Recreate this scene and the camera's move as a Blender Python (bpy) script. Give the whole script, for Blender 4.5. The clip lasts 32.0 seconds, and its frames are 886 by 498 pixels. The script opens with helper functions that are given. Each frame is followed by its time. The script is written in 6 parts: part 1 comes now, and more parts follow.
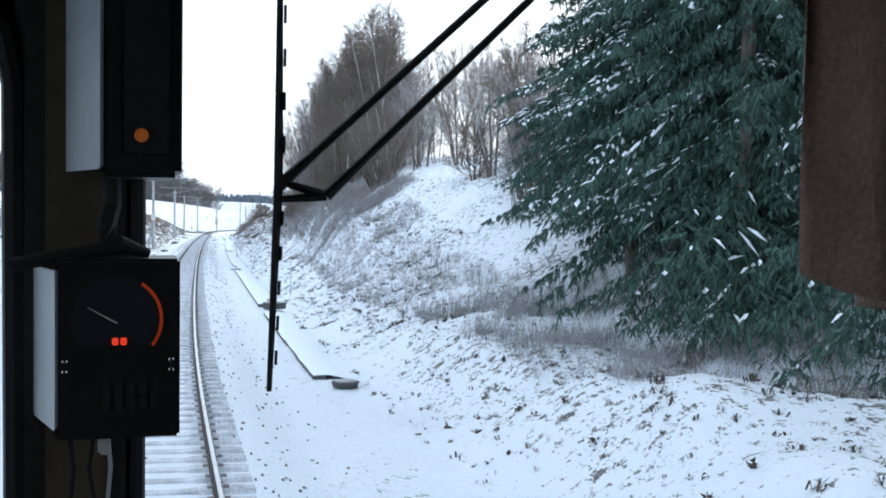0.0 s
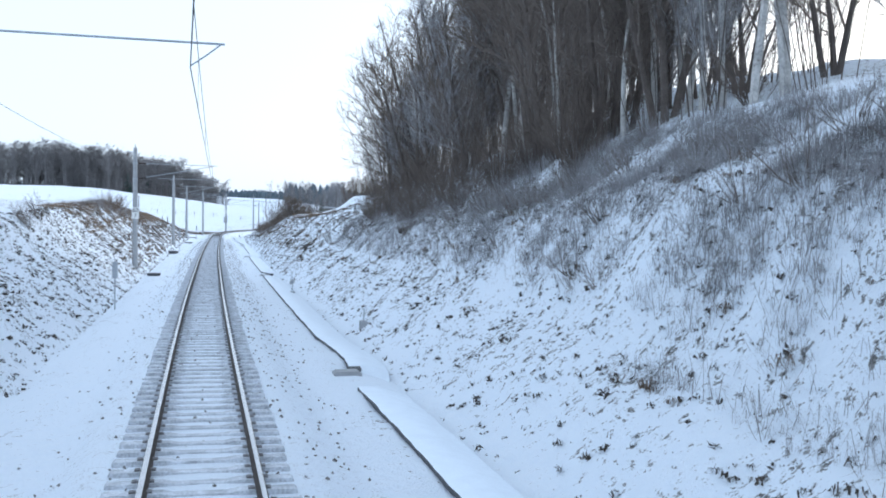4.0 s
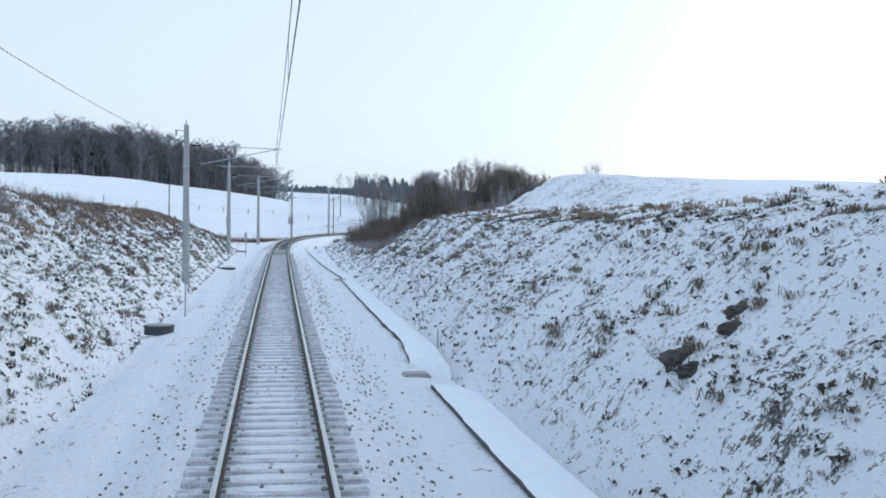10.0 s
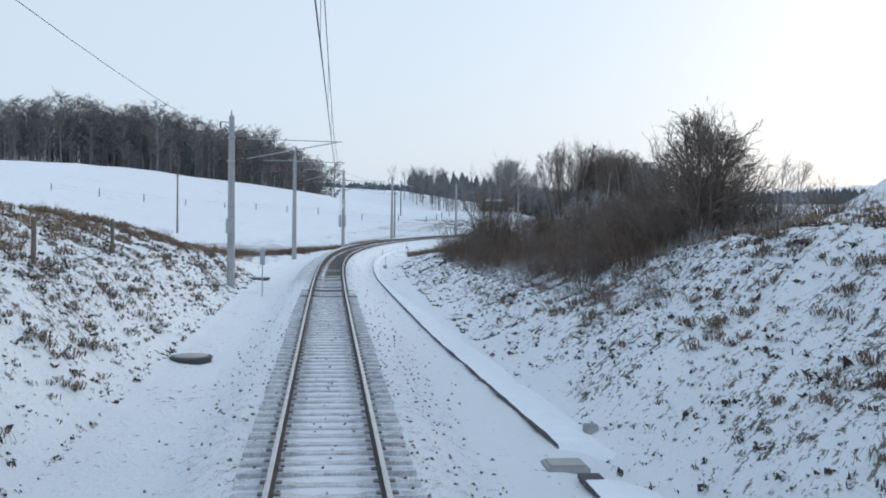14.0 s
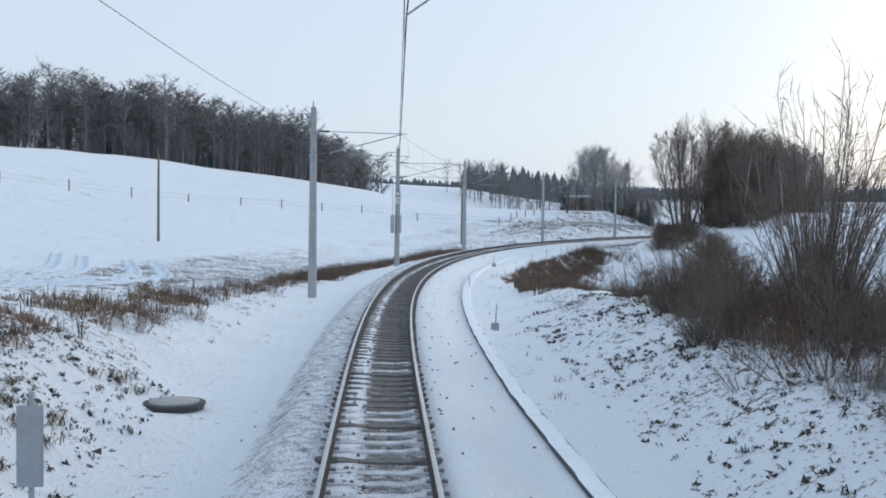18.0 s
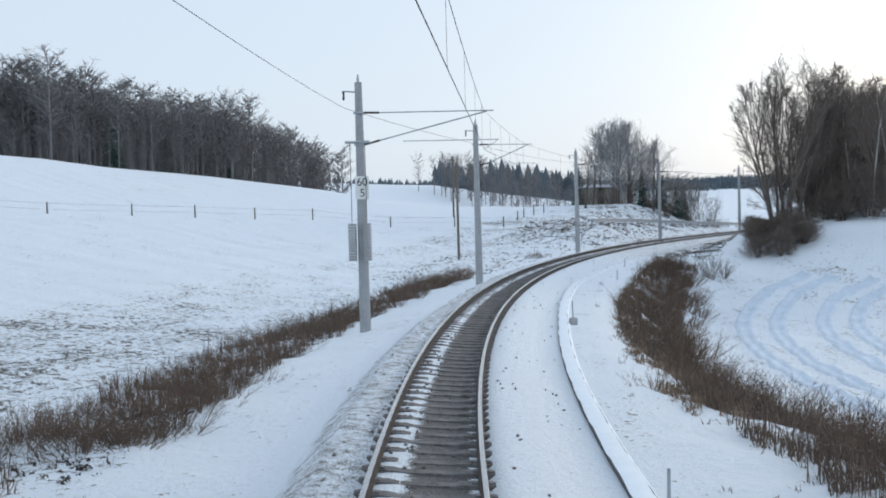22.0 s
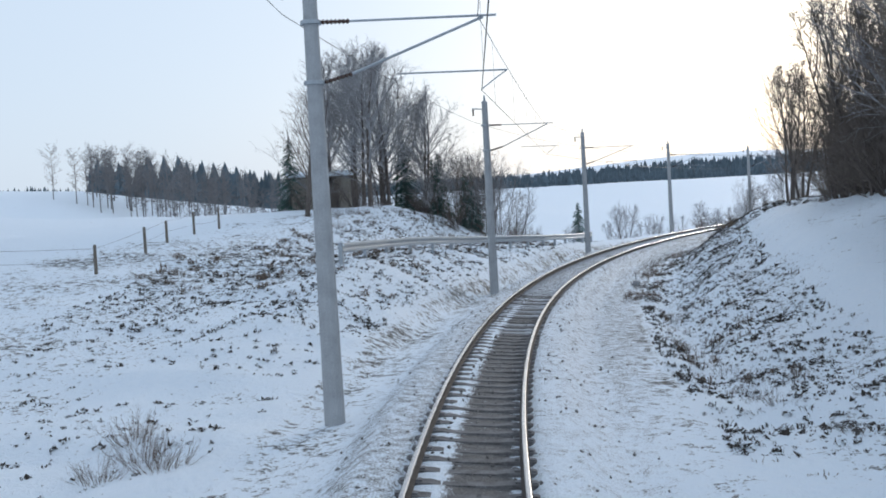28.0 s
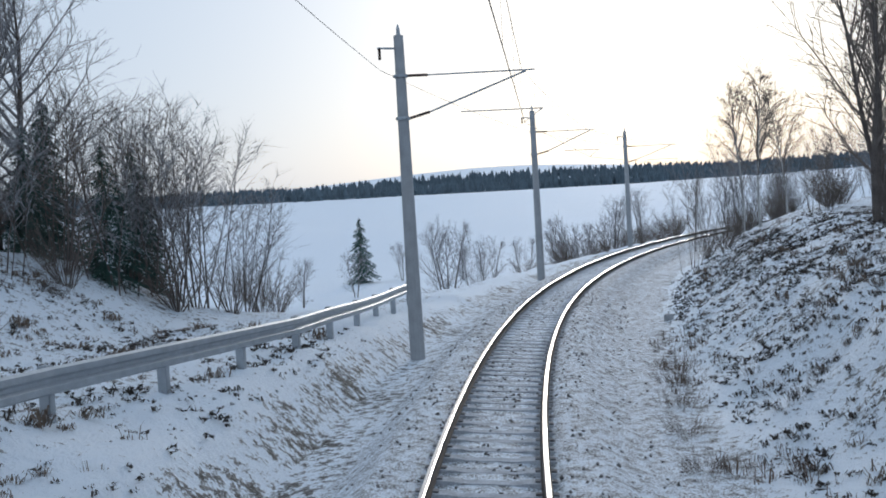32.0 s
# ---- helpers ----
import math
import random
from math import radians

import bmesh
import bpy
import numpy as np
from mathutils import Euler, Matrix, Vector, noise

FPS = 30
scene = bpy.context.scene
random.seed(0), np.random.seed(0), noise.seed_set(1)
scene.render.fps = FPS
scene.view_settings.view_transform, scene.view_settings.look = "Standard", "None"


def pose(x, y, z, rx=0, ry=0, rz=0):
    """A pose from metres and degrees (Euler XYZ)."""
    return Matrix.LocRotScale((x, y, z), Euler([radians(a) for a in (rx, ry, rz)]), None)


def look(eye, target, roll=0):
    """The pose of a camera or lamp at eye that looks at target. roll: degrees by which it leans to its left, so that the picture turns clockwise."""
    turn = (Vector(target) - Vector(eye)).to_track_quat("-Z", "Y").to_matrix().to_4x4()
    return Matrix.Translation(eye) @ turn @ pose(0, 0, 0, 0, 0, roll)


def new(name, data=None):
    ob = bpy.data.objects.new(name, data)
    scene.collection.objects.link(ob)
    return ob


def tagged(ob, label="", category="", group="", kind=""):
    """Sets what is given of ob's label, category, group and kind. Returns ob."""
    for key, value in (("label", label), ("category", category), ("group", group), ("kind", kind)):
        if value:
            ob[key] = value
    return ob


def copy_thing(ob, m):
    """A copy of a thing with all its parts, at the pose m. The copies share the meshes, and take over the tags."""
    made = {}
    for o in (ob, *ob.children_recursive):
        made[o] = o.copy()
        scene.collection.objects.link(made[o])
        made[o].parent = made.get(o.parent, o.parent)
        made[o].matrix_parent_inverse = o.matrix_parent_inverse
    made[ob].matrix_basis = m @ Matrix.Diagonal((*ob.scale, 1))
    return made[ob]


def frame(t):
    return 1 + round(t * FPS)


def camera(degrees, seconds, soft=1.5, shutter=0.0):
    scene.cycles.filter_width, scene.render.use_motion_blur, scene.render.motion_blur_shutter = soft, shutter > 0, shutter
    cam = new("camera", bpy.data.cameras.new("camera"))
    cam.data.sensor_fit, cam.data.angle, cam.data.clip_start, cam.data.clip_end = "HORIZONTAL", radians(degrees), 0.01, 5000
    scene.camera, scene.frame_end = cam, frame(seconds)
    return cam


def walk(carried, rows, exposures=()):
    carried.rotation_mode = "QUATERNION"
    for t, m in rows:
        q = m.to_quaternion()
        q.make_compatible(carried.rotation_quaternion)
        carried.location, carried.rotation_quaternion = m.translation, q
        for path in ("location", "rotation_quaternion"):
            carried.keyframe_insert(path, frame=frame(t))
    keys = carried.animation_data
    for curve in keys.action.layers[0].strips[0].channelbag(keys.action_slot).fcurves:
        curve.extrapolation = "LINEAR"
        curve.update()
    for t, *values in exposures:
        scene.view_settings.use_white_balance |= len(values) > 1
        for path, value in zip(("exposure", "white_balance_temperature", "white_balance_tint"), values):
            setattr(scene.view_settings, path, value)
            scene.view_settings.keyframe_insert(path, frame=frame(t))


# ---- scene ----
cam = camera(46.44, 32.0, soft=1.8)

PATH = [
    (0.0, -0.028, -0.007, 3.421, 88.47, -0.63, -15.68),
    (0.5, -0.004, 7.168, 3.436, 88.40, -0.42, -15.60),
    (1.0, 0.064, 14.263, 3.449, 88.31, -0.09, -15.47),
    (1.5, 0.188, 21.277, 3.462, 88.28, 0.24, -15.53),
    (2.0, 0.347, 28.210, 3.475, 88.30, 0.12, -15.57),
    (2.5, 0.547, 35.062, 3.487, 88.28, -0.16, -15.97),
    (3.0, 0.778, 41.833, 3.498, 88.30, -0.43, -15.99),
    (3.5, 1.034, 48.524, 3.508, 88.33, -0.58, -15.85),
    (4.0, 1.301, 55.134, 3.518, 88.32, -0.70, -15.63),
    (4.5, 1.571, 61.697, 3.527, 88.31, -0.82, -15.36),
    (5.0, 1.854, 68.246, 3.536, 88.26, -0.78, -15.04),
    (5.5, 2.145, 74.780, 3.544, 88.21, -0.70, -14.75),
    (6.0, 2.447, 81.299, 3.552, 88.27, -0.62, -14.44),
    (6.5, 2.756, 87.803, 3.560, 88.22, -0.62, -14.22),
    (7.0, 3.075, 94.293, 3.567, 88.19, -0.64, -13.89),
    (7.5, 3.406, 100.769, 3.573, 88.17, -0.66, -13.61),
    (8.0, 3.743, 107.230, 3.579, 88.19, -0.71, -13.29),
    (8.5, 4.086, 113.665, 3.583, 88.16, -0.77, -13.13),
    (9.0, 4.431, 120.065, 3.587, 88.32, -0.82, -13.01),
    (9.5, 4.780, 126.428, 3.591, 88.23, -0.82, -12.88),
    (10.0, 5.133, 132.755, 3.593, 88.19, -0.78, -12.53),
    (10.5, 5.490, 139.046, 3.596, 88.14, -0.73, -12.31),
    (11.0, 5.850, 145.301, 3.597, 88.14, -0.72, -12.06),
    (11.5, 6.212, 151.520, 3.597, 88.11, -0.75, -11.77),
    (12.0, 6.577, 157.702, 3.597, 88.03, -0.79, -11.39),
    (12.5, 6.941, 163.790, 3.597, 88.03, -0.81, -11.05),
    (13.0, 7.301, 169.725, 3.595, 88.11, -0.79, -10.59),
    (13.5, 7.656, 175.506, 3.594, 88.07, -0.78, -10.33),
    (14.0, 8.006, 181.134, 3.591, 88.07, -0.76, -10.03),
    (14.5, 8.348, 186.610, 3.589, 88.04, -0.78, -9.57),
    (15.0, 8.683, 191.932, 3.586, 88.00, -0.81, -9.15),
    (15.5, 9.010, 197.100, 3.584, 87.93, -0.85, -8.80),
    (16.0, 9.328, 202.116, 3.583, 87.96, -0.88, -8.53),
    (16.5, 9.646, 207.067, 3.582, 87.98, -0.85, -8.26),
    (17.0, 9.968, 212.044, 3.582, 88.00, -0.81, -8.00),
    (17.5, 10.294, 217.046, 3.583, 88.02, -0.77, -7.75),
    (18.0, 10.626, 222.073, 3.584, 87.98, -0.73, -7.49),
    (18.5, 10.970, 227.124, 3.586, 88.02, -0.62, -7.39),
    (19.0, 11.327, 232.201, 3.588, 88.03, -0.50, -7.40),
    (19.5, 11.700, 237.302, 3.591, 88.04, -0.38, -7.43),
    (20.0, 12.093, 242.426, 3.594, 88.05, -0.26, -7.50),
    (20.5, 12.537, 247.587, 3.598, 88.07, 0.19, -7.74),
    (21.0, 13.032, 252.798, 3.603, 88.12, 0.66, -8.15),
    (21.5, 13.593, 258.057, 3.608, 88.08, 1.13, -8.77),
    (22.0, 14.237, 263.360, 3.613, 88.03, 1.60, -9.40),
    (22.5, 14.977, 268.705, 3.620, 87.99, 1.97, -10.12),
    (23.0, 15.834, 274.087, 3.626, 88.01, 2.36, -11.05),
    (23.5, 16.825, 279.500, 3.634, 88.00, 2.74, -12.05),
    (24.0, 17.957, 284.940, 3.642, 87.98, 2.98, -13.40),
    (24.5, 19.235, 290.397, 3.650, 87.92, 3.06, -14.88),
    (25.0, 20.672, 295.858, 3.659, 87.89, 3.14, -16.40),
    (25.5, 22.276, 301.317, 3.667, 87.83, 3.22, -18.06),
    (26.0, 24.048, 306.768, 3.675, 87.82, 3.27, -19.60),
    (26.5, 25.993, 312.204, 3.683, 87.80, 3.31, -21.16),
    (27.0, 28.116, 317.619, 3.691, 87.79, 3.36, -22.76),
    (27.5, 30.414, 323.008, 3.699, 87.78, 3.33, -24.39),
    (28.0, 32.887, 328.366, 3.708, 87.81, 3.22, -26.07),
    (28.5, 35.517, 333.652, 3.716, 87.83, 3.12, -27.66),
    (29.0, 38.281, 338.831, 3.724, 87.81, 3.03, -29.15),
    (29.5, 41.183, 343.892, 3.731, 87.81, 3.13, -30.59),
    (30.0, 44.212, 348.838, 3.738, 87.95, 3.22, -32.14),
    (30.5, 47.365, 353.662, 3.744, 88.17, 3.32, -33.65),
    (31.0, 50.639, 358.362, 3.751, 88.21, 3.37, -35.35),
    (31.5, 54.029, 362.935, 3.757, 88.12, 3.41, -36.94),
    (32.0, 57.533, 367.376, 3.764, 87.95, 3.44, -38.54),
]

# on leaving the cab the camera swings a hand's width out past the pillar
PATH[1:1] = [(0.0667, 0.045, 0.953, 3.424, 88.46, -0.6, -15.67), (0.1, 0.05, 1.43, 3.425, 88.45, -0.58, -15.66), (0.2, 0.0, 2.868, 3.428, 88.44, -0.53, -15.65)]
walk(cam, [(t, pose(x, y, z, rx, ry, rz)) for t, x, y, z, rx, ry, rz in PATH],
     exposures=[(0.0, 0.8, 6500, 10), (3.0, 0.6, 6100, 10), (6.0, 0.36, 6050, 10), (8.0, 0.33, 6100, 10), (10.0, 0.12, 6200, 10), (12.0, 0.0, 6350, 10), (18.0, -0.06, 6450, 10),
                (22.0, 0.0, 6550, 10), (24.0, 0.03, 6600, 10), (26.0, 0.02, 6450, 10), (28.0, -0.08, 6250, 10), (30.0, -0.4, 6050, 10), (32.0, -0.4, 6050, 10)])

# world and light: a bright hazy winter sky, the low sun veiled ahead to the right
world = bpy.data.worlds.new("winter_sky")
scene.world = world
world.use_nodes = True
wn, wl = world.node_tree.nodes, world.node_tree.links
wn.clear()
w_out, w_bg, w_sky = wn.new("ShaderNodeOutputWorld"), wn.new("ShaderNodeBackground"), wn.new("ShaderNodeTexSky")
w_sky.sky_type, w_sky.sun_disc = "NISHITA", False
SUN_EL, SUN_AZ = radians(14), radians(50)      # azimuth from +y towards +x
w_sky.sun_elevation, w_sky.sun_rotation = SUN_EL, SUN_AZ
w_sky.air_density, w_sky.dust_density, w_sky.ozone_density = 1.0, 3.0, 2.0
w_mul = wn.new("ShaderNodeMix")
w_mul.data_type, w_mul.blend_type = "RGBA", "MIX"
w_mul.inputs[0].default_value = 0.78
w_mul.inputs[7].default_value = (6.75, 7.9, 9.25, 1)
wl.new(w_sky.outputs[0], w_mul.inputs[6])
wl.new(w_mul.outputs[2], w_bg.inputs[0])
w_bg.inputs[1].default_value = 0.115
wl.new(w_bg.outputs[0], w_out.inputs[0])
sun_data = bpy.data.lights.new("sun", "SUN")
sun_data.energy, sun_data.angle, sun_data.color = 0.9, radians(12), (1.0, 0.9, 0.78)
sun = new("sun", sun_data)
sun.matrix_world = look((0, 0, 0), (-math.sin(SUN_AZ) * math.cos(SUN_EL), -math.cos(SUN_AZ) * math.cos(SUN_EL), -math.sin(SUN_EL)))
sun.location = (60, 60, 60)


# ---- the line of the railway ----
KAPPA = [0.00016, 0.00029, 0.00149, 0.00048, 0.00002, 0.00033, 0.00025, 0.00003, 0.00021, 0.00008,
         0.00015, 0.0, 0.00018, 0.00076, 0.00296, 0.00468, 0.00503, 0.00522, 0.00478, 0.00518,
         0.00533, 0.00495, 0.00582, 0.00583, 0.0058, 0.0056, 0.005, 0.004, 0.003, 0.002]
S_FINE = np.arange(-30.0, 620.0, 1.0)
K_FINE = np.interp(S_FINE, np.arange(-20, 561, 20), KAPPA)
TH = np.concatenate([[0], np.cumsum((K_FINE[1:] + K_FINE[:-1]) / 2)])
TH -= np.interp(0, S_FINE, TH)
G_FINE = np.interp(S_FINE, np.linspace(0, 560, 7), [0.00205, 0.00104, -0.00055, 0.0016, 0.00113, 0.00798, 0.00767])
LX = np.concatenate([[0], np.cumsum(np.sin((TH[1:] + TH[:-1]) / 2))])
LY = np.concatenate([[0], np.cumsum(np.cos((TH[1:] + TH[:-1]) / 2))])
LZ = np.concatenate([[0], np.cumsum((G_FINE[1:] + G_FINE[:-1]) / 2)])
LX -= np.interp(0, S_FINE, LX)
LY -= np.interp(0, S_FINE, LY)
LZ -= np.interp(0, S_FINE, LZ)


def heading(s):
    return np.interp(s, S_FINE, TH)


def on_line(s, lat, z=0.0):
    """World place from the way along the track, the offset to the right and the height over the rails."""
    th = heading(s)
    return np.stack([np.interp(s, S_FINE, LX) + lat * np.cos(th), np.interp(s, S_FINE, LY) - lat * np.sin(th),
                     np.interp(s, S_FINE, LZ) + z + 0 * th], -1)


def cant(s):
    return 14.24 * np.interp(s, S_FINE, K_FINE)


def rail_frame(s, dx=0.0, dz=0.0):
    """A pose in the plane of the rails: x to the right, y ahead, tilted in the curve."""
    p = on_line(s, 0.0)
    return Matrix.Translation(Vector(p)) @ Matrix.Rotation(-float(heading(s)), 4, "Z") @ Matrix.Rotation(float(cant(s)), 4, "Y") @ Matrix.Translation((dx, 0, dz))


# height of the ground beside the track: offsets and, at places along the line, heights over the rails
R_LAT = [5, 7.5, 10, 14, 17, 20, 40]
R_S = [-20, 20, 46, 60, 75, 100, 125, 140, 150, 160, 185, 195, 205, 215, 225, 240, 258, 275, 300, 324, 334, 345, 355, 370, 389, 412, 450, 520]
R_5 = [-.6, -.6, -.8, -.9, -.9, -1.0, -1.1, -1.2, -1.2, -1.2, -1.0, -.9, -.8, -.8, -.8, -.7, -.5, -.6, -1.2, -1.2, -1.0, -.7, -.9, -1.0, -.5, -.1, 0, 0]
R_7 = [.6, .8, .2, .6, .8, 1.0, 1.0, 1.2, 1.4, 1.4, 1.5, 1.3, 1.2, .8, .5, .4, .5, -.3, -2.9, -2.8, -2.2, -.9, -.4, .4, 1.5, 1.4, 1.2, 1.0]
R_10 = [.6, .6, 1.8, 4.0, 4.4, 3.3, 3.2, 3.5, 3.5, 3.3, 3.2, 3.5, 3.1, 2.0, 1.3, .8, .6, -1.0, -3.8, -3.7, -3.5, -1.6, .4, 2.0, 2.7, 2.2, 2.0, 1.8]
R_14 = [1.5, 1.8, 4.8, 6.2, 6.5, 6.6, 6.1, 5.3, 4.7, 4.0, 3.8, 3.9, 3.8, 2.8, 1.4, .8, 0, -2.0, -4.0, -4.0, -3.8, -2.0, 1.2, 3.2, 3.0, 2.5, 2.2, 2.0]
R_17 = [2.2, 2.9, 6.1, 6.8, 7.2, 8.0, 6.8, 5.2, 4.6, 4.1, 4.0, 4.2, 4.4, 3.6, 1.6, .4, -1, -2.8, -4.1, -4.1, -3.9, -2.3, 1.4, 3.5, 3.05, 2.55, 2.25, 2.0]
R_20 = [3.0, 4.0, 7.4, 7.4, 8.0, 9.4, 7.6, 5.2, 4.6, 4.2, 4.9, 6.0, 6.6, 5.4, 1.8, 0, -2, -3.5, -4.2, -4.2, -4.0, -2.6, 1.6, 3.7, 3.1, 2.6, 2.3, 2.0]
R_40 = [6.0, 8.0, 9.0, 9.0, 10.0, 11.0, 8.0, 5.0, 4.6, 4.3, 5.0, 6.0, 6.2, 4.2, 0, -2, -4, -4.4, -4.4, -4.4, -4.2, -3.4, 2.0, 4.0, 3.2, 2.7, 2.4, 2.0]
L_LAT = [4.5, 7, 10, 15, 25, 40, 70]
L_S = [-20, 40, 100, 160, 185, 215, 232, 255, 280, 308, 336, 353, 372, 385, 398, 408, 418, 450, 520]
L_4 = [-.8, -.9, -1.1, -1.0, -.8, -.6, -.6, -.6, -.7, -.9, -.7, -.5, .3, .45, .5, .2, -.2, -.5, -.5]
L_7 = [.4, .6, .8, 1.6, 1.7, 2.0, 1.7, .3, -.8, -1.3, -1.0, -.5, 1.6, 1.3, .85, .4, -.2, -1.5, -1.5]
L_10 = [1.4, 2.0, 3.0, 4.4, 3.8, 3.5, 2.7, .8, -.6, -1.5, -1.2, -.5, 1.6, 1.3, .8, .3, -.4, -3.0, -3.0]
L_15 = [2.0, 3.0, 4.0, 4.6, 3.8, 3.5, 2.2, .8, -.4, -1.1, -1.2, -.2, 2.0, 2.8, 3.9, 2.8, -.8, -5.0, -5.0]
L_25 = [2.5, 3.4, 4.2, 4.4, 3.5, 3.0, 2.0, .8, 0, .2, .6, 1.4, 2.6, 3.2, 3.8, 3.0, -1.5, -7.0, -7.0]
L_40 = [3.0, 3.8, 4.6, 5.0, 4.6, 4.2, 3.6, 2.6, 2.2, 2.6, 3.6, 4.2, 4.4, 4.2, 4.0, 2.0, -2.0, -7.0, -7.0]
L_70 = [4.0, 5.0, 6.5, 7.5, 7.6, 8.0, 8.2, 8.6, 9.4, 10.4, 11.2, 11.4, 10.0, 9.0, 7.5, 3.0, -2.0, -7.0, -7.0]


def smooth(a, b, x):
    u = np.clip((x - a) / (b - a), 0, 1)
    return u * u * (3 - 2 * u)


def wave_noise(x, y, seed=0.0):
    """Cheap smooth lumps in the range of about -1 to 1."""
    return (np.sin(x * 1.3 + 2.1 * np.sin(y * 0.9 + seed)) + np.sin(y * 1.7 + 1.7 * np.sin(x * 1.1 - seed)) + np.sin((x + y) * 0.8 + seed * 2)) / 3


FAR_Q = (60.0, 350.0)
FAR_AZ = [-180, -140, -100, -70, -45, -20, 0, 15, 30, 50, 75, 100, 140, 180]
FAR_100 = [4, 8, 11, 12.5, 12.5, 12.5, 8, -2, -5, -5, -4, -4, -3, 4]
FAR_250 = [10, 14, 17, 16, 15, 14.5, 12, 4, 2, 3, 4, 4, 6, 10]
FAR_600 = [20, 24, 26, 24, 22, 20, 18, 16, 14, 13, 14, 18, 20, 20]


def far_height(x, y):
    az = np.degrees(np.arctan2(x - FAR_Q[0], y - FAR_Q[1]))
    r = np.hypot(x - FAR_Q[0], y - FAR_Q[1])
    h = [np.interp(az, FAR_AZ, t) for t in (FAR_100, FAR_250, FAR_600)]
    z = np.where(r < 250, h[0] + (h[1] - h[0]) * smooth(80, 250, r), h[1] + (h[2] - h[1]) * smooth(250, 600, r))
    z = z + 15 * np.exp(-((az - 41) / 9) ** 2) * smooth(650, 1000, r)
    return z + np.interp(r, [600, 1000, 4500], [0, 17, 20]) + 1.2 * wave_noise(x / 60, y / 60, 3.0) * smooth(80, 250, r)


def side_height(s, lat):
    """Height over the rails of the open ground, by way and offset (arrays)."""
    a = np.abs(lat)
    right = np.zeros_like(s)
    rows = [np.interp(s, R_S, t) for t in (R_5, R_7, R_10, R_14, R_17, R_20, R_40)]
    left_rows = [np.interp(s, L_S, t) for t in (L_4, L_7, L_10, L_15, L_25, L_40, L_70)]

    def profile(lats, rws, foot):
        xs = [0, 1.55, 2.35, foot] + lats
        zs = [-0.22 + 0 * s, -0.24 + 0 * s, -0.62 + 0 * s, -0.68 + 0 * s] + rws
        out = zs[-1].copy()
        for i in range(len(xs) - 1):
            u = np.clip((a - xs[i]) / (xs[i + 1] - xs[i]), 0, 1)
            if i >= 3:
                u = 0.5 * u + 0.5 * u * u * (3 - 2 * u)
            m = (a >= xs[i]) & (a <= xs[i + 1])
            out = np.where(m, zs[i] + (zs[i + 1] - zs[i]) * u, out)
        return out
    return np.where(lat >= 0, profile(R_LAT, rows, 4.1), profile(L_LAT, left_rows, 3.4))


def ground_height(x, y, s, lat):
    near = np.interp(s, S_FINE, LZ) + side_height(s, lat)
    rough = smooth(2.4, 5.5, np.abs(lat))
    near = near + rough * (0.13 * wave_noise(x * 1.1, y * 1.1, 1.0) + 0.07 * wave_noise(x * 2.3, y * 2.1, 5.0))
    # snow and stones banked up over the sleeper ends in the curve
    near = near + 0.10 * smooth(222, 234, s) * (smooth(0.85, 0.95, lat) * (1 - smooth(1.5, 2.2, lat)) + (0.8 + 0.2 * smooth(362, 374, s)) * smooth(0.85, 0.95, -lat) * (1 - smooth(1.5, 2.2, -lat)))
    # stones and snow filling the track up to the sleepers beyond the wood
    near = near + 0.016 * smooth(368, 380, s) * (1 - smooth(0.5, 0.7, np.abs(lat)))
    # snow lying between the sleepers on the outer half of the curve
    near = near + 0.035 * smooth(226, 240, s) * (1 - smooth(362, 374, s)) * smooth(-0.72, -0.62, lat) * (1 - smooth(-0.3, -0.1, lat))
    # the low mound beside the line at the very start
    u = s - 16.7 + 0.95 * (lat - 5.6)
    near = near + (0.32 * np.exp(-(u / 1.6) ** 2) - 0.5 * np.exp(-((u - 3.6) / 2.0) ** 2)) * smooth(4.4, 6.5, lat) * (1 - smooth(13, 17, lat))
    # the cross fall of the ballast in the curve
    near = near - (1 - smooth(1.6, 2.6, np.abs(lat))) * lat * np.tan(cant(s))
    k = np.where(lat < 0, smooth(60, 150, -lat), smooth(36, 90, lat))
    return near * (1 - k) + far_height(x, y) * k


def nearest_on_line(x, y):
    s_out, lat_out = np.empty(len(x)), np.empty(len(x))
    for i in range(0, len(x), 4000):
        dx, dy = x[i:i + 4000, None] - LX[None], y[i:i + 4000, None] - LY[None]
        j = np.argmin(dx * dx + dy * dy, 1)
        n = np.arange(len(j))
        s_out[i:i + 4000] = S_FINE[j]
        lat_out[i:i + 4000] = dx[n, j] * np.cos(TH[j]) - dy[n, j] * np.sin(TH[j])
    dist = np.hypot(x - np.interp(s_out, S_FINE, LX), y - np.interp(s_out, S_FINE, LY))
    return s_out, np.where(lat_out >= 0, dist, -dist)


def ground_at(x, y):
    s, lat = nearest_on_line(np.array([float(x)]), np.array([float(y)]))
    return float(ground_height(np.array([float(x)]), np.array([float(y)]), s, lat)[0])


def place(s, lat, sink=0.0):
    """A place on the ground beside the track."""
    p = on_line(float(s), float(lat))
    z = ground_height(np.array([p[0]]), np.array([p[1]]), np.array([float(s)]), np.array([float(lat)]))[0]
    return Vector((p[0], p[1], z - sink))

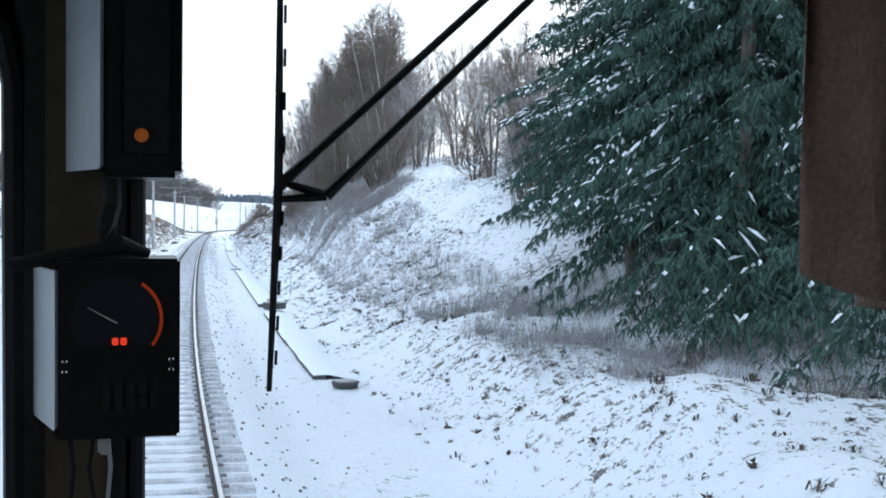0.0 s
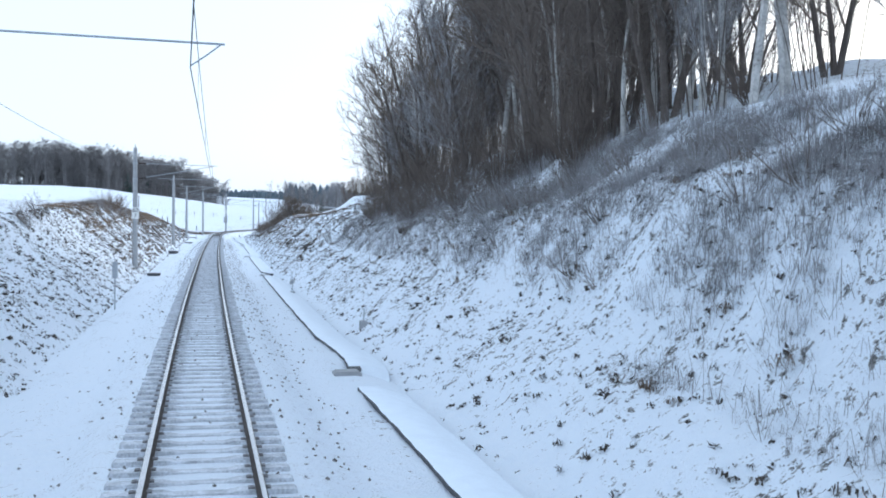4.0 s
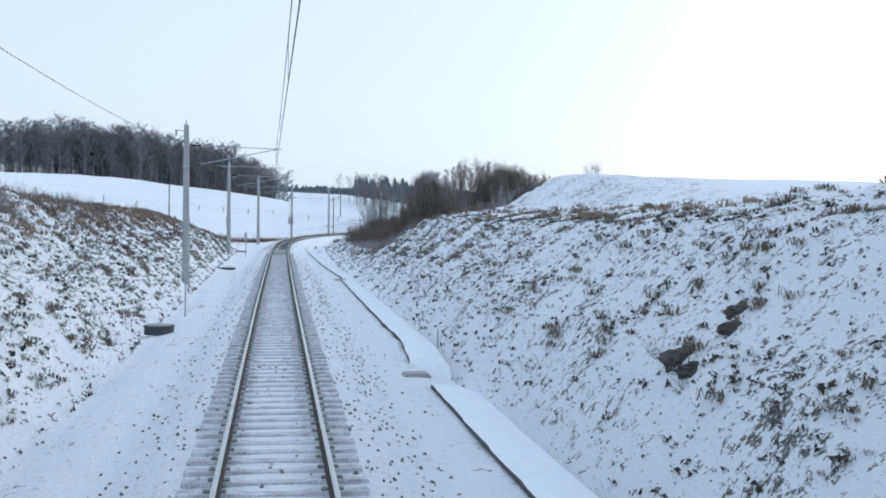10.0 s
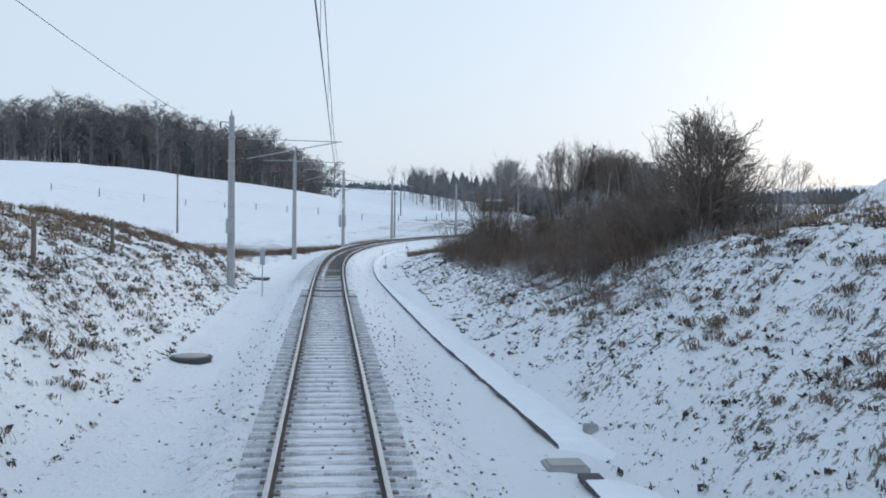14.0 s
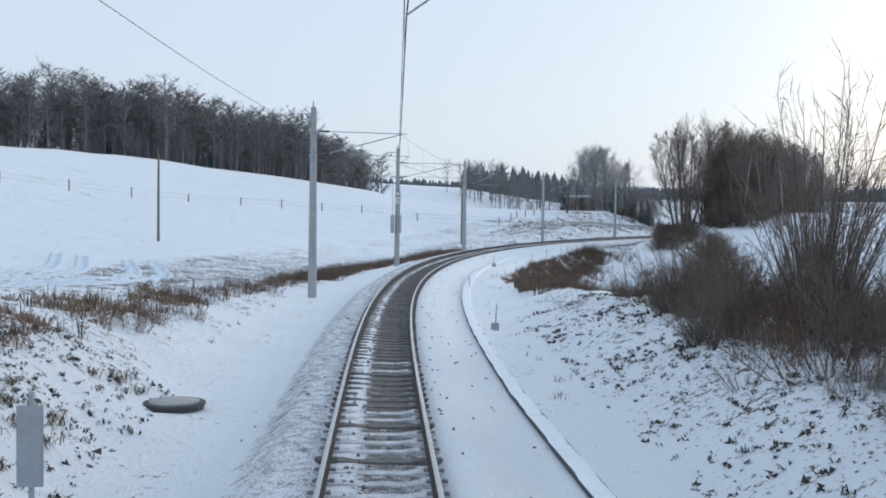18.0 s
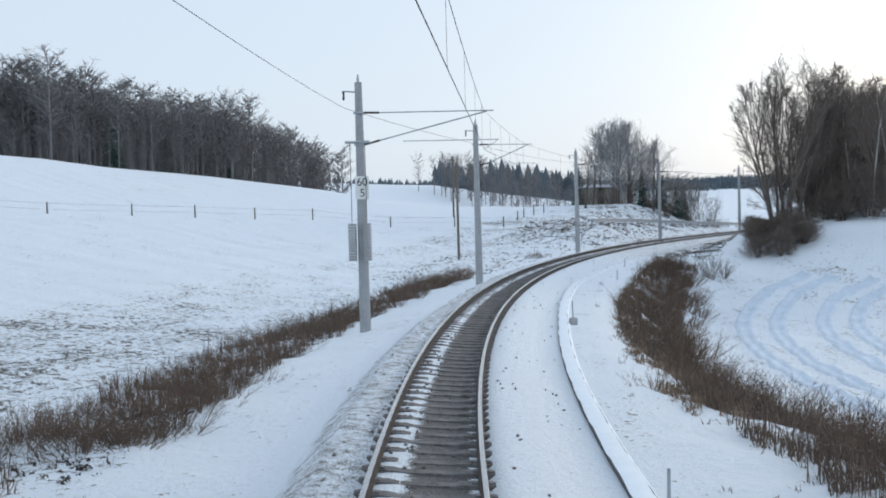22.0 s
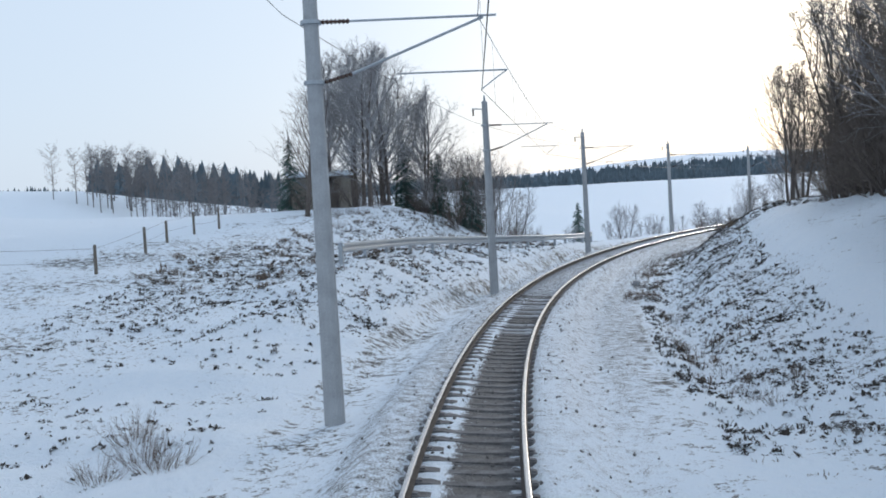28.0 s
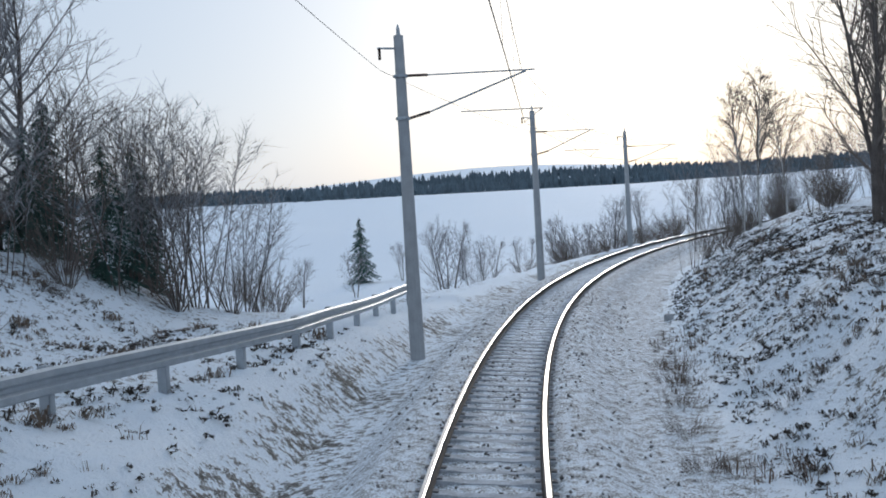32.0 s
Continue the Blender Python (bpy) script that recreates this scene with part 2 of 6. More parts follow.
# ---- materials ----
def material(name, colour, rough=0.8, metal=0.0, vary=0.25, scale=4.0, bump=0.15, fine=40.0, tint=None):
    """A plain surface with two scales of variation and a fine relief, in metres."""
    m = bpy.data.materials.new(name)
    m.use_nodes = True
    n, l = m.node_tree.nodes, m.node_tree.links
    b = n["Principled BSDF"]
    geo = n.new("ShaderNodeNewGeometry")
    big, small, mix, ramp = n.new("ShaderNodeTexNoise"), n.new("ShaderNodeTexNoise"), n.new("ShaderNodeMix"), n.new("ShaderNodeMapRange")
    big.inputs["Scale"].default_value, small.inputs["Scale"].default_value = scale, fine
    big.inputs["Detail"].default_value, small.inputs["Detail"].default_value = 4, 5
    for t in (big, small):
        l.new(geo.outputs["Position"], t.inputs["Vector"])
    add = n.new("ShaderNodeMath")
    add.operation = "ADD"
    l.new(big.outputs[0], add.inputs[0])
    l.new(small.outputs[0], add.inputs[1])
    ramp.inputs[1].default_value, ramp.inputs[2].default_value = 0.6, 1.4
    l.new(add.outputs[0], ramp.inputs[0])
    mix.data_type = "RGBA"
    lo = tuple(c * (1 - vary) for c in colour)
    hi = tint or tuple(min(1, c * (1 + vary)) for c in colour)
    mix.inputs[6].default_value, mix.inputs[7].default_value = (*lo, 1), (*hi, 1)
    l.new(ramp.outputs[0], mix.inputs[0])
    l.new(mix.outputs[2], b.inputs["Base Color"])
    b.inputs["Roughness"].default_value, b.inputs["Metallic"].default_value = rough, metal
    if bump:
        bp = n.new("ShaderNodeBump")
        bp.inputs["Strength"].default_value, bp.inputs["Distance"].default_value = bump, 0.02
        l.new(small.outputs[0], bp.inputs["Height"])
        l.new(bp.outputs[0], b.inputs["Normal"])
    return m


def snow_ground():
    """Thin snow through which grass, leaves and soil show; the attribute 'cover' says how much."""
    m = bpy.data.materials.new("snow_over_grass")
    m.use_nodes = True
    n, l = m.node_tree.nodes, m.node_tree.links
    b = n["Principled BSDF"]
    geo, cov = n.new("ShaderNodeNewGeometry"), n.new("ShaderNodeAttribute")
    cov.attribute_name = "cover"
    def noise_tex(scale, detail, rough=0.6):
        t = n.new("ShaderNodeTexNoise")
        t.inputs["Scale"].default_value, t.inputs["Detail"].default_value, t.inputs["Roughness"].default_value = scale, detail, rough
        l.new(geo.outputs["Position"], t.inputs["Vector"])
        return t
    big, mid, fine = noise_tex(0.35, 3), noise_tex(4.2, 6, 0.66), noise_tex(14.0, 5, 0.7)
    def math_node(op, a, c):
        k = n.new("ShaderNodeMath")
        k.operation = op
        for i, v in enumerate((a, c)):
            if isinstance(v, (int, float)):
                k.inputs[i].default_value = v
            else:
                l.new(v, k.inputs[i])
        return k.outputs[0]
    f = math_node("ADD", math_node("MULTIPLY", mid.outputs[0], 0.55), math_node("MULTIPLY", fine.outputs[0], 0.45))
    f = math_node("ADD", f, math_node("MULTIPLY", math_node("SUBTRACT", big.outputs[0], 0.5), 0.25))
    f = math_node("ADD", f, cov.outputs["Fac"])
    # crushed stone shows in finer grains than the grass of the banks
    gravel, grain = n.new("ShaderNodeAttribute"), noise_tex(34.0, 4, 0.7)
    gravel.attribute_name = "gravel"
    g = math_node("ADD", math_node("MULTIPLY", mid.outputs[0], 0.35), math_node("MULTIPLY", grain.outputs[0], 0.65))
    g = math_node("ADD", g, cov.outputs["Fac"])
    pick = n.new("ShaderNodeMix")
    l.new(gravel.outputs["Fac"], pick.inputs[0])
    l.new(f, pick.inputs[2])
    l.new(g, pick.inputs[3])
    f = pick.outputs[0]
    bare = n.new("ShaderNodeMapRange")
    bare.inputs[1].default_value, bare.inputs[2].default_value = 0.575, 0.605
    l.new(f, bare.inputs[0])
    soil = n.new("ShaderNodeValToRGB")
    for e, (p, c) in zip((soil.color_ramp.elements[0], soil.color_ramp.elements[1], soil.color_ramp.elements.new(0.5)),
                         ((0.3, (0.02, 0.02, 0.02, 1)), (0.75, (0.12, 0.098, 0.07, 1)), (0.5, (0.05, 0.046, 0.04, 1)))):
        e.position, e.color = p, c
    l.new(fine.outputs[0], soil.inputs[0])
    stone = n.new("ShaderNodeValToRGB")
    stone.color_ramp.elements[0].position, stone.color_ramp.elements[0].color = 0.35, (0.035, 0.034, 0.034, 1)
    stone.color_ramp.elements[1].position, stone.color_ramp.elements[1].color = 0.7, (0.21, 0.20, 0.195, 1)
    l.new(grain.outputs[0], stone.inputs[0])
    under = n.new("ShaderNodeMix")
    under.data_type = "RGBA"
    l.new(gravel.outputs["Fac"], under.inputs[0])
    l.new(soil.outputs[0], under.inputs[6])
    l.new(stone.outputs[0], under.inputs[7])
    snow = n.new("ShaderNodeMix")
    snow.data_type = "RGBA"
    snow.inputs[6].default_value, snow.inputs[7].default_value = (0.74, 0.82, 0.91, 1), (0.85, 0.90, 0.95, 1)
    l.new(mid.outputs[0], snow.inputs[0])
    col = n.new("ShaderNodeMix")
    col.data_type = "RGBA"
    l.new(bare.outputs[0], col.inputs[0])
    l.new(snow.outputs[2], col.inputs[6])
    l.new(under.outputs[2], col.inputs[7])
    l.new(col.outputs[2], b.inputs["Base Color"])
    b.inputs["Roughness"].default_value = 0.75
    bp = n.new("ShaderNodeBump")
    bp.inputs["Strength"].default_value, bp.inputs["Distance"].default_value = 1.0, 0.09
    l.new(math_node("ADD", mid.outputs[0], math_node("MULTIPLY", fine.outputs[0], 0.5)), bp.inputs["Height"])
    l.new(bp.outputs[0], b.inputs["Normal"])
    return m


M_GROUND = snow_ground()
M_SNOW = material("snow", (0.77, 0.84, 0.91), 0.7, vary=0.06, scale=3, fine=25, bump=0.4)
M_STEEL = material("rail_steel", (0.42, 0.42, 0.43), 0.22, 1.0, vary=0.15, scale=2, fine=60, bump=0.03)
M_RUST = material("rusty_rail_web", (0.06, 0.05, 0.045), 0.85, vary=0.4, scale=6, fine=80)
M_FASTENING = material("frosted_rusty_iron", (0.12, 0.105, 0.095), 0.85, vary=0.4, scale=6, fine=60, tint=(0.34, 0.34, 0.36))
M_SLEEPER = material("frosted_concrete_sleeper", (0.30, 0.30, 0.31), 0.9, vary=0.3, scale=5, fine=50, tint=(0.62, 0.65, 0.7))
M_SLEEPER_SNOWY = material("snow_dusted_sleeper", (0.38, 0.40, 0.43), 0.9, vary=0.4, scale=4, fine=30, tint=(0.78, 0.82, 0.88))
M_SLEEPER_BARE = material("dark_sleeper", (0.075, 0.066, 0.06), 0.9, vary=0.4, scale=5, fine=40, tint=(0.24, 0.235, 0.24))
# wet concrete, darkened further to paint in the shade along the trough side
M_TROUGH = material("wet_shaded_concrete", (0.075, 0.078, 0.085), 0.9, vary=0.3, scale=3, fine=40)
M_PACKED = material("packed_snow_rut", (0.62, 0.71, 0.82), 0.8, vary=0.18, scale=1.2, fine=9, bump=0.5)
M_SHED = material("pale_weathered_boards", (0.36, 0.33, 0.28), 0.9, vary=0.3, scale=3, fine=40)
M_BALLAST = material("ballast_stone", (0.16, 0.15, 0.145), 0.9, vary=0.45, scale=8, fine=60)
M_CONCRETE = material("weathered_concrete", (0.36, 0.37, 0.38), 0.85, vary=0.2, scale=3, fine=40)
M_GALV = material("galvanised_steel", (0.40, 0.43, 0.46), 0.45, 0.7, vary=0.2, scale=5, fine=60, bump=0.05)
M_WIRE = material("dark_wire", (0.06, 0.06, 0.065), 0.5, 0.6, vary=0.2, bump=0)
M_CERAMIC = material("brown_ceramic", (0.07, 0.04, 0.03), 0.25, vary=0.2, bump=0)
M_BARK = material("dark_bark", (0.12, 0.10, 0.088), 0.95, vary=0.45, scale=3, fine=30, bump=0.5)
M_TWIG = material("brown_twigs", (0.17, 0.14, 0.12), 0.95, vary=0.4, scale=2, fine=12, bump=0)
M_FROST_TWIG = material("frosted_grey_twigs", (0.23, 0.215, 0.21), 0.95, vary=0.45, scale=1.5, fine=10, bump=0, tint=(0.46, 0.46, 0.48))
M_BRUSH = material("red_brown_brush", (0.14, 0.10, 0.075), 0.95, vary=0.45, scale=1.2, fine=9, bump=0)
M_BIRCH = material("birch_bark", (0.5, 0.49, 0.47), 0.8, vary=0.5, scale=2.2, fine=14, bump=0.3)
M_GRASS = material("dry_grass", (0.165, 0.125, 0.095), 0.95, vary=0.5, scale=1.0, fine=15, bump=0)
M_STRAW = material("brown_straw", (0.25, 0.18, 0.125), 0.95, vary=0.5, scale=0.9, fine=12, bump=0)


def dusted(m, amount=0.55):
    """Lets snow lie on the faces of a material that look up."""
    n, l = m.node_tree.nodes, m.node_tree.links
    b = n["Principled BSDF"]
    geo, split, lie, mix, spots = n.new("ShaderNodeNewGeometry"), n.new("ShaderNodeSeparateXYZ"), n.new("ShaderNodeMapRange"), n.new("ShaderNodeMix"), n.new("ShaderNodeTexNoise")
    spots.inputs["Scale"].default_value = 9.0
    l.new(geo.outputs["Position"], spots.inputs["Vector"])
    l.new(geo.outputs["Normal"], split.inputs[0])
    size, add = n.new("ShaderNodeMath"), n.new("ShaderNodeMath")
    size.operation, add.operation = "ABSOLUTE", "ADD"
    l.new(split.outputs[2], size.inputs[0])
    l.new(size.outputs[0], add.inputs[0])
    l.new(spots.outputs[0], add.inputs[1])
    lie.inputs[1].default_value, lie.inputs[2].default_value = 1.55 - 0.4 * amount, 1.7 - 0.4 * amount
    l.new(add.outputs[0], lie.inputs[0])
    mix.data_type = "RGBA"
    l.new(lie.outputs[0], mix.inputs[0])
    l.new(b.inputs["Base Color"].links[0].from_socket, mix.inputs[6])
    mix.inputs[7].default_value = (0.77, 0.84, 0.91, 1)
    l.new(mix.outputs[2], b.inputs["Base Color"])
    return m


M_LEAFLITTER = material("dark_weeds", (0.06, 0.05, 0.042), 0.95, vary=0.5, scale=1.4, fine=15, bump=0)
dusted(M_GRASS), dusted(M_STRAW, 0.3), dusted(M_LEAFLITTER, 0.5)
M_NEEDLE = material("spruce_needles", (0.045, 0.098, 0.078), 0.8, vary=0.5, scale=1.5, fine=20, bump=0)
M_FARWOOD = material("distant_bare_wood", (0.19, 0.182, 0.182), 0.95, vary=0.4, scale=0.08, fine=0.6, bump=0)
# the haze of distance is put into this paler blue-grey base colour
M_FARPINE = material("haze_tinted_conifers", (0.10, 0.135, 0.16), 0.95, vary=0.4, scale=0.08, fine=0.6, bump=0)
M_POST = material("grey_fence_wood", (0.17, 0.145, 0.12), 0.9, vary=0.35, scale=6, fine=50)
M_WHITE = material("white_enamel", (0.8, 0.8, 0.78), 0.4, vary=0.06, bump=0)
M_BLACK = material("black_paint", (0.015, 0.015, 0.016), 0.5, vary=0.3, bump=0)
M_ROCK = material("dark_wet_rock", (0.07, 0.062, 0.055), 0.85, vary=0.5, scale=3, fine=18, bump=0.8)


# ---- mesh helpers ----
def mesh_of(name, verts, faces, mat, smooth_faces=False, mats=None, mat_index=None):
    me = bpy.data.meshes.new(name)
    me.from_pydata([tuple(v) for v in verts], [], faces)
    for m in (mats or [mat]):
        me.materials.append(m)
    if mat_index is not None:
        me.polygons.foreach_set("material_index", mat_index)
    if smooth_faces:
        me.polygons.foreach_set("use_smooth", [True] * len(me.polygons))
    me.update()
    return me


def part(name, bm, mat, parent=None, label="", m=None):
    """Links a bmesh as one mesh object under a thing."""
    me = bpy.data.meshes.new(name)
    bm.to_mesh(me)
    bm.free()
    me.materials.append(mat)
    ob = new(name, me)
    if parent:
        ob.parent = parent
    if m is not None:
        ob.matrix_basis = m
    if label:
        ob["label"] = label
    return ob


def sub(name, me, parent, m=None, label=""):
    ob = new(name, me)
    ob.parent = parent
    if m is not None:
        ob.matrix_basis = m
    if label:
        ob["label"] = label
    return ob


def box(sx, sy, sz, at=(0, 0, 0), bevel=0.0, bm=None, turn=None):
    """A bevelled box, its centre at 'at'."""
    bm = bm or bmesh.new()
    mat = Matrix.Translation(at) @ (turn or Matrix.Identity(4)) @ Matrix.Diagonal((sx, sy, sz, 1))
    r = bmesh.ops.create_cube(bm, size=1, matrix=mat)
    if bevel:
        edges = list({e for v in r["verts"] for e in v.link_edges})
        bmesh.ops.bevel(bm, geom=edges, offset=bevel, segments=2, affect="EDGES", clamp_overlap=True)
    return bm


def tube(points, radii, sides=6, verts=None, faces=None, cap=True):
    """Appends a tube along points to lists of verts and faces."""
    verts = [] if verts is None else verts
    faces = [] if faces is None else faces
    base = len(verts)
    pts = [Vector(p) for p in points]
    up = None
    for i, p in enumerate(pts):
        d = (pts[min(i + 1, len(pts) - 1)] - pts[max(i - 1, 0)])
        d = d.normalized() if d.length > 1e-9 else Vector((0, 0, 1))
        ref = Vector((0, 0, 1)) if abs(d.z) < 0.9 else Vector((1, 0, 0))
        u = d.cross(ref).normalized()
        v = d.cross(u)
        r = radii[i] if isinstance(radii, (list, tuple)) else radii
        for k in range(sides):
            a = 2 * math.pi * k / sides
            verts.append(p + u * (r * math.cos(a)) + v * (r * math.sin(a)))
    for i in range(len(pts) - 1):
        for k in range(sides):
            a, b = base + i * sides + k, base + i * sides + (k + 1) % sides
            faces.append((a, b, b + sides, a + sides))
    if cap and sides > 2:
        faces.append(tuple(base + k for k in range(sides))[::-1])
        faces.append(tuple(base + (len(pts) - 1) * sides + k for k in range(sides)))
    return verts, faces


def lathe(profile, sides=16):
    """A turned shape round z from (radius, height) pairs."""
    v, f = [], []
    for r, z in profile:
        for k in range(sides):
            a = 2 * math.pi * k / sides
            v.append((r * math.cos(a), r * math.sin(a), z))
    for i in range(len(profile) - 1):
        for k in range(sides):
            a, b = i * sides + k, i * sides + (k + 1) % sides
            f.append((a, b, b + sides, a + sides))
    f.append(tuple(range(sides))[::-1])
    f.append(tuple((len(profile) - 1) * sides + k for k in range(sides)))
    return v, f


def empty(name, p=None, rz=0.0):
    ob = new(name)
    ob.empty_display_size = 0.2
    if p is not None:
        ob.matrix_basis = Matrix.Translation(p) @ Matrix.Rotation(rz, 4, "Z")
    return ob


# ---- ground ----
def build_ground():
    s_list = np.concatenate([np.arange(-28, 0, 2.0), np.arange(0, 420, 0.5), np.arange(420, 505, 2.0)])
    lat_list = np.concatenate([-np.array([60, 52, 45, 39, 34, 30, 26.5, 23.5, 21, 19, 17.2, 15.6]), np.arange(-14.4, -2.6, 0.55),
                               np.array([-2.35, -1.95, -1.55, -1.2, -0.96, -0.84, -0.6, -0.45, -0.15, 0.05, 0.35, 0.5, 0.66, 0.84, 0.96, 1.2, 1.55, 1.95, 2.35]), np.arange(2.7, 14.6, 0.55),
                               np.array([15.3, 16.5, 18, 19.8, 22, 25, 28.5, 33, 38, 44, 50])])
    S, L = np.meshgrid(s_list, lat_list, indexing="ij")
    P = on_line(S.ravel(), L.ravel())
    z = ground_height(P[:, 0], P[:, 1], S.ravel(), L.ravel())
    nr, nc = S.shape
    idx = np.arange(nr * nc).reshape(nr, nc)
    faces = np.stack([idx[:-1, :-1], idx[:-1, 1:], idx[1:, 1:], idx[1:, :-1]], -1).reshape(-1, 4)
    verts = np.stack([P[:, 0], P[:, 1], z], -1)
    cover = cover_at(S.ravel(), L.ravel(), verts)
    # the far sheet, coarse, to the horizon
    gx = np.concatenate([-np.geomspace(2600, 130, 26), np.arange(-120, 260, 6.0), np.geomspace(270, 2600, 26)])
    gy = np.concatenate([-np.geomspace(2600, 130, 22), np.arange(-120, 600, 6.0), np.geomspace(610, 3200, 24)])
    GX, GY = np.meshgrid(gx, gy, indexing="ij")
    fs, fl = nearest_on_line(GX.ravel(), GY.ravel())
    fz = ground_height(GX.ravel(), GY.ravel(), fs, fl)
    inside = (fl > -60) & (fl < 50) & (fs > -27) & (fs < 502)
    fz = np.where(inside, fz - 0.35, fz)
    deep = (fl > -51) & (fl < 41) & (fs > -20) & (fs < 494)
    fi = np.arange(len(fz)).reshape(GX.shape)
    ff = np.stack([fi[:-1, :-1], fi[1:, :-1], fi[1:, 1:], fi[:-1, 1:]], -1).reshape(-1, 4)
    ff = ff[~deep[ff].all(1)] + len(verts)
    allv = np.concatenate([verts, np.stack([GX.ravel(), GY.ravel(), fz], -1)])
    me = bpy.data.meshes.new("ground")
    me.from_pydata(allv.tolist(), [], faces.tolist() + ff.tolist())
    me.materials.append(M_GROUND)
    a = me.attributes.new("cover", "FLOAT", "POINT")
    a.data.foreach_set("value", np.concatenate([cover, np.full(len(fz), -0.06)]).astype(np.float32))
    b = me.attributes.new("gravel", "FLOAT", "POINT")
    edge = np.where(L.ravel() > 0, 2.9 + 0.9 * smooth(335, 365, S.ravel()), 2.5)
    b.data.foreach_set("value", np.concatenate([1 - smooth(edge - 0.5, edge + 0.5, np.abs(L.ravel())), np.zeros(len(fz))]).astype(np.float32))
    me.polygons.foreach_set("use_smooth", [True] * len(me.polygons))
    me.update()
    return tagged(new("ground", me), "snow-dusted railway cutting, banks and rolling snowy fields", "ground", kind="structure")


def cover_at(s, lat, P):
    """How much grass and soil shows: banks more than flats, ballast by patches."""
    a = np.abs(lat)
    bank = smooth(3.6, 6.6, a) * (1 - smooth(22, 34, a))
    right_bare = np.interp(s, [0, 40, 60, 75, 100, 125, 160, 210, 230, 262, 290, 342, 370, 420], [.13, .13, .12, .11, .13, .13, .125, .13, .12, .11, .09, .09, .145, .155])
    left_bare = np.interp(s, [0, 100, 160, 215, 250, 290, 330, 350, 380, 420], [.10, .115, .13, .13, .135, .125, .045, .06, .12, .12])
    c = -0.075 + 0.85 * np.where(lat > 0, right_bare, left_bare) * bank
    c = np.where((lat < 0) & (a > 20), -0.07, c)
    c = c + (0.05 * smooth(240, 262, s) * (1 - smooth(372, 384, s)) * smooth(8.5, 11, -lat) * (1 - smooth(60, 75, -lat))) + 0.015 * smooth(262, 275, s) * (1 - smooth(338, 346, s)) * smooth(14, 18, lat)
    c = c - 0.06 * smooth(346, 354, s) * (1 - smooth(378, 392, s)) * smooth(7.5, 9.5, lat) * (1 - smooth(20, 30, lat))
    # ballast between and beside the rails
    between = np.interp(s, [0, 200, 225, 240, 330, 420], [-0.04, -0.02, 0.04, 0.10, 0.12, 0.06])
    strip_dark = smooth(220, 252, s) * (1 - smooth(362, 376, s))
    c = np.where(a < 0.75, between + strip_dark * np.where((lat > -0.2) & (lat < 0.53), 0.10, -0.17), c)
    c = np.where((a >= 0.75) & (a < 2.5), np.interp(s, [0, 120, 200, 225, 330, 350, 420], [-.02, .0, .02, -.03, -.03, .035, .085]), c)
    c = np.where((a >= 2.5) & (a < 4.2), -0.012 + 0.085 * smooth(335, 362, s), c)
    c = np.where((lat > -2.1) & (lat < -0.84), np.maximum(c, 0.07 * smooth(228, 240, s)), c)
    return c


ground = build_ground()
# ---- railway ----
def sweep_rail(side, s0=-26.0, s1=500.0):
    """One rail: head, web and foot swept along the line."""
    prof = [(-0.036, 0.0), (-0.034, -0.035), (-0.009, -0.05), (-0.009, -0.135), (-0.07, -0.152), (-0.07, -0.17),
            (0.07, -0.17), (0.07, -0.152), (0.009, -0.135), (0.009, -0.05), (0.034, -0.035), (0.036, 0.0), (0.02, 0.006), (-0.02, 0.006)]
    ss = np.concatenate([np.arange(s0, 0, 3.0), np.arange(0, s1, 1.5)])
    v, f, mi = [], [], []
    n = len(prof)
    for i, s in enumerate(ss):
        m = rail_frame(float(s), side * 0.755)
        v += [m @ Vector((x, 0, z)) for x, z in prof]
        if i:
            for k in range(n):
                a, b = (i - 1) * n + k, (i - 1) * n + (k + 1) % n
                f.append((a, b, b + n, a + n))
                mi.append(0 if k in (10, 11, 12, 13, 0) else 1)
    return mesh_of("rail", v, f, None, mats=[M_STEEL, M_RUST], mat_index=mi)


railway = tagged(empty("railway_track", Vector(on_line(0.0, 0.0, -0.25))), "single railway track with steel rails on frosted sleepers in snow", "railway track")
base_inv = railway.matrix_basis.inverted()
for side in (-1, 1):
    sub("rail", sweep_rail(side), railway, base_inv, "shiny steel rail with rusty web")

# a sleeper: concrete beam with sloped shoulders, lower in the middle, frost on top
def sleeper_mesh():
    bm = bmesh.new()
    xs = [(-1.25, 0.13, 0.10), (-1.22, 0.15, 0.13), (-0.5, 0.15, 0.13), (-0.35, 0.125, 0.105), (0.35, 0.125, 0.105), (0.5, 0.15, 0.13), (1.22, 0.15, 0.13), (1.25, 0.13, 0.10)]
    rings = []
    for x, w, h in xs:
        rings.append([bm.verts.new((x, y, z - 0.30)) for y, z in ((-w, 0), (w, 0), (w * 0.78, h), (-w * 0.78, h))])
    for a, b in zip(rings, rings[1:]):
        for k in range(4):
            bm.faces.new((a[k], a[(k + 1) % 4], b[(k + 1) % 4], b[k]))
    bm.faces.new(rings[0][::-1])
    bm.faces.new(rings[-1])
    bmesh.ops.recalc_face_normals(bm, faces=bm.faces)
    me = bpy.data.meshes.new("sleeper")
    bm.to_mesh(me)
    bm.free()
    me.materials.append(M_SLEEPER)
    return me


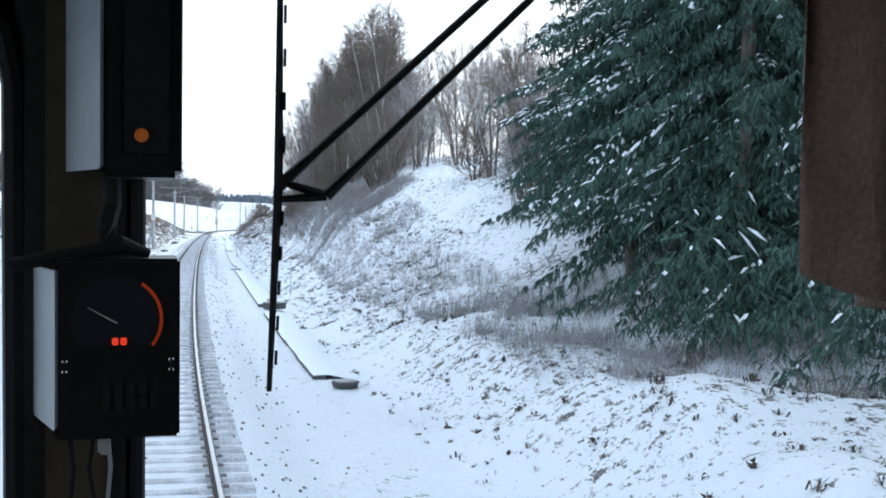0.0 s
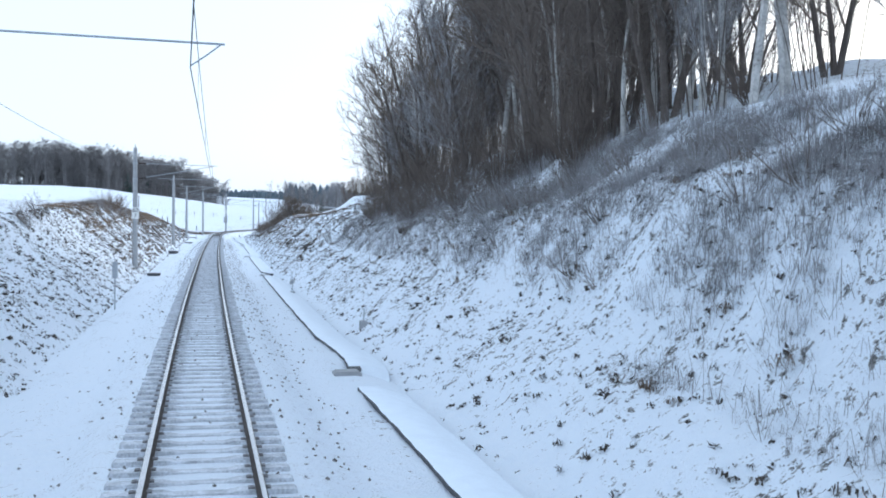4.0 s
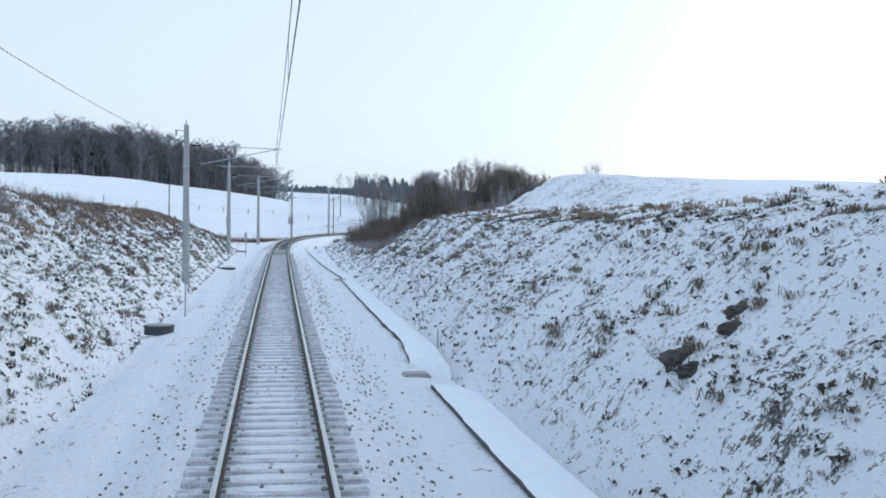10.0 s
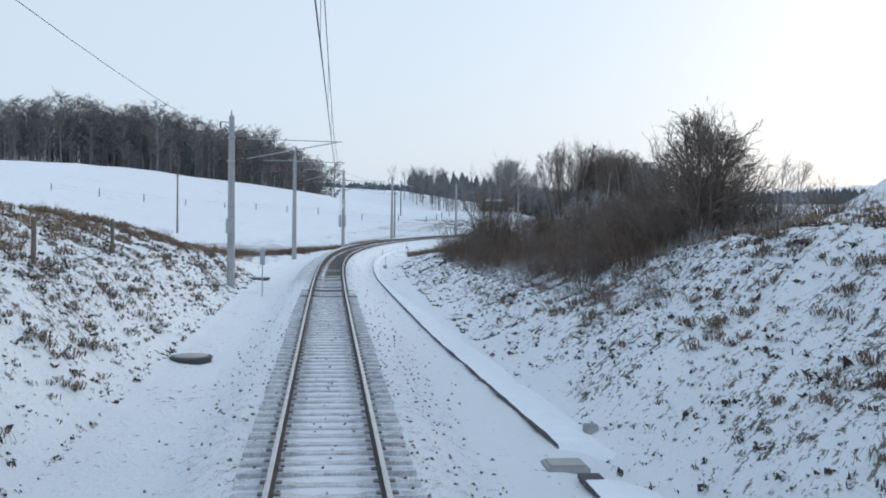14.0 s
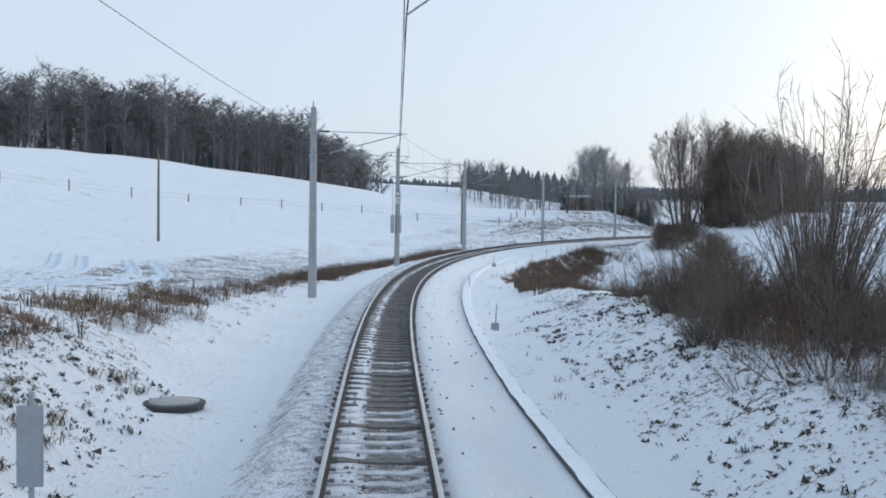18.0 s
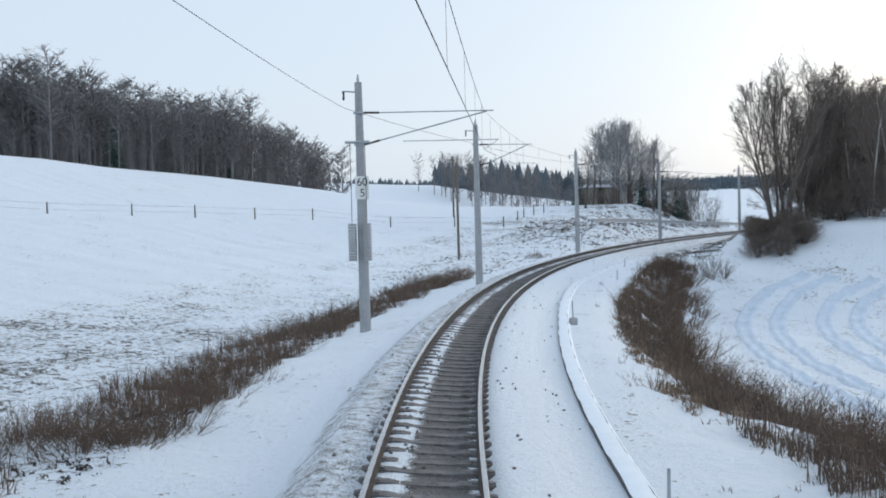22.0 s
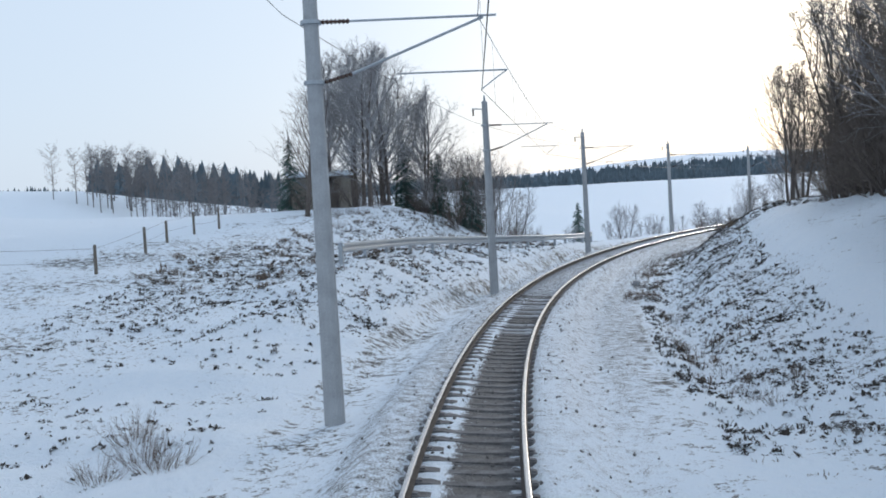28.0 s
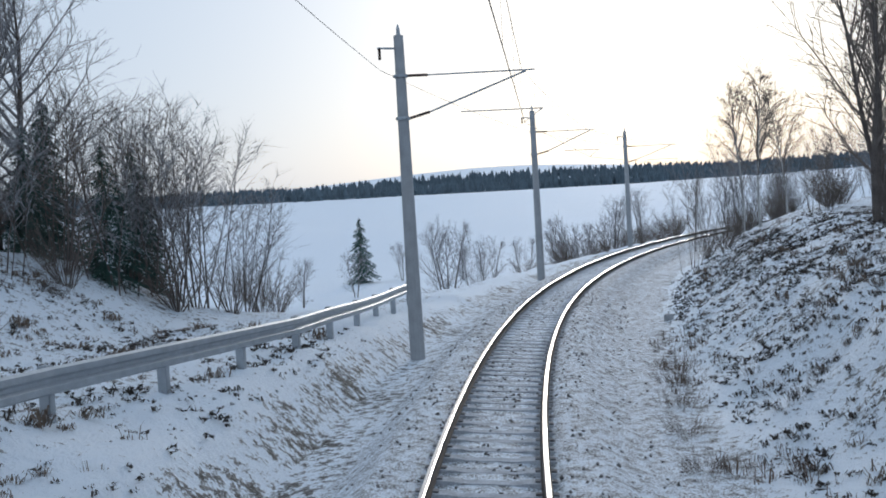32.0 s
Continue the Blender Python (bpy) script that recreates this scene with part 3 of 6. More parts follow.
def fastening_mesh():
    """Ribbed base plate with a clip either side of the rail foot, in one piece."""
    bm = bmesh.new()
    row = []
    for x, z in ((-0.145, 0.0), (-0.145, 0.03), (-0.072, 0.034), (-0.072, 0.01), (0.072, 0.01), (0.072, 0.034), (0.145, 0.03), (0.145, 0.0)):
        row.append([bm.verts.new((x, y, z - 0.175)) for y in (-0.055, 0.055)])
    for a, b in zip(row, row[1:] + row[:1]):
        bm.faces.new((a[0], b[0], b[1], a[1]))
    bm.faces.new([q[0] for q in row][::-1])
    bm.faces.new([q[1] for q in row])
    me = bpy.data.meshes.new("rail_fastening")
    bm.to_mesh(me)
    bm.free()
    me.materials.append(M_FASTENING)
    return me


SLEEPER, FASTENING = sleeper_mesh(), fastening_mesh()
SLEEPER_SNOWY = SLEEPER.copy()
SLEEPER_SNOWY.materials[0] = M_SLEEPER_SNOWY
SLEEPER_BARE = SLEEPER.copy()
SLEEPER_BARE.materials[0] = M_SLEEPER_BARE
SL_V = np.array([v.co[:] for v in SLEEPER.vertices])
SL_F = [tuple(p.vertices) for p in SLEEPER.polygons]
FA_V = [v.co.copy() for v in FASTENING.vertices]
FA_F = [tuple(p.vertices) for p in FASTENING.polygons]
rng = random.Random(5)
rest_v, rest_f, rest_m = [], [], []
for i in range(740):
    s = -8 + i * 0.61
    m = rail_frame(s) @ Matrix.Rotation(rng.uniform(-0.012, 0.012), 4, "Z") @ Matrix.Translation((rng.uniform(-0.02, 0.02), rng.uniform(-0.015, 0.015), rng.uniform(-0.012, 0.006)))
    if 222 < s < 405:
        bare = rng.random() < min((s - 220) / 30, (380 - s) / 24)
        one = sub("sleeper", SLEEPER_BARE if bare else (SLEEPER_SNOWY if s < 300 else SLEEPER), railway, base_inv @ m)
        for x in (-0.755, 0.755):
            sub("rail_fastening", FASTENING, one, Matrix.Translation((x, 0, 0)))
    else:
        k = len(rest_v)
        rest_v += [m @ Vector(p) for p in SL_V]
        rest_f += [tuple(q + k for q in f) for f in SL_F]
        rest_m += [0] * len(SL_F)
        for x in (-0.755, 0.755):
            k = len(rest_v)
            rest_v += [m @ (p + Vector((x, 0, 0))) for p in FA_V]
            rest_f += [tuple(q + k for q in f) for f in FA_F]
            rest_m += [1] * len(FA_F)
tagged(sub("sleeper", mesh_of("sleeper", rest_v, rest_f, None, mats=[M_SLEEPER_SNOWY, M_FASTENING], mat_index=rest_m), railway, base_inv), kind="stuff")


def stones():
    """Loose ballast stones that break through the snow."""
    r = np.random.RandomState(3)
    v, f = [], []
    oct_f = [(0, 2, 4), (2, 1, 4), (1, 3, 4), (3, 0, 4), (2, 0, 5), (1, 2, 5), (3, 1, 5), (0, 3, 5)]
    n = 15000
    S = r.uniform(-5, 420, n)
    lat = np.where(r.rand(n) < 0.62, r.uniform(-1.5, 1.5, n), r.normal(2.0, 0.45, n) * np.where(r.rand(n) < 0.7, 1, -1))
    keep = np.where(np.abs(lat) < 0.62, r.rand(n) < np.interp(S, [0, 215, 240, 420], [.25, .3, 1, 1]), r.rand(n) < np.interp(S, [0, 90, 120, 205, 225, 330, 420], [.4, .5, 1, 1, .12, .12, 1]))
    S, lat = S[keep], lat[keep]
    P = on_line(S, lat)
    z = ground_height(P[:, 0], P[:, 1], S, lat)
    for i in range(len(S)):
        a = r.uniform(0.016, 0.044, 3)
        q = np.array([(a[0], 0, 0), (-a[0], 0, 0), (0, a[1], 0), (0, -a[1], 0), (0, 0, a[2] * 0.9), (0, 0, -a[2])]) + r.uniform(-0.012, 0.012, (6, 3))
        c, d = math.cos(S[i] * 57), math.sin(S[i] * 57)
        q = np.stack([q[:, 0] * c - q[:, 1] * d + P[i, 0], q[:, 0] * d + q[:, 1] * c + P[i, 1], q[:, 2] + z[i] + 0.01], -1)
        k = len(v)
        v += q.tolist()
        f += [tuple(x + k for x in t) for t in oct_f]
    return tagged(new("ballast_stones", mesh_of("ballast_stones", v, f, M_BALLAST)), "grey crushed stones poking through the snow between the rails", "ballast", kind="stuff")


stones()


# concrete cable trough with lids beside the track
def trough_lat(s):
    return float(np.interp(s, [-10, 76, 79, 82, 84, 90, 122, 125, 127.6, 130, 158, 161, 166, 169, 197, 199, 215, 245, 300, 320, 345], [3.8, 3.75, 3.7, 3.9, 4.05, 3.8, 3.75, 3.8, 4.35, 3.85, 3.8, 3.8, 4.15, 4.1, 4.05, 4.2, 3.6, 3.0, 2.9, 2.5, 3.0]))


def trough_base(s):
    """Its bed: the ground beside the line, evened out."""
    p = Vector(place(s, trough_lat(s)))
    p.z = sum(place(s + d, trough_lat(s + d)).z for d in (-2, -1, 0, 1, 2)) / 5 + 0.02
    return p


def cable_trough():
    thing = tagged(empty("cable_trough", place(100, 3.85)), "snow-covered concrete cable trough along the track", "cable trough")
    inv = thing.matrix_basis.inverted()
    lid = mesh_of("lid", *box_lists(0.34, 0.97, 0.07), M_TROUGH)
    v, f = [], []
    for i in range(26, 345):
        s = 0.5 + i * 1.0
        a, b = trough_base(s - 0.5), trough_base(s + 0.5)
        if 157 < s < 161 or 196.5 < s < 199 or 44 < s < 48.5 or 125 < s < 127.5 or 79 < s < 82.5:
            continue
        mid, d = (a + b) / 2, (b - a)
        m = Matrix.Translation((mid.x, mid.y, mid.z + 0.038)) @ Matrix.Rotation(math.atan2(-d.x, d.y), 4, "Z") @ Matrix.Rotation(math.atan2(d.z, 1.0), 4, "X") @ Matrix.Rotation(rng.uniform(-0.02, 0.02), 4, "Y")
        if 90 < s < 345:
            sub("lid", lid, thing, inv @ m)
        else:
            k = len(v)
            bv, bf = box_lists(0.34, 0.97, 0.07)
            v += [m @ Vector(p) for p in bv]
            f += [tuple(q + k for q in t) for t in bf]
        k = len(v)
        bv, bf = box_lists(0.28, 1.0, 0.16)
        v += [m @ (Vector(p) - Vector((0, 0, 0.115))) for p in bv]
        f += [tuple(q + k for q in t) for t in bf]
    sub("trough_body", mesh_of("trough_body", v, f, M_TROUGH), thing, inv)
    # snow lying on the lids, pulled back from the track side edge
    v, f = [], []
    ss = np.arange(26, 345.2, 0.5)
    for i, s in enumerate(ss):
        p = trough_base(s)
        th = float(heading(s))
        rt = Vector((math.cos(th), -math.sin(th), 0))
        wob = 0.02 * math.sin(s * 2.3) + 0.015 * math.sin(s * 5.1)
        gap = (157 < s < 161) or (196.5 < s < 199) or (44 < s < 48.5) or (125 < s < 127.5) or (79 < s < 82.5)
        flat = min(1.0, max(0.0, (s - 222) / 14))
        for x, z in ((-0.155 + wob * 0.6, 0.078), (-0.13 + wob, 0.092 - 0.008 * flat), (0.19 - 0.04 * flat, 0.095 + wob * 0.3 - 0.012 * flat), (0.46 - 0.26 * flat, 0.05), (0.95 - 0.65 * flat, -0.11)):
            v.append(p + rt * x + Vector((0, 0, z - (0.4 if gap else 0))))
        if i:
            for k in range(4):
                a = (i - 1) * 5 + k
                f.append((a, a + 1, a + 6, a + 5))
    sub("snow_cover", mesh_of("snow_cover", v, f, M_SNOW, True), thing, inv, "smooth band of snow")
    return thing


def box_lists(sx, sy, sz, bev=0.0):
    bm = box(sx, sy, sz, bevel=bev)
    v, f = [tuple(p.co) for p in bm.verts], [tuple(q.index for q in t.verts) for t in bm.faces]
    bm.free()
    return v, f


cable_trough()


# ---- overhead line ----
MASTS = [(71, -5.8, 1), (133, -5.2, 1), (190.5, -4.95, 1), (234, -4.9, 1), (270.5, -4.2, 1), (301, -4.3, 1), (321, -3.0, 0), (351.5, -2.95, 0), (379.2, -2.95, 0), (406, -3.05, 0), (432, -3.1, 0), (456, -3.1, 0)]
CONTACT, MESSENGER = 5.6, 7.0


def stagger(i):
    return 0.25 if i % 2 else -0.2


def insulator(p, q, parent, name="insulator"):
    """A ribbed insulator between two points."""
    p, q = Vector(p), Vector(q)
    d = q - p
    n = 7
    pts, rad = [], []
    for i in range(n * 2 + 1):
        pts.append(p + d * (i / (n * 2)))
        rad.append(0.055 if i % 2 else 0.025)
    v, f = tube(pts, rad, 8)
    return sub(name, mesh_of(name, v, f, M_CERAMIC), parent, None, "brown ribbed insulator")


def catenary_mast(i, s, lat, square):
    """A tapered concrete mast with bracket, stay, insulators and registration arm; +x points to the track."""
    p = place(s, lat, 0.3)
    z_rail = float(np.interp(s, S_FINE, LZ))
    top = z_rail + 8.2 - p.z
    reach = -lat
    th = float(heading(s))
    ob = tagged(empty("catenary_mast", p, -th), "grey concrete overhead line mast with steel bracket beside the track", "mast", "overhead line masts")
    v, f = tube([(0, 0, 0), (0, 0, top * 0.5), (0, 0, top)], [0.21, 0.175, 0.135], 12)
    sub("pole", mesh_of("pole", v, f, M_CONCRETE, False), ob)
    v, f = tube([(0, 0, top), (0, 0, top + 0.18), (0, 0, top + 0.3)], [0.06, 0.05, 0.02], 8)
    sub("cap", mesh_of("cap", v, f, M_GALV), ob)
    zc, zm = z_rail + CONTACT - p.z, z_rail + MESSENGER - p.z
    for z in (zm + 0.1, zc + 0.35):
        v, f = lathe([(0.20, z - 0.04), (0.21, z - 0.03), (0.21, z + 0.03), (0.20, z + 0.04)], 12)
        sub("clamp", mesh_of("clamp", v, f, M_GALV), ob)
    xr = reach + stagger(i)
    # top tube and slanting stay
    insulator((0.2, 0, zm + 0.1), (0.75, 0, zm + 0.08), ob)
    insulator((0.2, 0, zc + 0.35), (0.75, 0, zc + 0.48), ob)
    v, f = tube([(0.75, 0, zm + 0.08), (xr + 0.35, 0, zm)], 0.024, 6)
    sub("bracket_tube", mesh_of("bracket_tube", v, f, M_GALV), ob)
    v, f = tube([(0.75, 0, zc + 0.48), (xr + 0.1, 0, zm - 0.02)], 0.028, 6)
    sub("stay_tube", mesh_of("stay_tube", v, f, M_GALV), ob)
    out = 1 if i % 2 else -1
    v, f = tube([(1.6, 0, zc + 0.42), (xr + 0.5, 0, zc + 0.36)], 0.018, 6)
    v, f = tube([(xr + 0.5 * (1 if out > 0 else 0.9), 0, zc + 0.36), (xr + 0.25, 0, zc + 0.2), (xr, 0, zc + 0.02)], 0.013, 6, v, f)
    sub("registration_arm", mesh_of("registration_arm", v, f, M_GALV), ob)
    # return-wire arm on the far side
    v, f = tube([(0, 0, top - 0.35), (-0.55, 0, top - 0.3), (-0.6, 0, top - 0.3)], 0.03, 6)
    sub("back_arm", mesh_of("back_arm", v, f, M_GALV), ob)
    insulator((-0.55, 0, top - 0.32), (-0.55, 0, top - 0.62), ob)
    return ob


def text_part(body, size, m, parent, mat, name="lettering"):
    cu = bpy.data.curves.new(name, "FONT")
    cu.body, cu.size, cu.align_x, cu.align_y, cu.extrude = body, size, "CENTER", "CENTER", 0.002
    tmp = bpy.data.objects.new(name, cu)
    me = bpy.data.meshes.new_from_object(tmp)
    bpy.data.objects.remove(tmp)
    me.materials.clear()
    me.materials.append(mat)
    return sub(name, me, parent, m)


def kilometre_plate(mast, top_text, low_text, z, facing):
    """An enamel plate facing the oncoming trains."""
    m = Matrix.Rotation(facing, 4, "Z") @ Matrix.Translation((0, -0.22, z))
    plate = part("kilometre_plate", box(0.5, 0.03, 0.84, bevel=0.008), M_WHITE, mast, "white enamel kilometre plate", m)
    flat = Matrix.Rotation(radians(90), 4, "X")
    text_part(top_text, 0.4, Matrix.Translation((0, -0.02, 0.19)) @ flat, plate, M_BLACK)
    text_part(low_text, 0.4, Matrix.Translation((0, -0.02, -0.2)) @ flat, plate, M_BLACK)
    return plate


mast_obs = [catenary_mast(i, *t) for i, t in enumerate(MASTS)]
kilometre_plate(mast_obs[1], "60", "7", 4.25, 0.12)
kilometre_plate(mast_obs[5], "60", "5", 5.55, 0.35)


def tension_weights(mast):
    """Stacks of concrete weights on a rope, one either side of the mast."""
    for x in (-0.33, 0.22):
        v, f = [], []
        n = 13
        for k in range(n):
            z = 2.95 + k * 0.105
            bv, bf = box_lists(0.26, 0.24, 0.09)
            q = len(v)
            v += [Vector(p) + Vector((x, -0.22, z)) for p in bv]
            f += [tuple(a + q for a in t) for t in bf]
        w = sub("tension_weights", mesh_of("tension_weights", v, f, M_CONCRETE), mast, None, "stack of grey concrete weights")
        v, f = tube([(x, -0.22, 2.9), (x, -0.22, 7.2)], 0.012, 5)
        sub("rope", mesh_of("rope", v, f, M_WIRE), w)
    v, f = tube([(-0.5, -0.22, 7.2), (0.4, -0.22, 7.2)], 0.05, 8)
    sub("pulley_bar", mesh_of("pulley_bar", v, f, M_GALV), mast)


tension_weights(mast_obs[5])


def relay_case(mast, z):
    part("equipment_case", box(0.36, 0.22, 0.75, (-0.05, -0.3, z), 0.02), M_GALV, mast, "grey steel equipment case")


relay_case(mast_obs[3], 3.4)


def overhead_wires():
    ob = tagged(empty("overhead_wires", Vector(on_line(200.0, 0.0, 5.0))), "thin overhead contact and carrier wires with droppers", "wires")
    inv = ob.matrix_basis.inverted()
    knots = [(10, 0.2)] + [(s, stagger(i)) for i, (s, lat, q) in enumerate(MASTS)] + [(490, 0.1)]
    backs = [(10, -6.3)] + [(s, lat - 0.55) for s, lat, q in MASTS] + [(490, -3.6)]
    for (s0, l0), (s1, l1), (t0, b0), (t1, b1) in zip(knots, knots[1:], backs, backs[1:]):
        a, b = Vector(on_line(float(s0), l0, CONTACT)), Vector(on_line(float(s1), l1, CONTACT))
        am, bmm = Vector(on_line(float(s0), l0, MESSENGER)), Vector(on_line(float(s1), l1, MESSENGER))
        ar, br = Vector(on_line(float(t0), b0, 7.3)), Vector(on_line(float(t1), b1, 7.3))
        n = 10
        sag = 0.00045 * (s1 - s0) ** 2 * 0.5
        mess = [am.lerp(bmm, k / n) - Vector((0, 0, 4 * sag * (k / n) * (1 - k / n))) for k in range(n + 1)]
        v, f = tube([a.lerp(b, k / n) for k in range(n + 1)], 0.009, 4)
        sub("contact_wire", mesh_of("contact_wire", v, f, M_WIRE), ob, inv)
        v, f = tube(mess, 0.008, 4)
        sub("carrier_wire", mesh_of("carrier_wire", v, f, M_WIRE), ob, inv)
        v, f = tube([ar.lerp(br, k / n) - Vector((0, 0, 3.2 * sag * (k / n) * (1 - k / n))) for k in range(n + 1)], 0.009, 4)
        sub("return_wire", mesh_of("return_wire", v, f, M_WIRE), ob, inv)
        for k in range(1, n, 2):
            v, f = tube([a.lerp(b, k / n), mess[k]], 0.004, 3)
            sub("dropper", mesh_of("dropper", v, f, M_WIRE), ob, inv)


overhead_wires()
# ---- the locomotive that the ride starts in ----
M_CABDARK = material("dark_cab_paint", (0.03, 0.027, 0.024), 0.6, vary=0.35, scale=6, fine=60, bump=0.05)
M_CABBROWN = material("brown_cab_panel", (0.10, 0.075, 0.05), 0.55, vary=0.3, scale=5, fine=40, bump=0.05)
M_RUBBER = material("black_rubber", (0.012, 0.012, 0.012), 0.7, vary=0.3, bump=0.05)
M_CASE = material("black_instrument_case", (0.014, 0.014, 0.016), 0.45, vary=0.3, fine=90, bump=0.08)
M_GREYSIDE = material("grey_painted_steel", (0.62, 0.66, 0.70), 0.45, vary=0.12, fine=60, bump=0.03)
M_CURTAIN = material("brown_curtain_cloth", (0.20, 0.12, 0.09), 0.95, vary=0.35, scale=8, fine=120, bump=0.3)
M_BODY = material("weathered_green_body", (0.05, 0.10, 0.07), 0.5, vary=0.3, scale=2, fine=20, bump=0.05)
M_DIAL = material("dark_dial_face", (0.03, 0.035, 0.045), 0.25, vary=0.1, bump=0)


def glow(name, colour, power):
    m = bpy.data.materials.new(name)
    m.use_nodes = True
    b = m.node_tree.nodes["Principled BSDF"]
    b.inputs["Base Color"].default_value = (*colour, 1)
    b.inputs["Emission Color"].default_value = (*colour, 1)
    b.inputs["Emission Strength"].default_value = power
    return m


M_RED = glow("red_display", (1.0, 0.07, 0.03), 0.3)
M_DIMRED = glow("dim_red_scale", (0.8, 0.08, 0.02), 0.07)
M_AMBER = glow("amber_lamp", (0.9, 0.22, 0.04), 0.05)
EYE = Vector((-0.028, -0.007, 3.421))


def slab(x0, x1, y0, y1, z0, z1, bevel=0.006, bm=None):
    """A box between two corners given from the driver's eye."""
    return box(x1 - x0, y1 - y0, z1 - z0, EYE + Vector(((x0 + x1) / 2, (y0 + y1) / 2, (z0 + z1) / 2)), bevel, bm)


def from_eye(points):
    return [EYE + Vector(p) for p in points]


loco = tagged(empty("locomotive", Vector((0, -5, 0))), "electric locomotive with a dark driving cab standing on the track", "locomotive")
L_INV = loco.matrix_basis.inverted()


def loco_part(name, bm, mat, label="", parent=None):
    return part(name, bm, mat, parent or loco, label, L_INV if parent is None else None)


bm = slab(-1.45, 1.45, 1.30, 1.42, -2.4, -0.52, 0.02)
loco_part("front_wall", bm, M_BODY)
bm = slab(-1.45, 1.45, 1.30, 1.42, 0.45, 0.85, 0.02)
loco_part("front_header", bm, M_BODY)
for x0, x1 in ((-1.45, -1.18), (1.18, 1.45)):
    loco_part("corner_post", slab(x0, x1, 1.30, 1.42, -0.52, 0.45), M_CABDARK)
loco_part("centre_pillar", slab(-0.153, -0.018, 1.26, 1.40, -0.52, 0.45, 0.012), M_CABDARK, "dark pillar between the windscreens")
loco_part("pillar_panel", slab(-0.118, -0.05, 1.247, 1.262, -0.5, 0.44, 0.004), M_CABBROWN, "brown painted panel on the pillar")
# rounded window corner with its rubber seal
cv, cf = [], []
n = 10
for y in (1.28, 1.34):
    for k in range(n + 1):
        a = math.radians(90 * k / n)
        cv.append(EYE + Vector((-0.273 + 0.12 * math.cos(a), y, 0.15 + 0.12 * math.sin(a))))
    cv.append(EYE + Vector((-0.152, y, 0.46)))
    cv.append(EYE + Vector((-0.30, y, 0.46)))
m2 = n + 3
cf.append(tuple(range(m2)))
cf.append(tuple(range(m2, 2 * m2))[::-1])
for k in range(m2):
    cf.append((k, k + m2, (k + 1) % m2 + m2, (k + 1) % m2))
sub("window_corner", mesh_of("window_corner", cv, cf, M_RUBBER), loco, L_INV)
loco_part("window_header", slab(-1.2, -0.29, 1.28, 1.34, 0.27, 0.46, 0.004), M_CABDARK)
v, f = tube(from_eye([(-0.15, 1.27, -0.5), (-0.153, 1.27, 0.15), (-0.165, 1.27, 0.21), (-0.20, 1.27, 0.255), (-0.27, 1.27, 0.272), (-1.15, 1.27, 0.272)]), 0.014, 8)
sub("rubber_seal", mesh_of("rubber_seal", v, f, M_RUBBER), loco, L_INV, "black rubber window seal")
v, f = tube(from_eye([(-0.018, 1.27, -0.5), (-0.018, 1.27, 0.44)]), 0.010, 8)
sub("rubber_seal", mesh_of("rubber_seal", v, f, M_RUBBER), loco, L_INV, "black rubber window seal")
loco_part("cab_roof", slab(-1.45, 1.45, -1.6, 1.42, 0.85, 0.93, 0.02), M_BODY)
loco_part("cab_floor", slab(-1.45, 1.45, -1.6, 1.42, -2.05, -1.95), M_CABDARK)
loco_part("rear_wall", slab(-1.45, 1.45, -1.65, -1.55, -2.0, 0.86), M_CABBROWN)
for x in (-1.45, 1.37):
    bm = slab(x, x + 0.08, -1.6, 1.40, -2.4, -0.45)
    slab(x, x + 0.08, -1.6, 1.40, 0.40, 0.86, bm=bm)
    slab(x, x + 0.08, -1.6, -0.55, -0.45, 0.40, bm=bm)
    slab(x, x + 0.08, 0.75, 1.40, -0.45, 0.40, bm=bm)
    loco_part("cab_side", bm, M_BODY)
loco_part("driving_desk", slab(-1.2, 1.3, 0.75, 1.26, -1.95, -0.75, 0.03), M_CABDARK)
loco_part("machine_room", slab(-1.45, 1.45, -11.5, -1.65, -2.4, 0.80, 0.08), M_BODY)
loco_part("underframe", slab(-1.2, 1.2, -11.3, 1.3, -2.75, -2.38, 0.03), M_BLACK)
for y in (-1.2, -3.8, -7.4, -10.0):
    for x in (-0.755, 0.755):
        v, f = lathe([(0.60, -0.065), (0.62, -0.06), (0.625, -0.03), (0.60, -0.028), (0.60, 0.06), (0.55, 0.065), (0.2, 0.03), (0.1, 0.08)], 32)
        mm = Matrix.Translation((x, y, 0.612)) @ Matrix.Rotation(radians(90 if x > 0 else -90), 4, "Y")
        sub("wheel", mesh_of("wheel", [mm @ Vector(p) for p in v], f, M_STEEL), loco, L_INV)
    v, f = tube([(-0.9, y, 0.61), (0.9, y, 0.61)], 0.09, 12)
    sub("axle", mesh_of("axle", v, f, M_BLACK), loco, L_INV)
for y in (-2.5, -8.7):
    bm = box(2.1, 3.6, 0.35, (0, y, 0.78), 0.04)
    loco_part("bogie_frame", bm, M_BLACK)
for x in (-0.875, 0.875):
    v, f = lathe([(0.09, 0), (0.09, 0.3), (0.11, 0.31), (0.11, 0.36), (0.24, 0.4), (0.24, 0.44), (0.1, 0.46)], 20)
    mm = Matrix.Translation((x, 1.40, 1.05)) @ Matrix.Rotation(radians(-90), 4, "X")
    sub("buffer", mesh_of("buffer", [mm @ Vector(p) for p in v], f, M_BLACK), loco, L_INV)


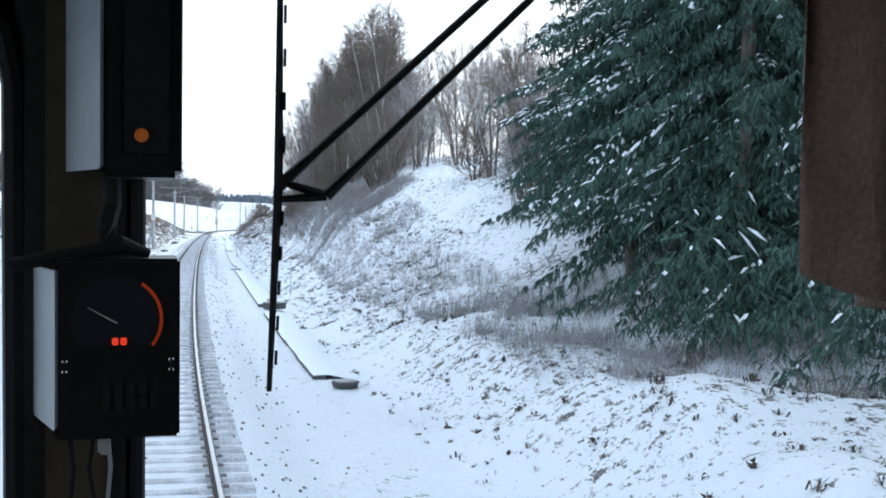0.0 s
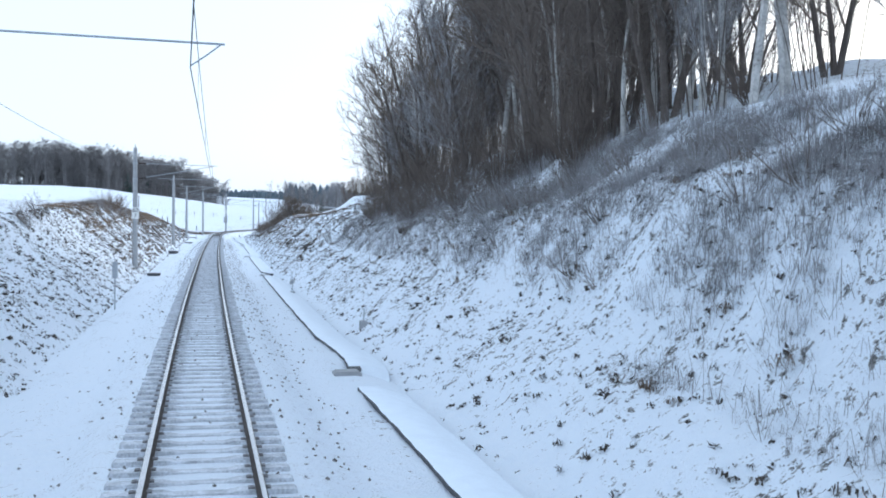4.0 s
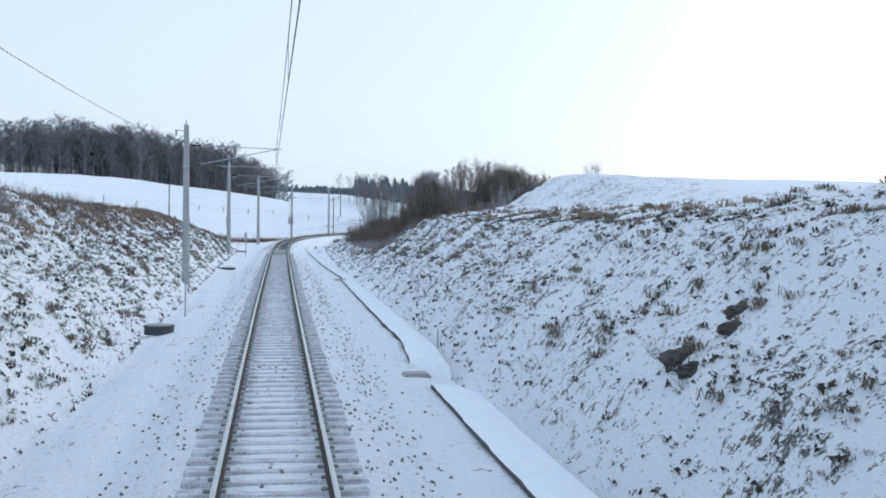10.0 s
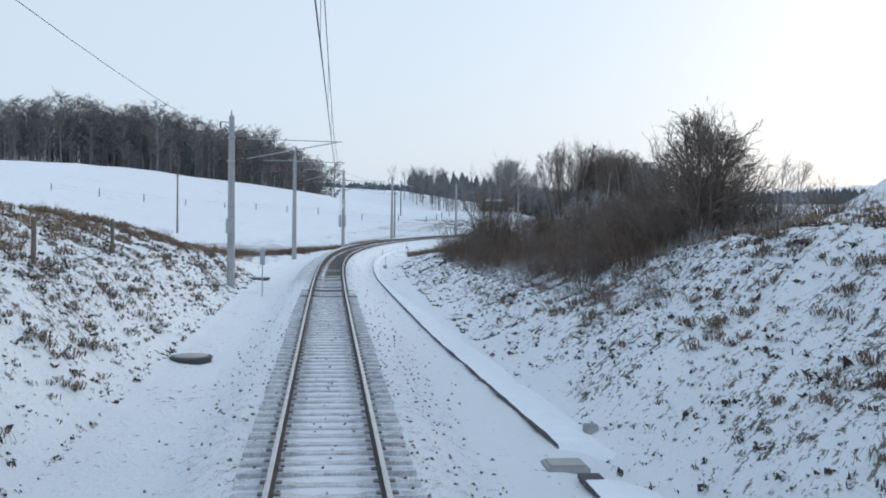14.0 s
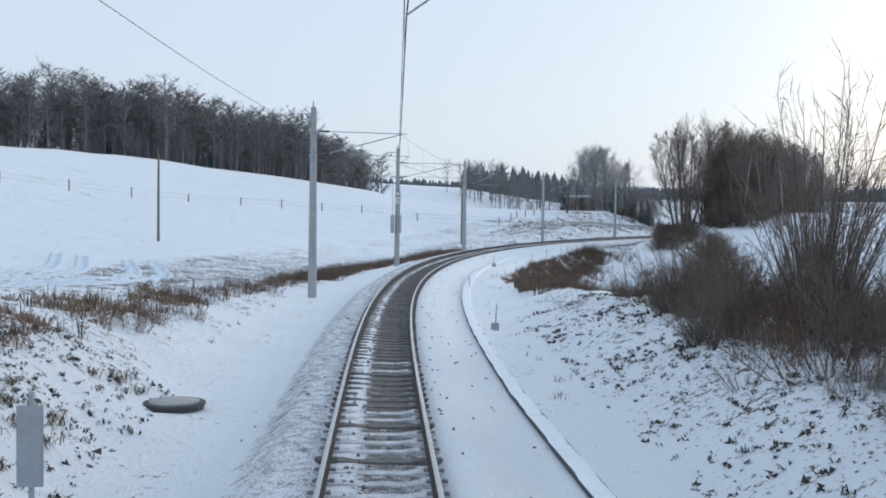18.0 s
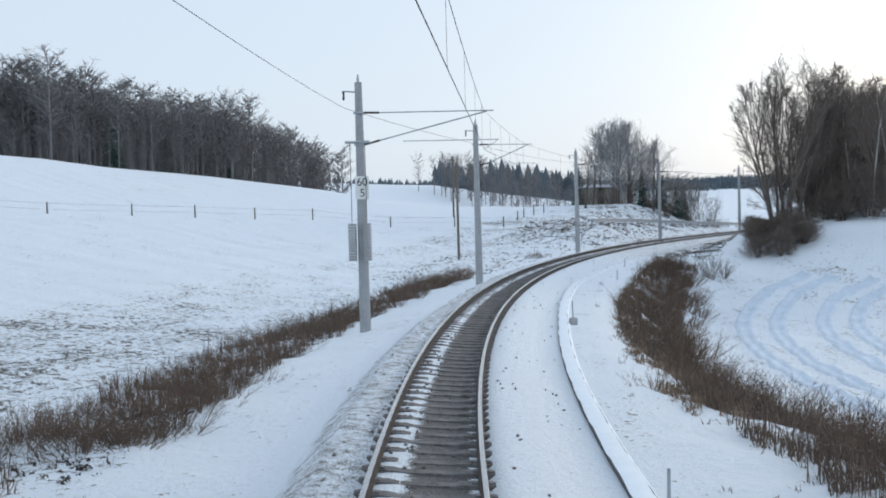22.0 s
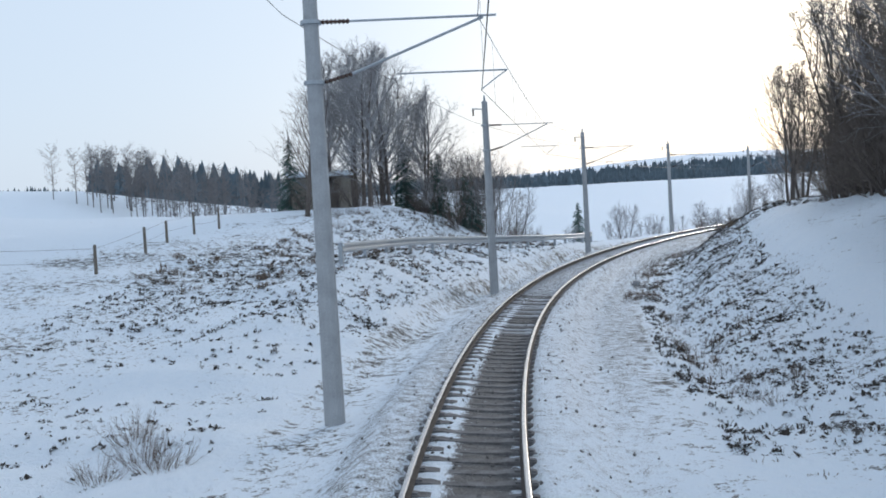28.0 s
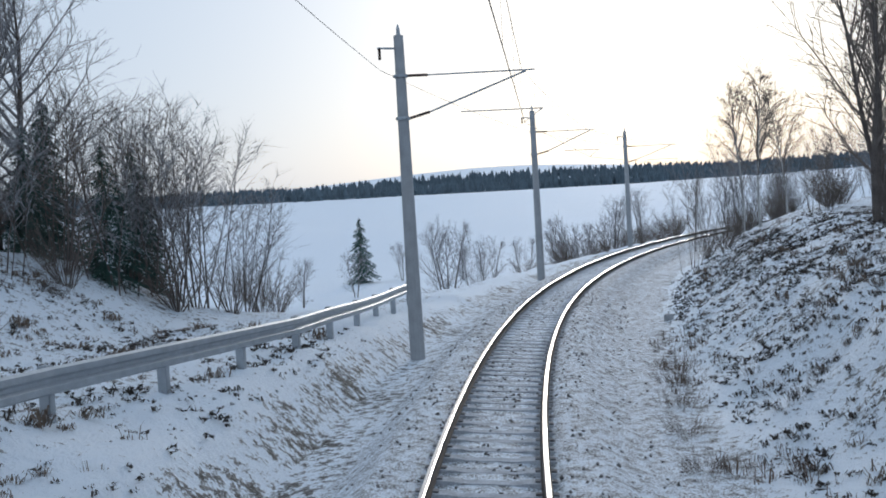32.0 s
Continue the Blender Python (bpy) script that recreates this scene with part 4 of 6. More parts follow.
def slant_panel(a, b, z0, z1, thick=0.004):
    """An upright plate between two plan points from the eye, bevelled along its edge."""
    d = Vector((b[0] - a[0], b[1] - a[1], 0)).normalized()
    n = Vector((d.y, -d.x, 0)) * thick
    v, f = [], []
    for z, e in ((z0, 0.004), (z0 + 0.004, 0.0), (z1, 0.0)):
        p, q = Vector((a[0], a[1], z)) + d * e, Vector((b[0], b[1], z)) - d * e
        v += from_eye([p, q, q + n, p + n])
    for k in range(2):
        for j in range(4):
            f.append((4 * k + j, 4 * k + (j + 1) % 4, 4 * k + 4 + (j + 1) % 4, 4 * k + 4 + j))
    f += [(3, 2, 1, 0), (8, 9, 10, 11)]
    return mesh_of("side_panel", v, f, M_GREYSIDE)


# speed indicator on the pillar
dial_box = tagged(empty("speed_indicator", EYE + Vector((-0.035, 1.16, -0.24))), "black speed indicator with dial and red figures on the cab pillar", "instrument")
D_INV = dial_box.matrix_basis.inverted()


def dial_part(name, bm, mat, label="", parent=None):
    return part(name, bm, mat, parent or dial_box, label, D_INV if parent is None else None)


front = dial_part("housing", slab(-0.099, 0.0285, 1.15, 1.262, -0.236, -0.0435, 0.003), M_CASE)
sub("side_panel", slant_panel((-0.0992, 1.152), (-0.131, 1.258), -0.226, -0.056), dial_box, D_INV, "pale grey steel side panel")
v, f = [], []
for k in range(25):
    a = math.radians(-35 + 250 * k / 24)
    v.append(EYE + Vector((-0.036 + 0.047 * math.cos(a), 1.1485, -0.108 + 0.047 * math.sin(a))))
f.append(tuple(range(25))[::-1])
sub("dial", mesh_of("dial", v, f, M_DIAL), dial_box, D_INV, "dark round dial face")
v, f = [], []
for k in range(17):
    a = math.radians(-38 + 95 * k / 16)
    for rr in (0.0435, 0.047):
        v.append(EYE + Vector((-0.036 + rr * math.cos(a), 1.1475, -0.108 + rr * math.sin(a))))
    if k:
        f.append((2 * k - 2, 2 * k - 1, 2 * k + 1, 2 * k))
sub("red_scale", mesh_of("red_scale", v, f, M_DIMRED), dial_box, D_INV, "glowing red end of the speed scale")
v, f = tube(from_eye([(-0.036, 1.146, -0.112), (-0.066, 1.146, -0.095)]), [0.001, 0.0005], 6)
sub("needle", mesh_of("needle", v, f, M_WHITE), dial_box, D_INV, "thin white needle")
for x in (-0.0415, -0.033):
    bm = slab(x, x + 0.0065, 1.1465, 1.149, -0.1355, -0.1275, 0.001)
    dial_part("red_figure", bm, M_RED, "glowing red figure bar")
for j in range(2):
    for k in range(5):
        bm = slab(-0.052 + k * 0.0125, -0.0425 + k * 0.0125, 1.147, 1.151, -0.205 + j * 0.0165, -0.191 + j * 0.0165, 0.001)
        dial_part("button", bm, M_DIAL)
for x in (-0.089, 0.0195):
    for z in (-0.152, -0.163):
        v, f = lathe([(0.003, 0), (0.003, 0.003), (0.0015, 0.004)], 10)
        mm = Matrix.Translation(EYE + Vector((x, 1.150, z))) @ Matrix.Rotation(radians(90), 4, "X")
        sub("screw", mesh_of("screw", [mm @ Vector(p) for p in v], f, M_STEEL), dial_box, D_INV)
v, f = tube(from_eye([(-0.145, 1.18, -0.052), (-0.12, 1.18, -0.046), (-0.06, 1.18, -0.036), (-0.035, 1.19, -0.028), (-0.005, 1.2, -0.04)]), [0.0085, 0.008, 0.008, 0.010, 0.006], 10)
sub("clamp_bar", mesh_of("clamp_bar", v, f, M_RUBBER), dial_box, D_INV, "black clamp bar with rounded end")
v, f = tube(from_eye([(-0.045, 1.2, -0.03), (-0.05, 1.21, -0.01), (-0.044, 1.22, 0.015), (-0.046, 1.22, 0.05)]), [0.012, 0.011, 0.010, 0.012], 10)
sub("gooseneck", mesh_of("gooseneck", v, f, M_RUBBER), dial_box, D_INV, "short black gooseneck")
for x0, bend in ((-0.088, 0.004), (-0.062, -0.006), (-0.048, 0.003)):
    v, f = tube(from_eye([(x0, 1.2, -0.235), (x0 + bend, 1.21, -0.28), (x0 - bend, 1.22, -0.35), (x0, 1.24, -0.5)]), 0.0028, 6)
    sub("cable", mesh_of("cable", v, f, M_RUBBER if bend != 0.003 else M_GREYSIDE), dial_box, D_INV)
dial_part("plug", slab(-0.058, -0.045, 1.19, 1.21, -0.262, -0.238, 0.003), M_WHITE, "white cable plug")

# upper display unit above it
unit = tagged(empty("display_unit", EYE + Vector((-0.02, 1.2, 0.05))), "tall black display unit with amber lamp on the cab pillar", "instrument")
U_INV = unit.matrix_basis.inverted()
part("housing", slab(-0.054, 0.030, 1.15, 1.262, 0.044, 0.44, 0.007), M_CASE, unit, "", U_INV)
sub("side_panel", slant_panel((-0.0545, 1.154), (-0.100, 1.257), 0.052, 0.44), unit, U_INV, "pale grey side panel")
part("display_recess", slab(-0.033, 0.020, 1.146, 1.152, 0.066, 0.43, 0.012), M_RUBBER, unit, "black rounded display window", U_INV)
v, f = lathe([(0.0075, 0), (0.007, 0.003), (0.003, 0.005)], 14)
mm = Matrix.Translation(EYE + Vector((-0.012, 1.146, 0.088))) @ Matrix.Rotation(radians(90), 4, "X")
sub("amber_lamp", mesh_of("amber_lamp", [mm @ Vector(p) for p in v], f, M_AMBER), unit, U_INV, "faint amber lamp")


def wiper(blade, joint, tip, arm_a, arm_b, foot, label):
    """Blade, twin arms and their joint, outside the windscreen."""
    ob = tagged(empty("windscreen_wiper", EYE + Vector(joint)), label, "wiper", "wipers")
    inv = ob.matrix_basis.inverted()
    v, f = tube(from_eye([blade, joint, tip]), [0.004, 0.007, 0.004], 6)
    sub("blade", mesh_of("blade", v, f, M_RUBBER), ob, inv)
    b0, b1 = Vector(joint), Vector(tip)
    for w0, w1 in ((blade, joint), (joint, tip)):
        for k in range(5):
            p = Vector(w0).lerp(Vector(w1), 0.12 + k * 0.17)
            q = Vector(w0).lerp(Vector(w1), 0.19 + k * 0.17)
            v, f = tube(from_eye([p + Vector((0.007, -0.004, 0)), q + Vector((0.007, -0.004, 0))]), 0.0022, 5)
            sub("blade_clip", mesh_of("blade_clip", v, f, M_RUBBER), ob, inv)
    for a, r0 in ((arm_a, joint), (arm_b, foot)):
        v, f = tube(from_eye([r0, Vector(r0).lerp(Vector(a), 0.12), a]), [0.009, 0.0065, 0.0055], 8)
        sub("arm", mesh_of("arm", v, f, M_RUBBER), ob, inv)
    v, f = tube(from_eye([Vector(joint) + Vector((0, 0, 0.008)), foot]), [0.005, 0.008], 6)
    v, f = tube(from_eye([Vector(joint) + Vector((0, 0, -0.018)), foot]), [0.005, 0.008], 6, v, f)
    sub("bracket", mesh_of("bracket", v, f, M_RUBBER), ob, inv)
    return ob


wiper((0.169, 1.45, 0.40), (0.168, 1.45, 0.046), (0.157, 1.45, -0.24), (0.62, 1.45, 0.47), (0.68, 1.45, 0.47), (0.235, 1.45, 0.034), "black twin-arm windscreen wiper hanging from above the screen")
wiper((-0.389, 1.45, 0.40), (-0.385, 1.45, 0.0), (-0.386, 1.45, -0.284), (-0.9, 1.45, 0.47), (-0.82, 1.45, 0.47), (-0.335, 1.45, -0.004), "black twin-arm wiper on the other windscreen")


def curtain():
    """A bunched cloth beside the driver's window."""
    v, f = [], []
    nx, nz = 34, 16
    for j in range(nz + 1):
        u = j / nz
        z = 0.44 - 0.5 * u
        for i in range(nx + 1):
            w = i / nx
            x = 0.752 + 0.022 * u + 0.26 * w
            y = 1.06 + 0.045 * math.sin(w * 24 + 0.5 * u + 0.8) * (0.55 + 0.45 * u) - 0.06 * math.exp(-((w - 0.17) / 0.05) ** 2) + 0.01 * math.sin(w * 61 + 2 * u)
            v.append(EYE + Vector((x, y, z - 0.12 * w * u - 0.012 * math.sin(w * 9) * u)))
    for j in range(nz):
        for i in range(nx):
            a = j * (nx + 1) + i
            f.append((a, a + 1, a + nx + 2, a + nx + 1))
    ob = new("curtain", mesh_of("curtain", v, f, M_CURTAIN, True))
    so = ob.modifiers.new("cloth", "SOLIDIFY")
    so.thickness = 0.004
    return tagged(ob, "bunched brown cloth curtain at the cab window", "curtain")


curtain()
v, f = tube(from_eye([(0.66, 1.06, 0.44), (1.40, 1.06, 0.44)]), 0.008, 8)
sub("curtain_rod", mesh_of("curtain_rod", v, f, M_STEEL), loco, L_INV)
part("sun_blind", slab(-0.95, -0.345, 1.2, 1.225, 0.19, 0.46, 0.012), M_CABBROWN, loco, "dark brown sun blind above the windscreen", L_INV)
# ---- plants ----
def branch(v, f, p, d, length, r0, r1, r, segs=3, sides=3, droop=0.0, wander=0.18):
    """One wandering limb; returns its points."""
    pts, rad = [Vector(p)], [r0]
    d = Vector(d).normalized()
    for k in range(segs):
        d = (d + Vector((r.uniform(-wander, wander), r.uniform(-wander, wander), r.uniform(-wander, wander) + droop))).normalized()
        pts.append(pts[-1] + d * (length / segs))
        rad.append(r0 + (r1 - r0) * (k + 1) / segs)
    tube(pts, rad, sides, v, f, cap=False)
    return pts


def spike(v, f, p, q, w):
    """A thin three-sided twig from p to its point q."""
    d = q - p
    u = d.orthogonal().normalized() * w
    n = d.normalized().cross(u)
    b = len(v)
    v += [p + u, p - u * 0.5 + n * 0.87, p - u * 0.5 - n * 0.87, q]
    f += [(b, b + 1, b + 3), (b + 1, b + 2, b + 3), (b + 2, b, b + 3)]


def sliver(v, f, p, q, w, r):
    """The finest twig: one narrow triangle."""
    d = q - p
    u = d.cross(Vector((r.uniform(-1, 1), r.uniform(-1, 1), r.uniform(-1, 1))))
    if u.length < 1e-6:
        u = d.orthogonal()
    u = u.normalized() * w
    b = len(v)
    v += [p + u, p - u, q]
    f.append((b, b + 1, b + 2))


def side_way(d, r, lean):
    d = Vector(d).normalized()
    a = r.uniform(0, 2 * math.pi)
    u = d.orthogonal().normalized()
    w = d.cross(u)
    return (d * math.cos(lean) + (u * math.cos(a) + w * math.sin(a)) * math.sin(lean)).normalized()


def along(pts, w):
    n = len(pts) - 1
    k = min(int(w * n), n - 1)
    return pts[k].lerp(pts[k + 1], w * n - k), pts[k + 1] - pts[k]


def bare_tree(seed, height, width, stems=1, limbs=20, seconds=8, twigs=5, lean=(0.9, 0.3), trunk_r=0.14, low=0.18, mid=0.58, droop=0.05, twig_w=0.006, clean=0.0):
    """Trunk and crown of a leafless tree whose limbs reach out to a rounded crown."""
    r = random.Random(seed)
    tv, tf, cv, cf = [], [], [], []

    def room(p):
        e = 1 - ((p.z / height - mid) / max(0.98 - mid, 0.2)) ** 2
        return math.hypot(p.x, p.y) < 0.5 * width * math.sqrt(max(e, 0.0)) if p.z > mid * height else math.hypot(p.x, p.y) < 0.5 * width * (0.35 + 0.65 * math.sin(1.57 * min(1, p.z / (mid * height))))

    axes = []
    for k in range(stems):
        a = 6.283 * k / max(stems, 1) + r.uniform(-0.6, 0.6)
        q = 0.0 if stems == 1 else r.uniform(0.10, 0.24)
        d = (math.cos(a) * q + r.uniform(-.04, .04), math.sin(a) * q + r.uniform(-.04, .04), 1)
        axes.append(branch(tv, tf, (math.cos(a) * 0.2 * (stems > 1), math.sin(a) * 0.2 * (stems > 1), -0.4), d, height * r.uniform(0.86, 0.96), trunk_r, 0.012, r, 9, 6, 0.01, 0.06))
    for i in range(limbs):
        u = low + (0.97 - low) * ((i + r.random()) / limbs)
        p, way = along(axes[i % stems], u)
        ld = (lean[0] + (lean[1] - lean[0]) * u) * r.uniform(0.75, 1.25)
        d = side_way(way, r, ld)
        ln = 0.5
        while ln < height * 0.55 and room(p + (d + Vector((0, 0, 0.12))) * (ln + 0.3)):
            ln += 0.3
        ln *= r.uniform(0.7, 1.06)
        limb = branch(cv, cf, p, d, ln, min(trunk_r * 0.42, 0.012 + 0.011 * ln), 0.006, r, 4, 3, droop * 1.6, 0.13)
        for j in range(seconds):
            w = 0.15 + 0.83 * (j + r.random()) / seconds
            p2, way2 = along(limb, w)
            l2 = (0.25 + ln * 0.36 * (1.15 - 0.7 * w)) * r.uniform(0.6, 1.25)
            b2 = branch(cv, cf, p2, side_way(way2, r, r.uniform(0.4, 0.9)), l2, twig_w * 1.7, twig_w * 0.8, r, 2, 3, droop, 0.2)
            for t in range(twigs):
                x = 0.15 + 0.85 * (t + r.random()) / twigs
                p3, way3 = along(b2, x)
                d3 = side_way(way3, r, r.uniform(0.3, 0.9))
                l3 = (0.14 + l2 * 0.42) * r.uniform(0.5, 1.15)
                q3 = p3 + d3 * l3 + Vector((0, 0, droop * l3))
                spike(cv, cf, p3, q3, twig_w)
                for h in range(2):
                    m = p3.lerp(q3, r.uniform(0.2, 0.9))
                    sliver(cv, cf, m, m + side_way(d3, r, r.uniform(0.4, 0.9)) * l3 * r.uniform(0.3, 0.6), twig_w * 0.9, r)
    return (tv, tf), (cv, cf)


def shrub(seed, height, stems=16, sides_n=6, twigs=4, spread=0.5, thick=1.0, foot=0.05, straight=0.1, bare_to=0.2):
    """Stems fanning out of one stool, with twigs: stem mesh and twig mesh."""
    r = random.Random(seed)
    tv, tf, cv, cf = [], [], [], []
    for i in range(stems):
        a, q = r.uniform(0, 6.283), spread * math.sqrt(r.random())
        d = (math.cos(a) * q, math.sin(a) * q, 1)
        h = height * r.uniform(0.6, 1.05) * (1 - 0.22 * q)
        b0 = r.uniform(0, 1) * foot * height
        st = branch(tv, tf, (math.cos(a) * b0, math.sin(a) * b0, -0.15), d, h, 0.022 * thick * r.uniform(0.6, 1.25), 0.004 * thick, r, 4, 3, 0.015, straight)
        for j in range(sides_n):
            w = bare_to + (1 - bare_to) * (j + r.random()) / sides_n
            p, way = along(st, w)
            d2 = side_way(way, r, r.uniform(0.3, 0.85))
            l2 = h * 0.3 * (1.15 - 0.75 * w) * r.uniform(0.6, 1.2)
            q2 = p + d2 * l2 + Vector((0, 0, 0.12 * l2))
            spike(cv, cf, p, q2, 0.0075 * thick)
            for t in range(twigs):
                m = p.lerp(q2, r.uniform(0.15, 1.0))
                sliver(cv, cf, m, m + side_way(d2, r, r.uniform(0.3, 0.9)) * (h * 0.1 * r.uniform(0.5, 1.3)), 0.0058 * thick, r)
    return (tv, tf), (cv, cf)


def plant(name, meshes, mats, names, label, category, group):
    """A template thing at the origin, with its parts; copied to its places."""
    ob = tagged(empty(name), label, category, group)
    for (v, f), m, n in zip(meshes, mats, names):
        made = sub(n, mesh_of(n, v, f, m), ob)
        if names is SB:
            made["kind"] = "stuff"
    return ob


rg = random.Random(11)


def put(template, s, lat, scale=1.0, sink=0.05, lean=0.0, wide=1.0):
    p = place(s, lat, sink)
    m = Matrix.Translation(p) @ Matrix.Rotation(rg.uniform(0, 6.28), 4, "Z") @ Matrix.Rotation(lean, 4, "X")
    ob = copy_thing(template, m)
    ob.scale = (wide * scale * rg.uniform(0.92, 1.08), wide * scale * rg.uniform(0.92, 1.08), scale)
    return ob


def put_xy(template, x, y, scale=1.0):
    m = Matrix.Translation((x, y, ground_at(x, y) - 0.05)) @ Matrix.Rotation(rg.uniform(0, 6.28), 4, "Z")
    ob = copy_thing(template, m)
    ob.scale = (scale, scale, scale)
    return ob


def drop(template):
    """Takes the template itself out of the scene once its copies stand."""
    for o in [*template.children_recursive, template]:
        bpy.data.objects.remove(o)


TC = ("trunk", "crown")
SB = ("stool", "branchwork")
tall = [plant("bare_tree", bare_tree(31 + i, 11.0, 6.2, 3, 33, 11, 5, (0.8, 0.3), 0.12, 0.16, 0.6, 0.05, 0.0085), (M_BARK, M_TWIG), TC, "tall many-stemmed leafless tree with dark bark and fine brown twigs", "tree", "bare trees") for i in range(3)]
round_trees = [plant("bare_tree", bare_tree(131 + i, 9.5, 8.4, 1, 26, 10, 5, (1.15, 0.35), 0.16, 0.2, 0.52, 0.05, 0.008), (M_BARK, M_FROST_TWIG), TC, "broad round-crowned leafless tree with dense grey twigs", "tree", "round bare trees") for i in range(2)]
open_tree = plant("bare_tree", bare_tree(171, 8.2, 6.2, 1, 15, 6, 3, (1.1, 0.4), 0.17, 0.3, 0.62, 0.06, 0.007), (M_BARK, M_TWIG), TC, "lone open-crowned bare tree with a stout trunk", "tree", "")
frosty = [plant("bare_tree", bare_tree(71 + i, 8.0, 5.6, 2, 24, 9, 4, (0.95, 0.4), 0.09, 0.1, 0.55, 0.02, 0.0075), (M_BARK, M_FROST_TWIG), TC, "leafless tree with frosted grey twigs", "tree", "frosted trees") for i in range(2)]
birch = [plant("birch_tree", bare_tree(51 + i, 12.0, 4.4, 1, 28, 10, 5, (0.65, 0.35), 0.11, 0.3, 0.6, -0.05, 0.0085), (M_BIRCH, M_TWIG), TC, "slender leafless birch with pale bark", "tree", "birches") for i in range(2)]
saplings = [plant("young_trees", shrub(391 + i, 7.0, 9, 20, 7, 0.28, 1.2, 0.12, 0.06, 0.3), (M_BARK, M_FROST_TWIG if i else M_TWIG), SB, "clump of slender young bare trees on the bank", "tree", "young trees") for i in range(3)]
fans = [plant("fan_bush", shrub(491 + i, 6.2, 60, 9, 3, 0.5, 1.25, 0.05, 0.05, 0.35), (M_BARK, M_TWIG), SB, "tall bare bush of straight fanning rods", "bush", "fan bushes") for i in range(1)]
spreading = [plant("bare_tree", bare_tree(231 + i, 10.0, 9.4, 4, 36, 10, 5, (1.1, 0.45), 0.13, 0.1, 0.5, 0.04, 0.0085), (M_BARK, M_FROST_TWIG if i else M_TWIG), TC, "broad spreading leafless tree forking low above the bank", "tree", "spreading trees") for i in range(2)]
hawthorn = [plant("hawthorn", bare_tree(261 + i, 4.4, 5.2, 5, 54, 9, 5, (1.15, 0.5), 0.07, 0.04, 0.42, 0.03, 0.0085), (M_BARK, M_TWIG), TC, "dense round leafless hawthorn with tangled dark twigs", "bush", "hawthorns") for i in range(2)]
shrubs = [plant("shrub", shrub(91 + i, 3.6, 26, 12, 5, 0.85, 1.05, 0.06, 0.14), (M_BARK, M_TWIG), SB, "leafless shrub with many fanning brown stems", "shrub", "bare shrubs") for i in range(3)]
low = [plant("low_shrub", shrub(191 + i, 1.4, 20, 7, 4, 1.3, 0.55, 0.2, 0.25), (M_TWIG, M_FROST_TWIG), SB, "low twiggy shrub dusted with frost on the bank", "shrub", "low shrubs") for i in range(3)]
brush = [plant("brush_clump", shrub(291 + i, 1.9, 46, 8, 3, 1.0, 0.62, 0.45, 0.16), (M_BRUSH, M_BRUSH), SB, "dense red-brown brush clump", "bush", "brush") for i in range(3)]


def among(kinds):
    return kinds[rg.randrange(len(kinds))]


# the wooded top of the cutting at the start
put(fans[0], 66.5, 12.2, 1.0, wide=1.25), put(fans[0], 67.2, 13.0, 0.9, wide=1.2), put(shrubs[1], 65.4, 12.4, 0.9)
put(saplings[1], 133.5, 12.2, 0.9), put(saplings[2], 134.6, 12.8, 0.85), put(shrubs[0], 131, 12, 0.7), put(shrubs[1], 127, 11.6, 0.8)
for s, lat, sc in ((127.5, 13.0, 1.1), (124.5, 12.2, 1.0), (121, 13.5, 1.15), (117, 12.4, 1.05), (112, 14, 1.15), (106, 13, 1.1), (100, 14.5, 1.15), (94, 15, 1.1)):
    put(among(spreading), s, lat, sc)
for i in range(16):
    put(among(birch), rg.uniform(80, 112), rg.uniform(12.6, 17), rg.uniform(1.0, 1.25), lean=rg.uniform(-0.07, 0.07))
for i in range(14):
    put(among(tall), rg.uniform(84, 124), rg.uniform(13.0, 19), rg.uniform(1.0, 1.2))
for i in range(90):
    put(among(low), rg.uniform(58, 126), rg.triangular(8.4, 13.2, 10.4), rg.uniform(0.5, 1.2))
for s, lat, sc in ((64, 17.0, 0.8), (58, 16.4, 0.75)):
    put(among(tall), s, lat, sc, wide=0.7)
for s, lat, sc in ((38.5, 13.6, 0.62), (41.5, 14.2, 0.66), (45, 15.6, 0.62), (37.5, 15.5, 0.6), (50.5, 15.4, 0.66), (48, 16.2, 0.62)):
    put(among(spreading), s, lat, sc)
put(hawthorn[0], 39.5, 14.4, 0.9), put(hawthorn[0], 51.5, 14.8, 0.75), put(hawthorn[1], 43, 15.2, 0.85), put(saplings[1], 38, 13.0, 0.7)
for i in range(46):
    s = rg.uniform(76, 126)
    put(among(saplings), s, rg.uniform(11.6, 19) + max(0, 84 - s) * 0.25, rg.uniform(0.7, 1.1) * (0.75 if s > 121 else 1))
for i in range(26):
    s = rg.uniform(78, 126)
    put(among(shrubs), s, rg.uniform(11.0, 14) + max(0, 84 - s) * 0.25, rg.uniform(0.6, 1.1))
for i in range(12):
    put(among(shrubs), rg.uniform(98, 122), rg.uniform(9.6, 11.4), rg.uniform(0.4, 0.7))
for i in range(26):
    s = rg.uniform(72, 122)
    put(among(frosty + tall), s, rg.uniform(13.5, 26) + max(0, 84 - s) * 0.3, rg.uniform(0.75, 1.1) * (0.8 if s > 118 else 1))
for s, lat, sc in ((124.5, 12.4, 0.8), (122.5, 13.2, 0.95), (120, 12.2, 0.85), (117.5, 13.5, 0.95), (126, 14, 0.7), (114, 13, 0.9), (128, 12.4, 0.85), (130.5, 13, 0.85), (133, 12.6, 0.75), (134, 14.5, 0.75)):
    put(among(frosty), s, lat, sc)
for s, lat, sc in ((70, 21, 0.8), (71, 20.4, 0.75)):
    put(among(birch), s, lat, sc * 0.8)
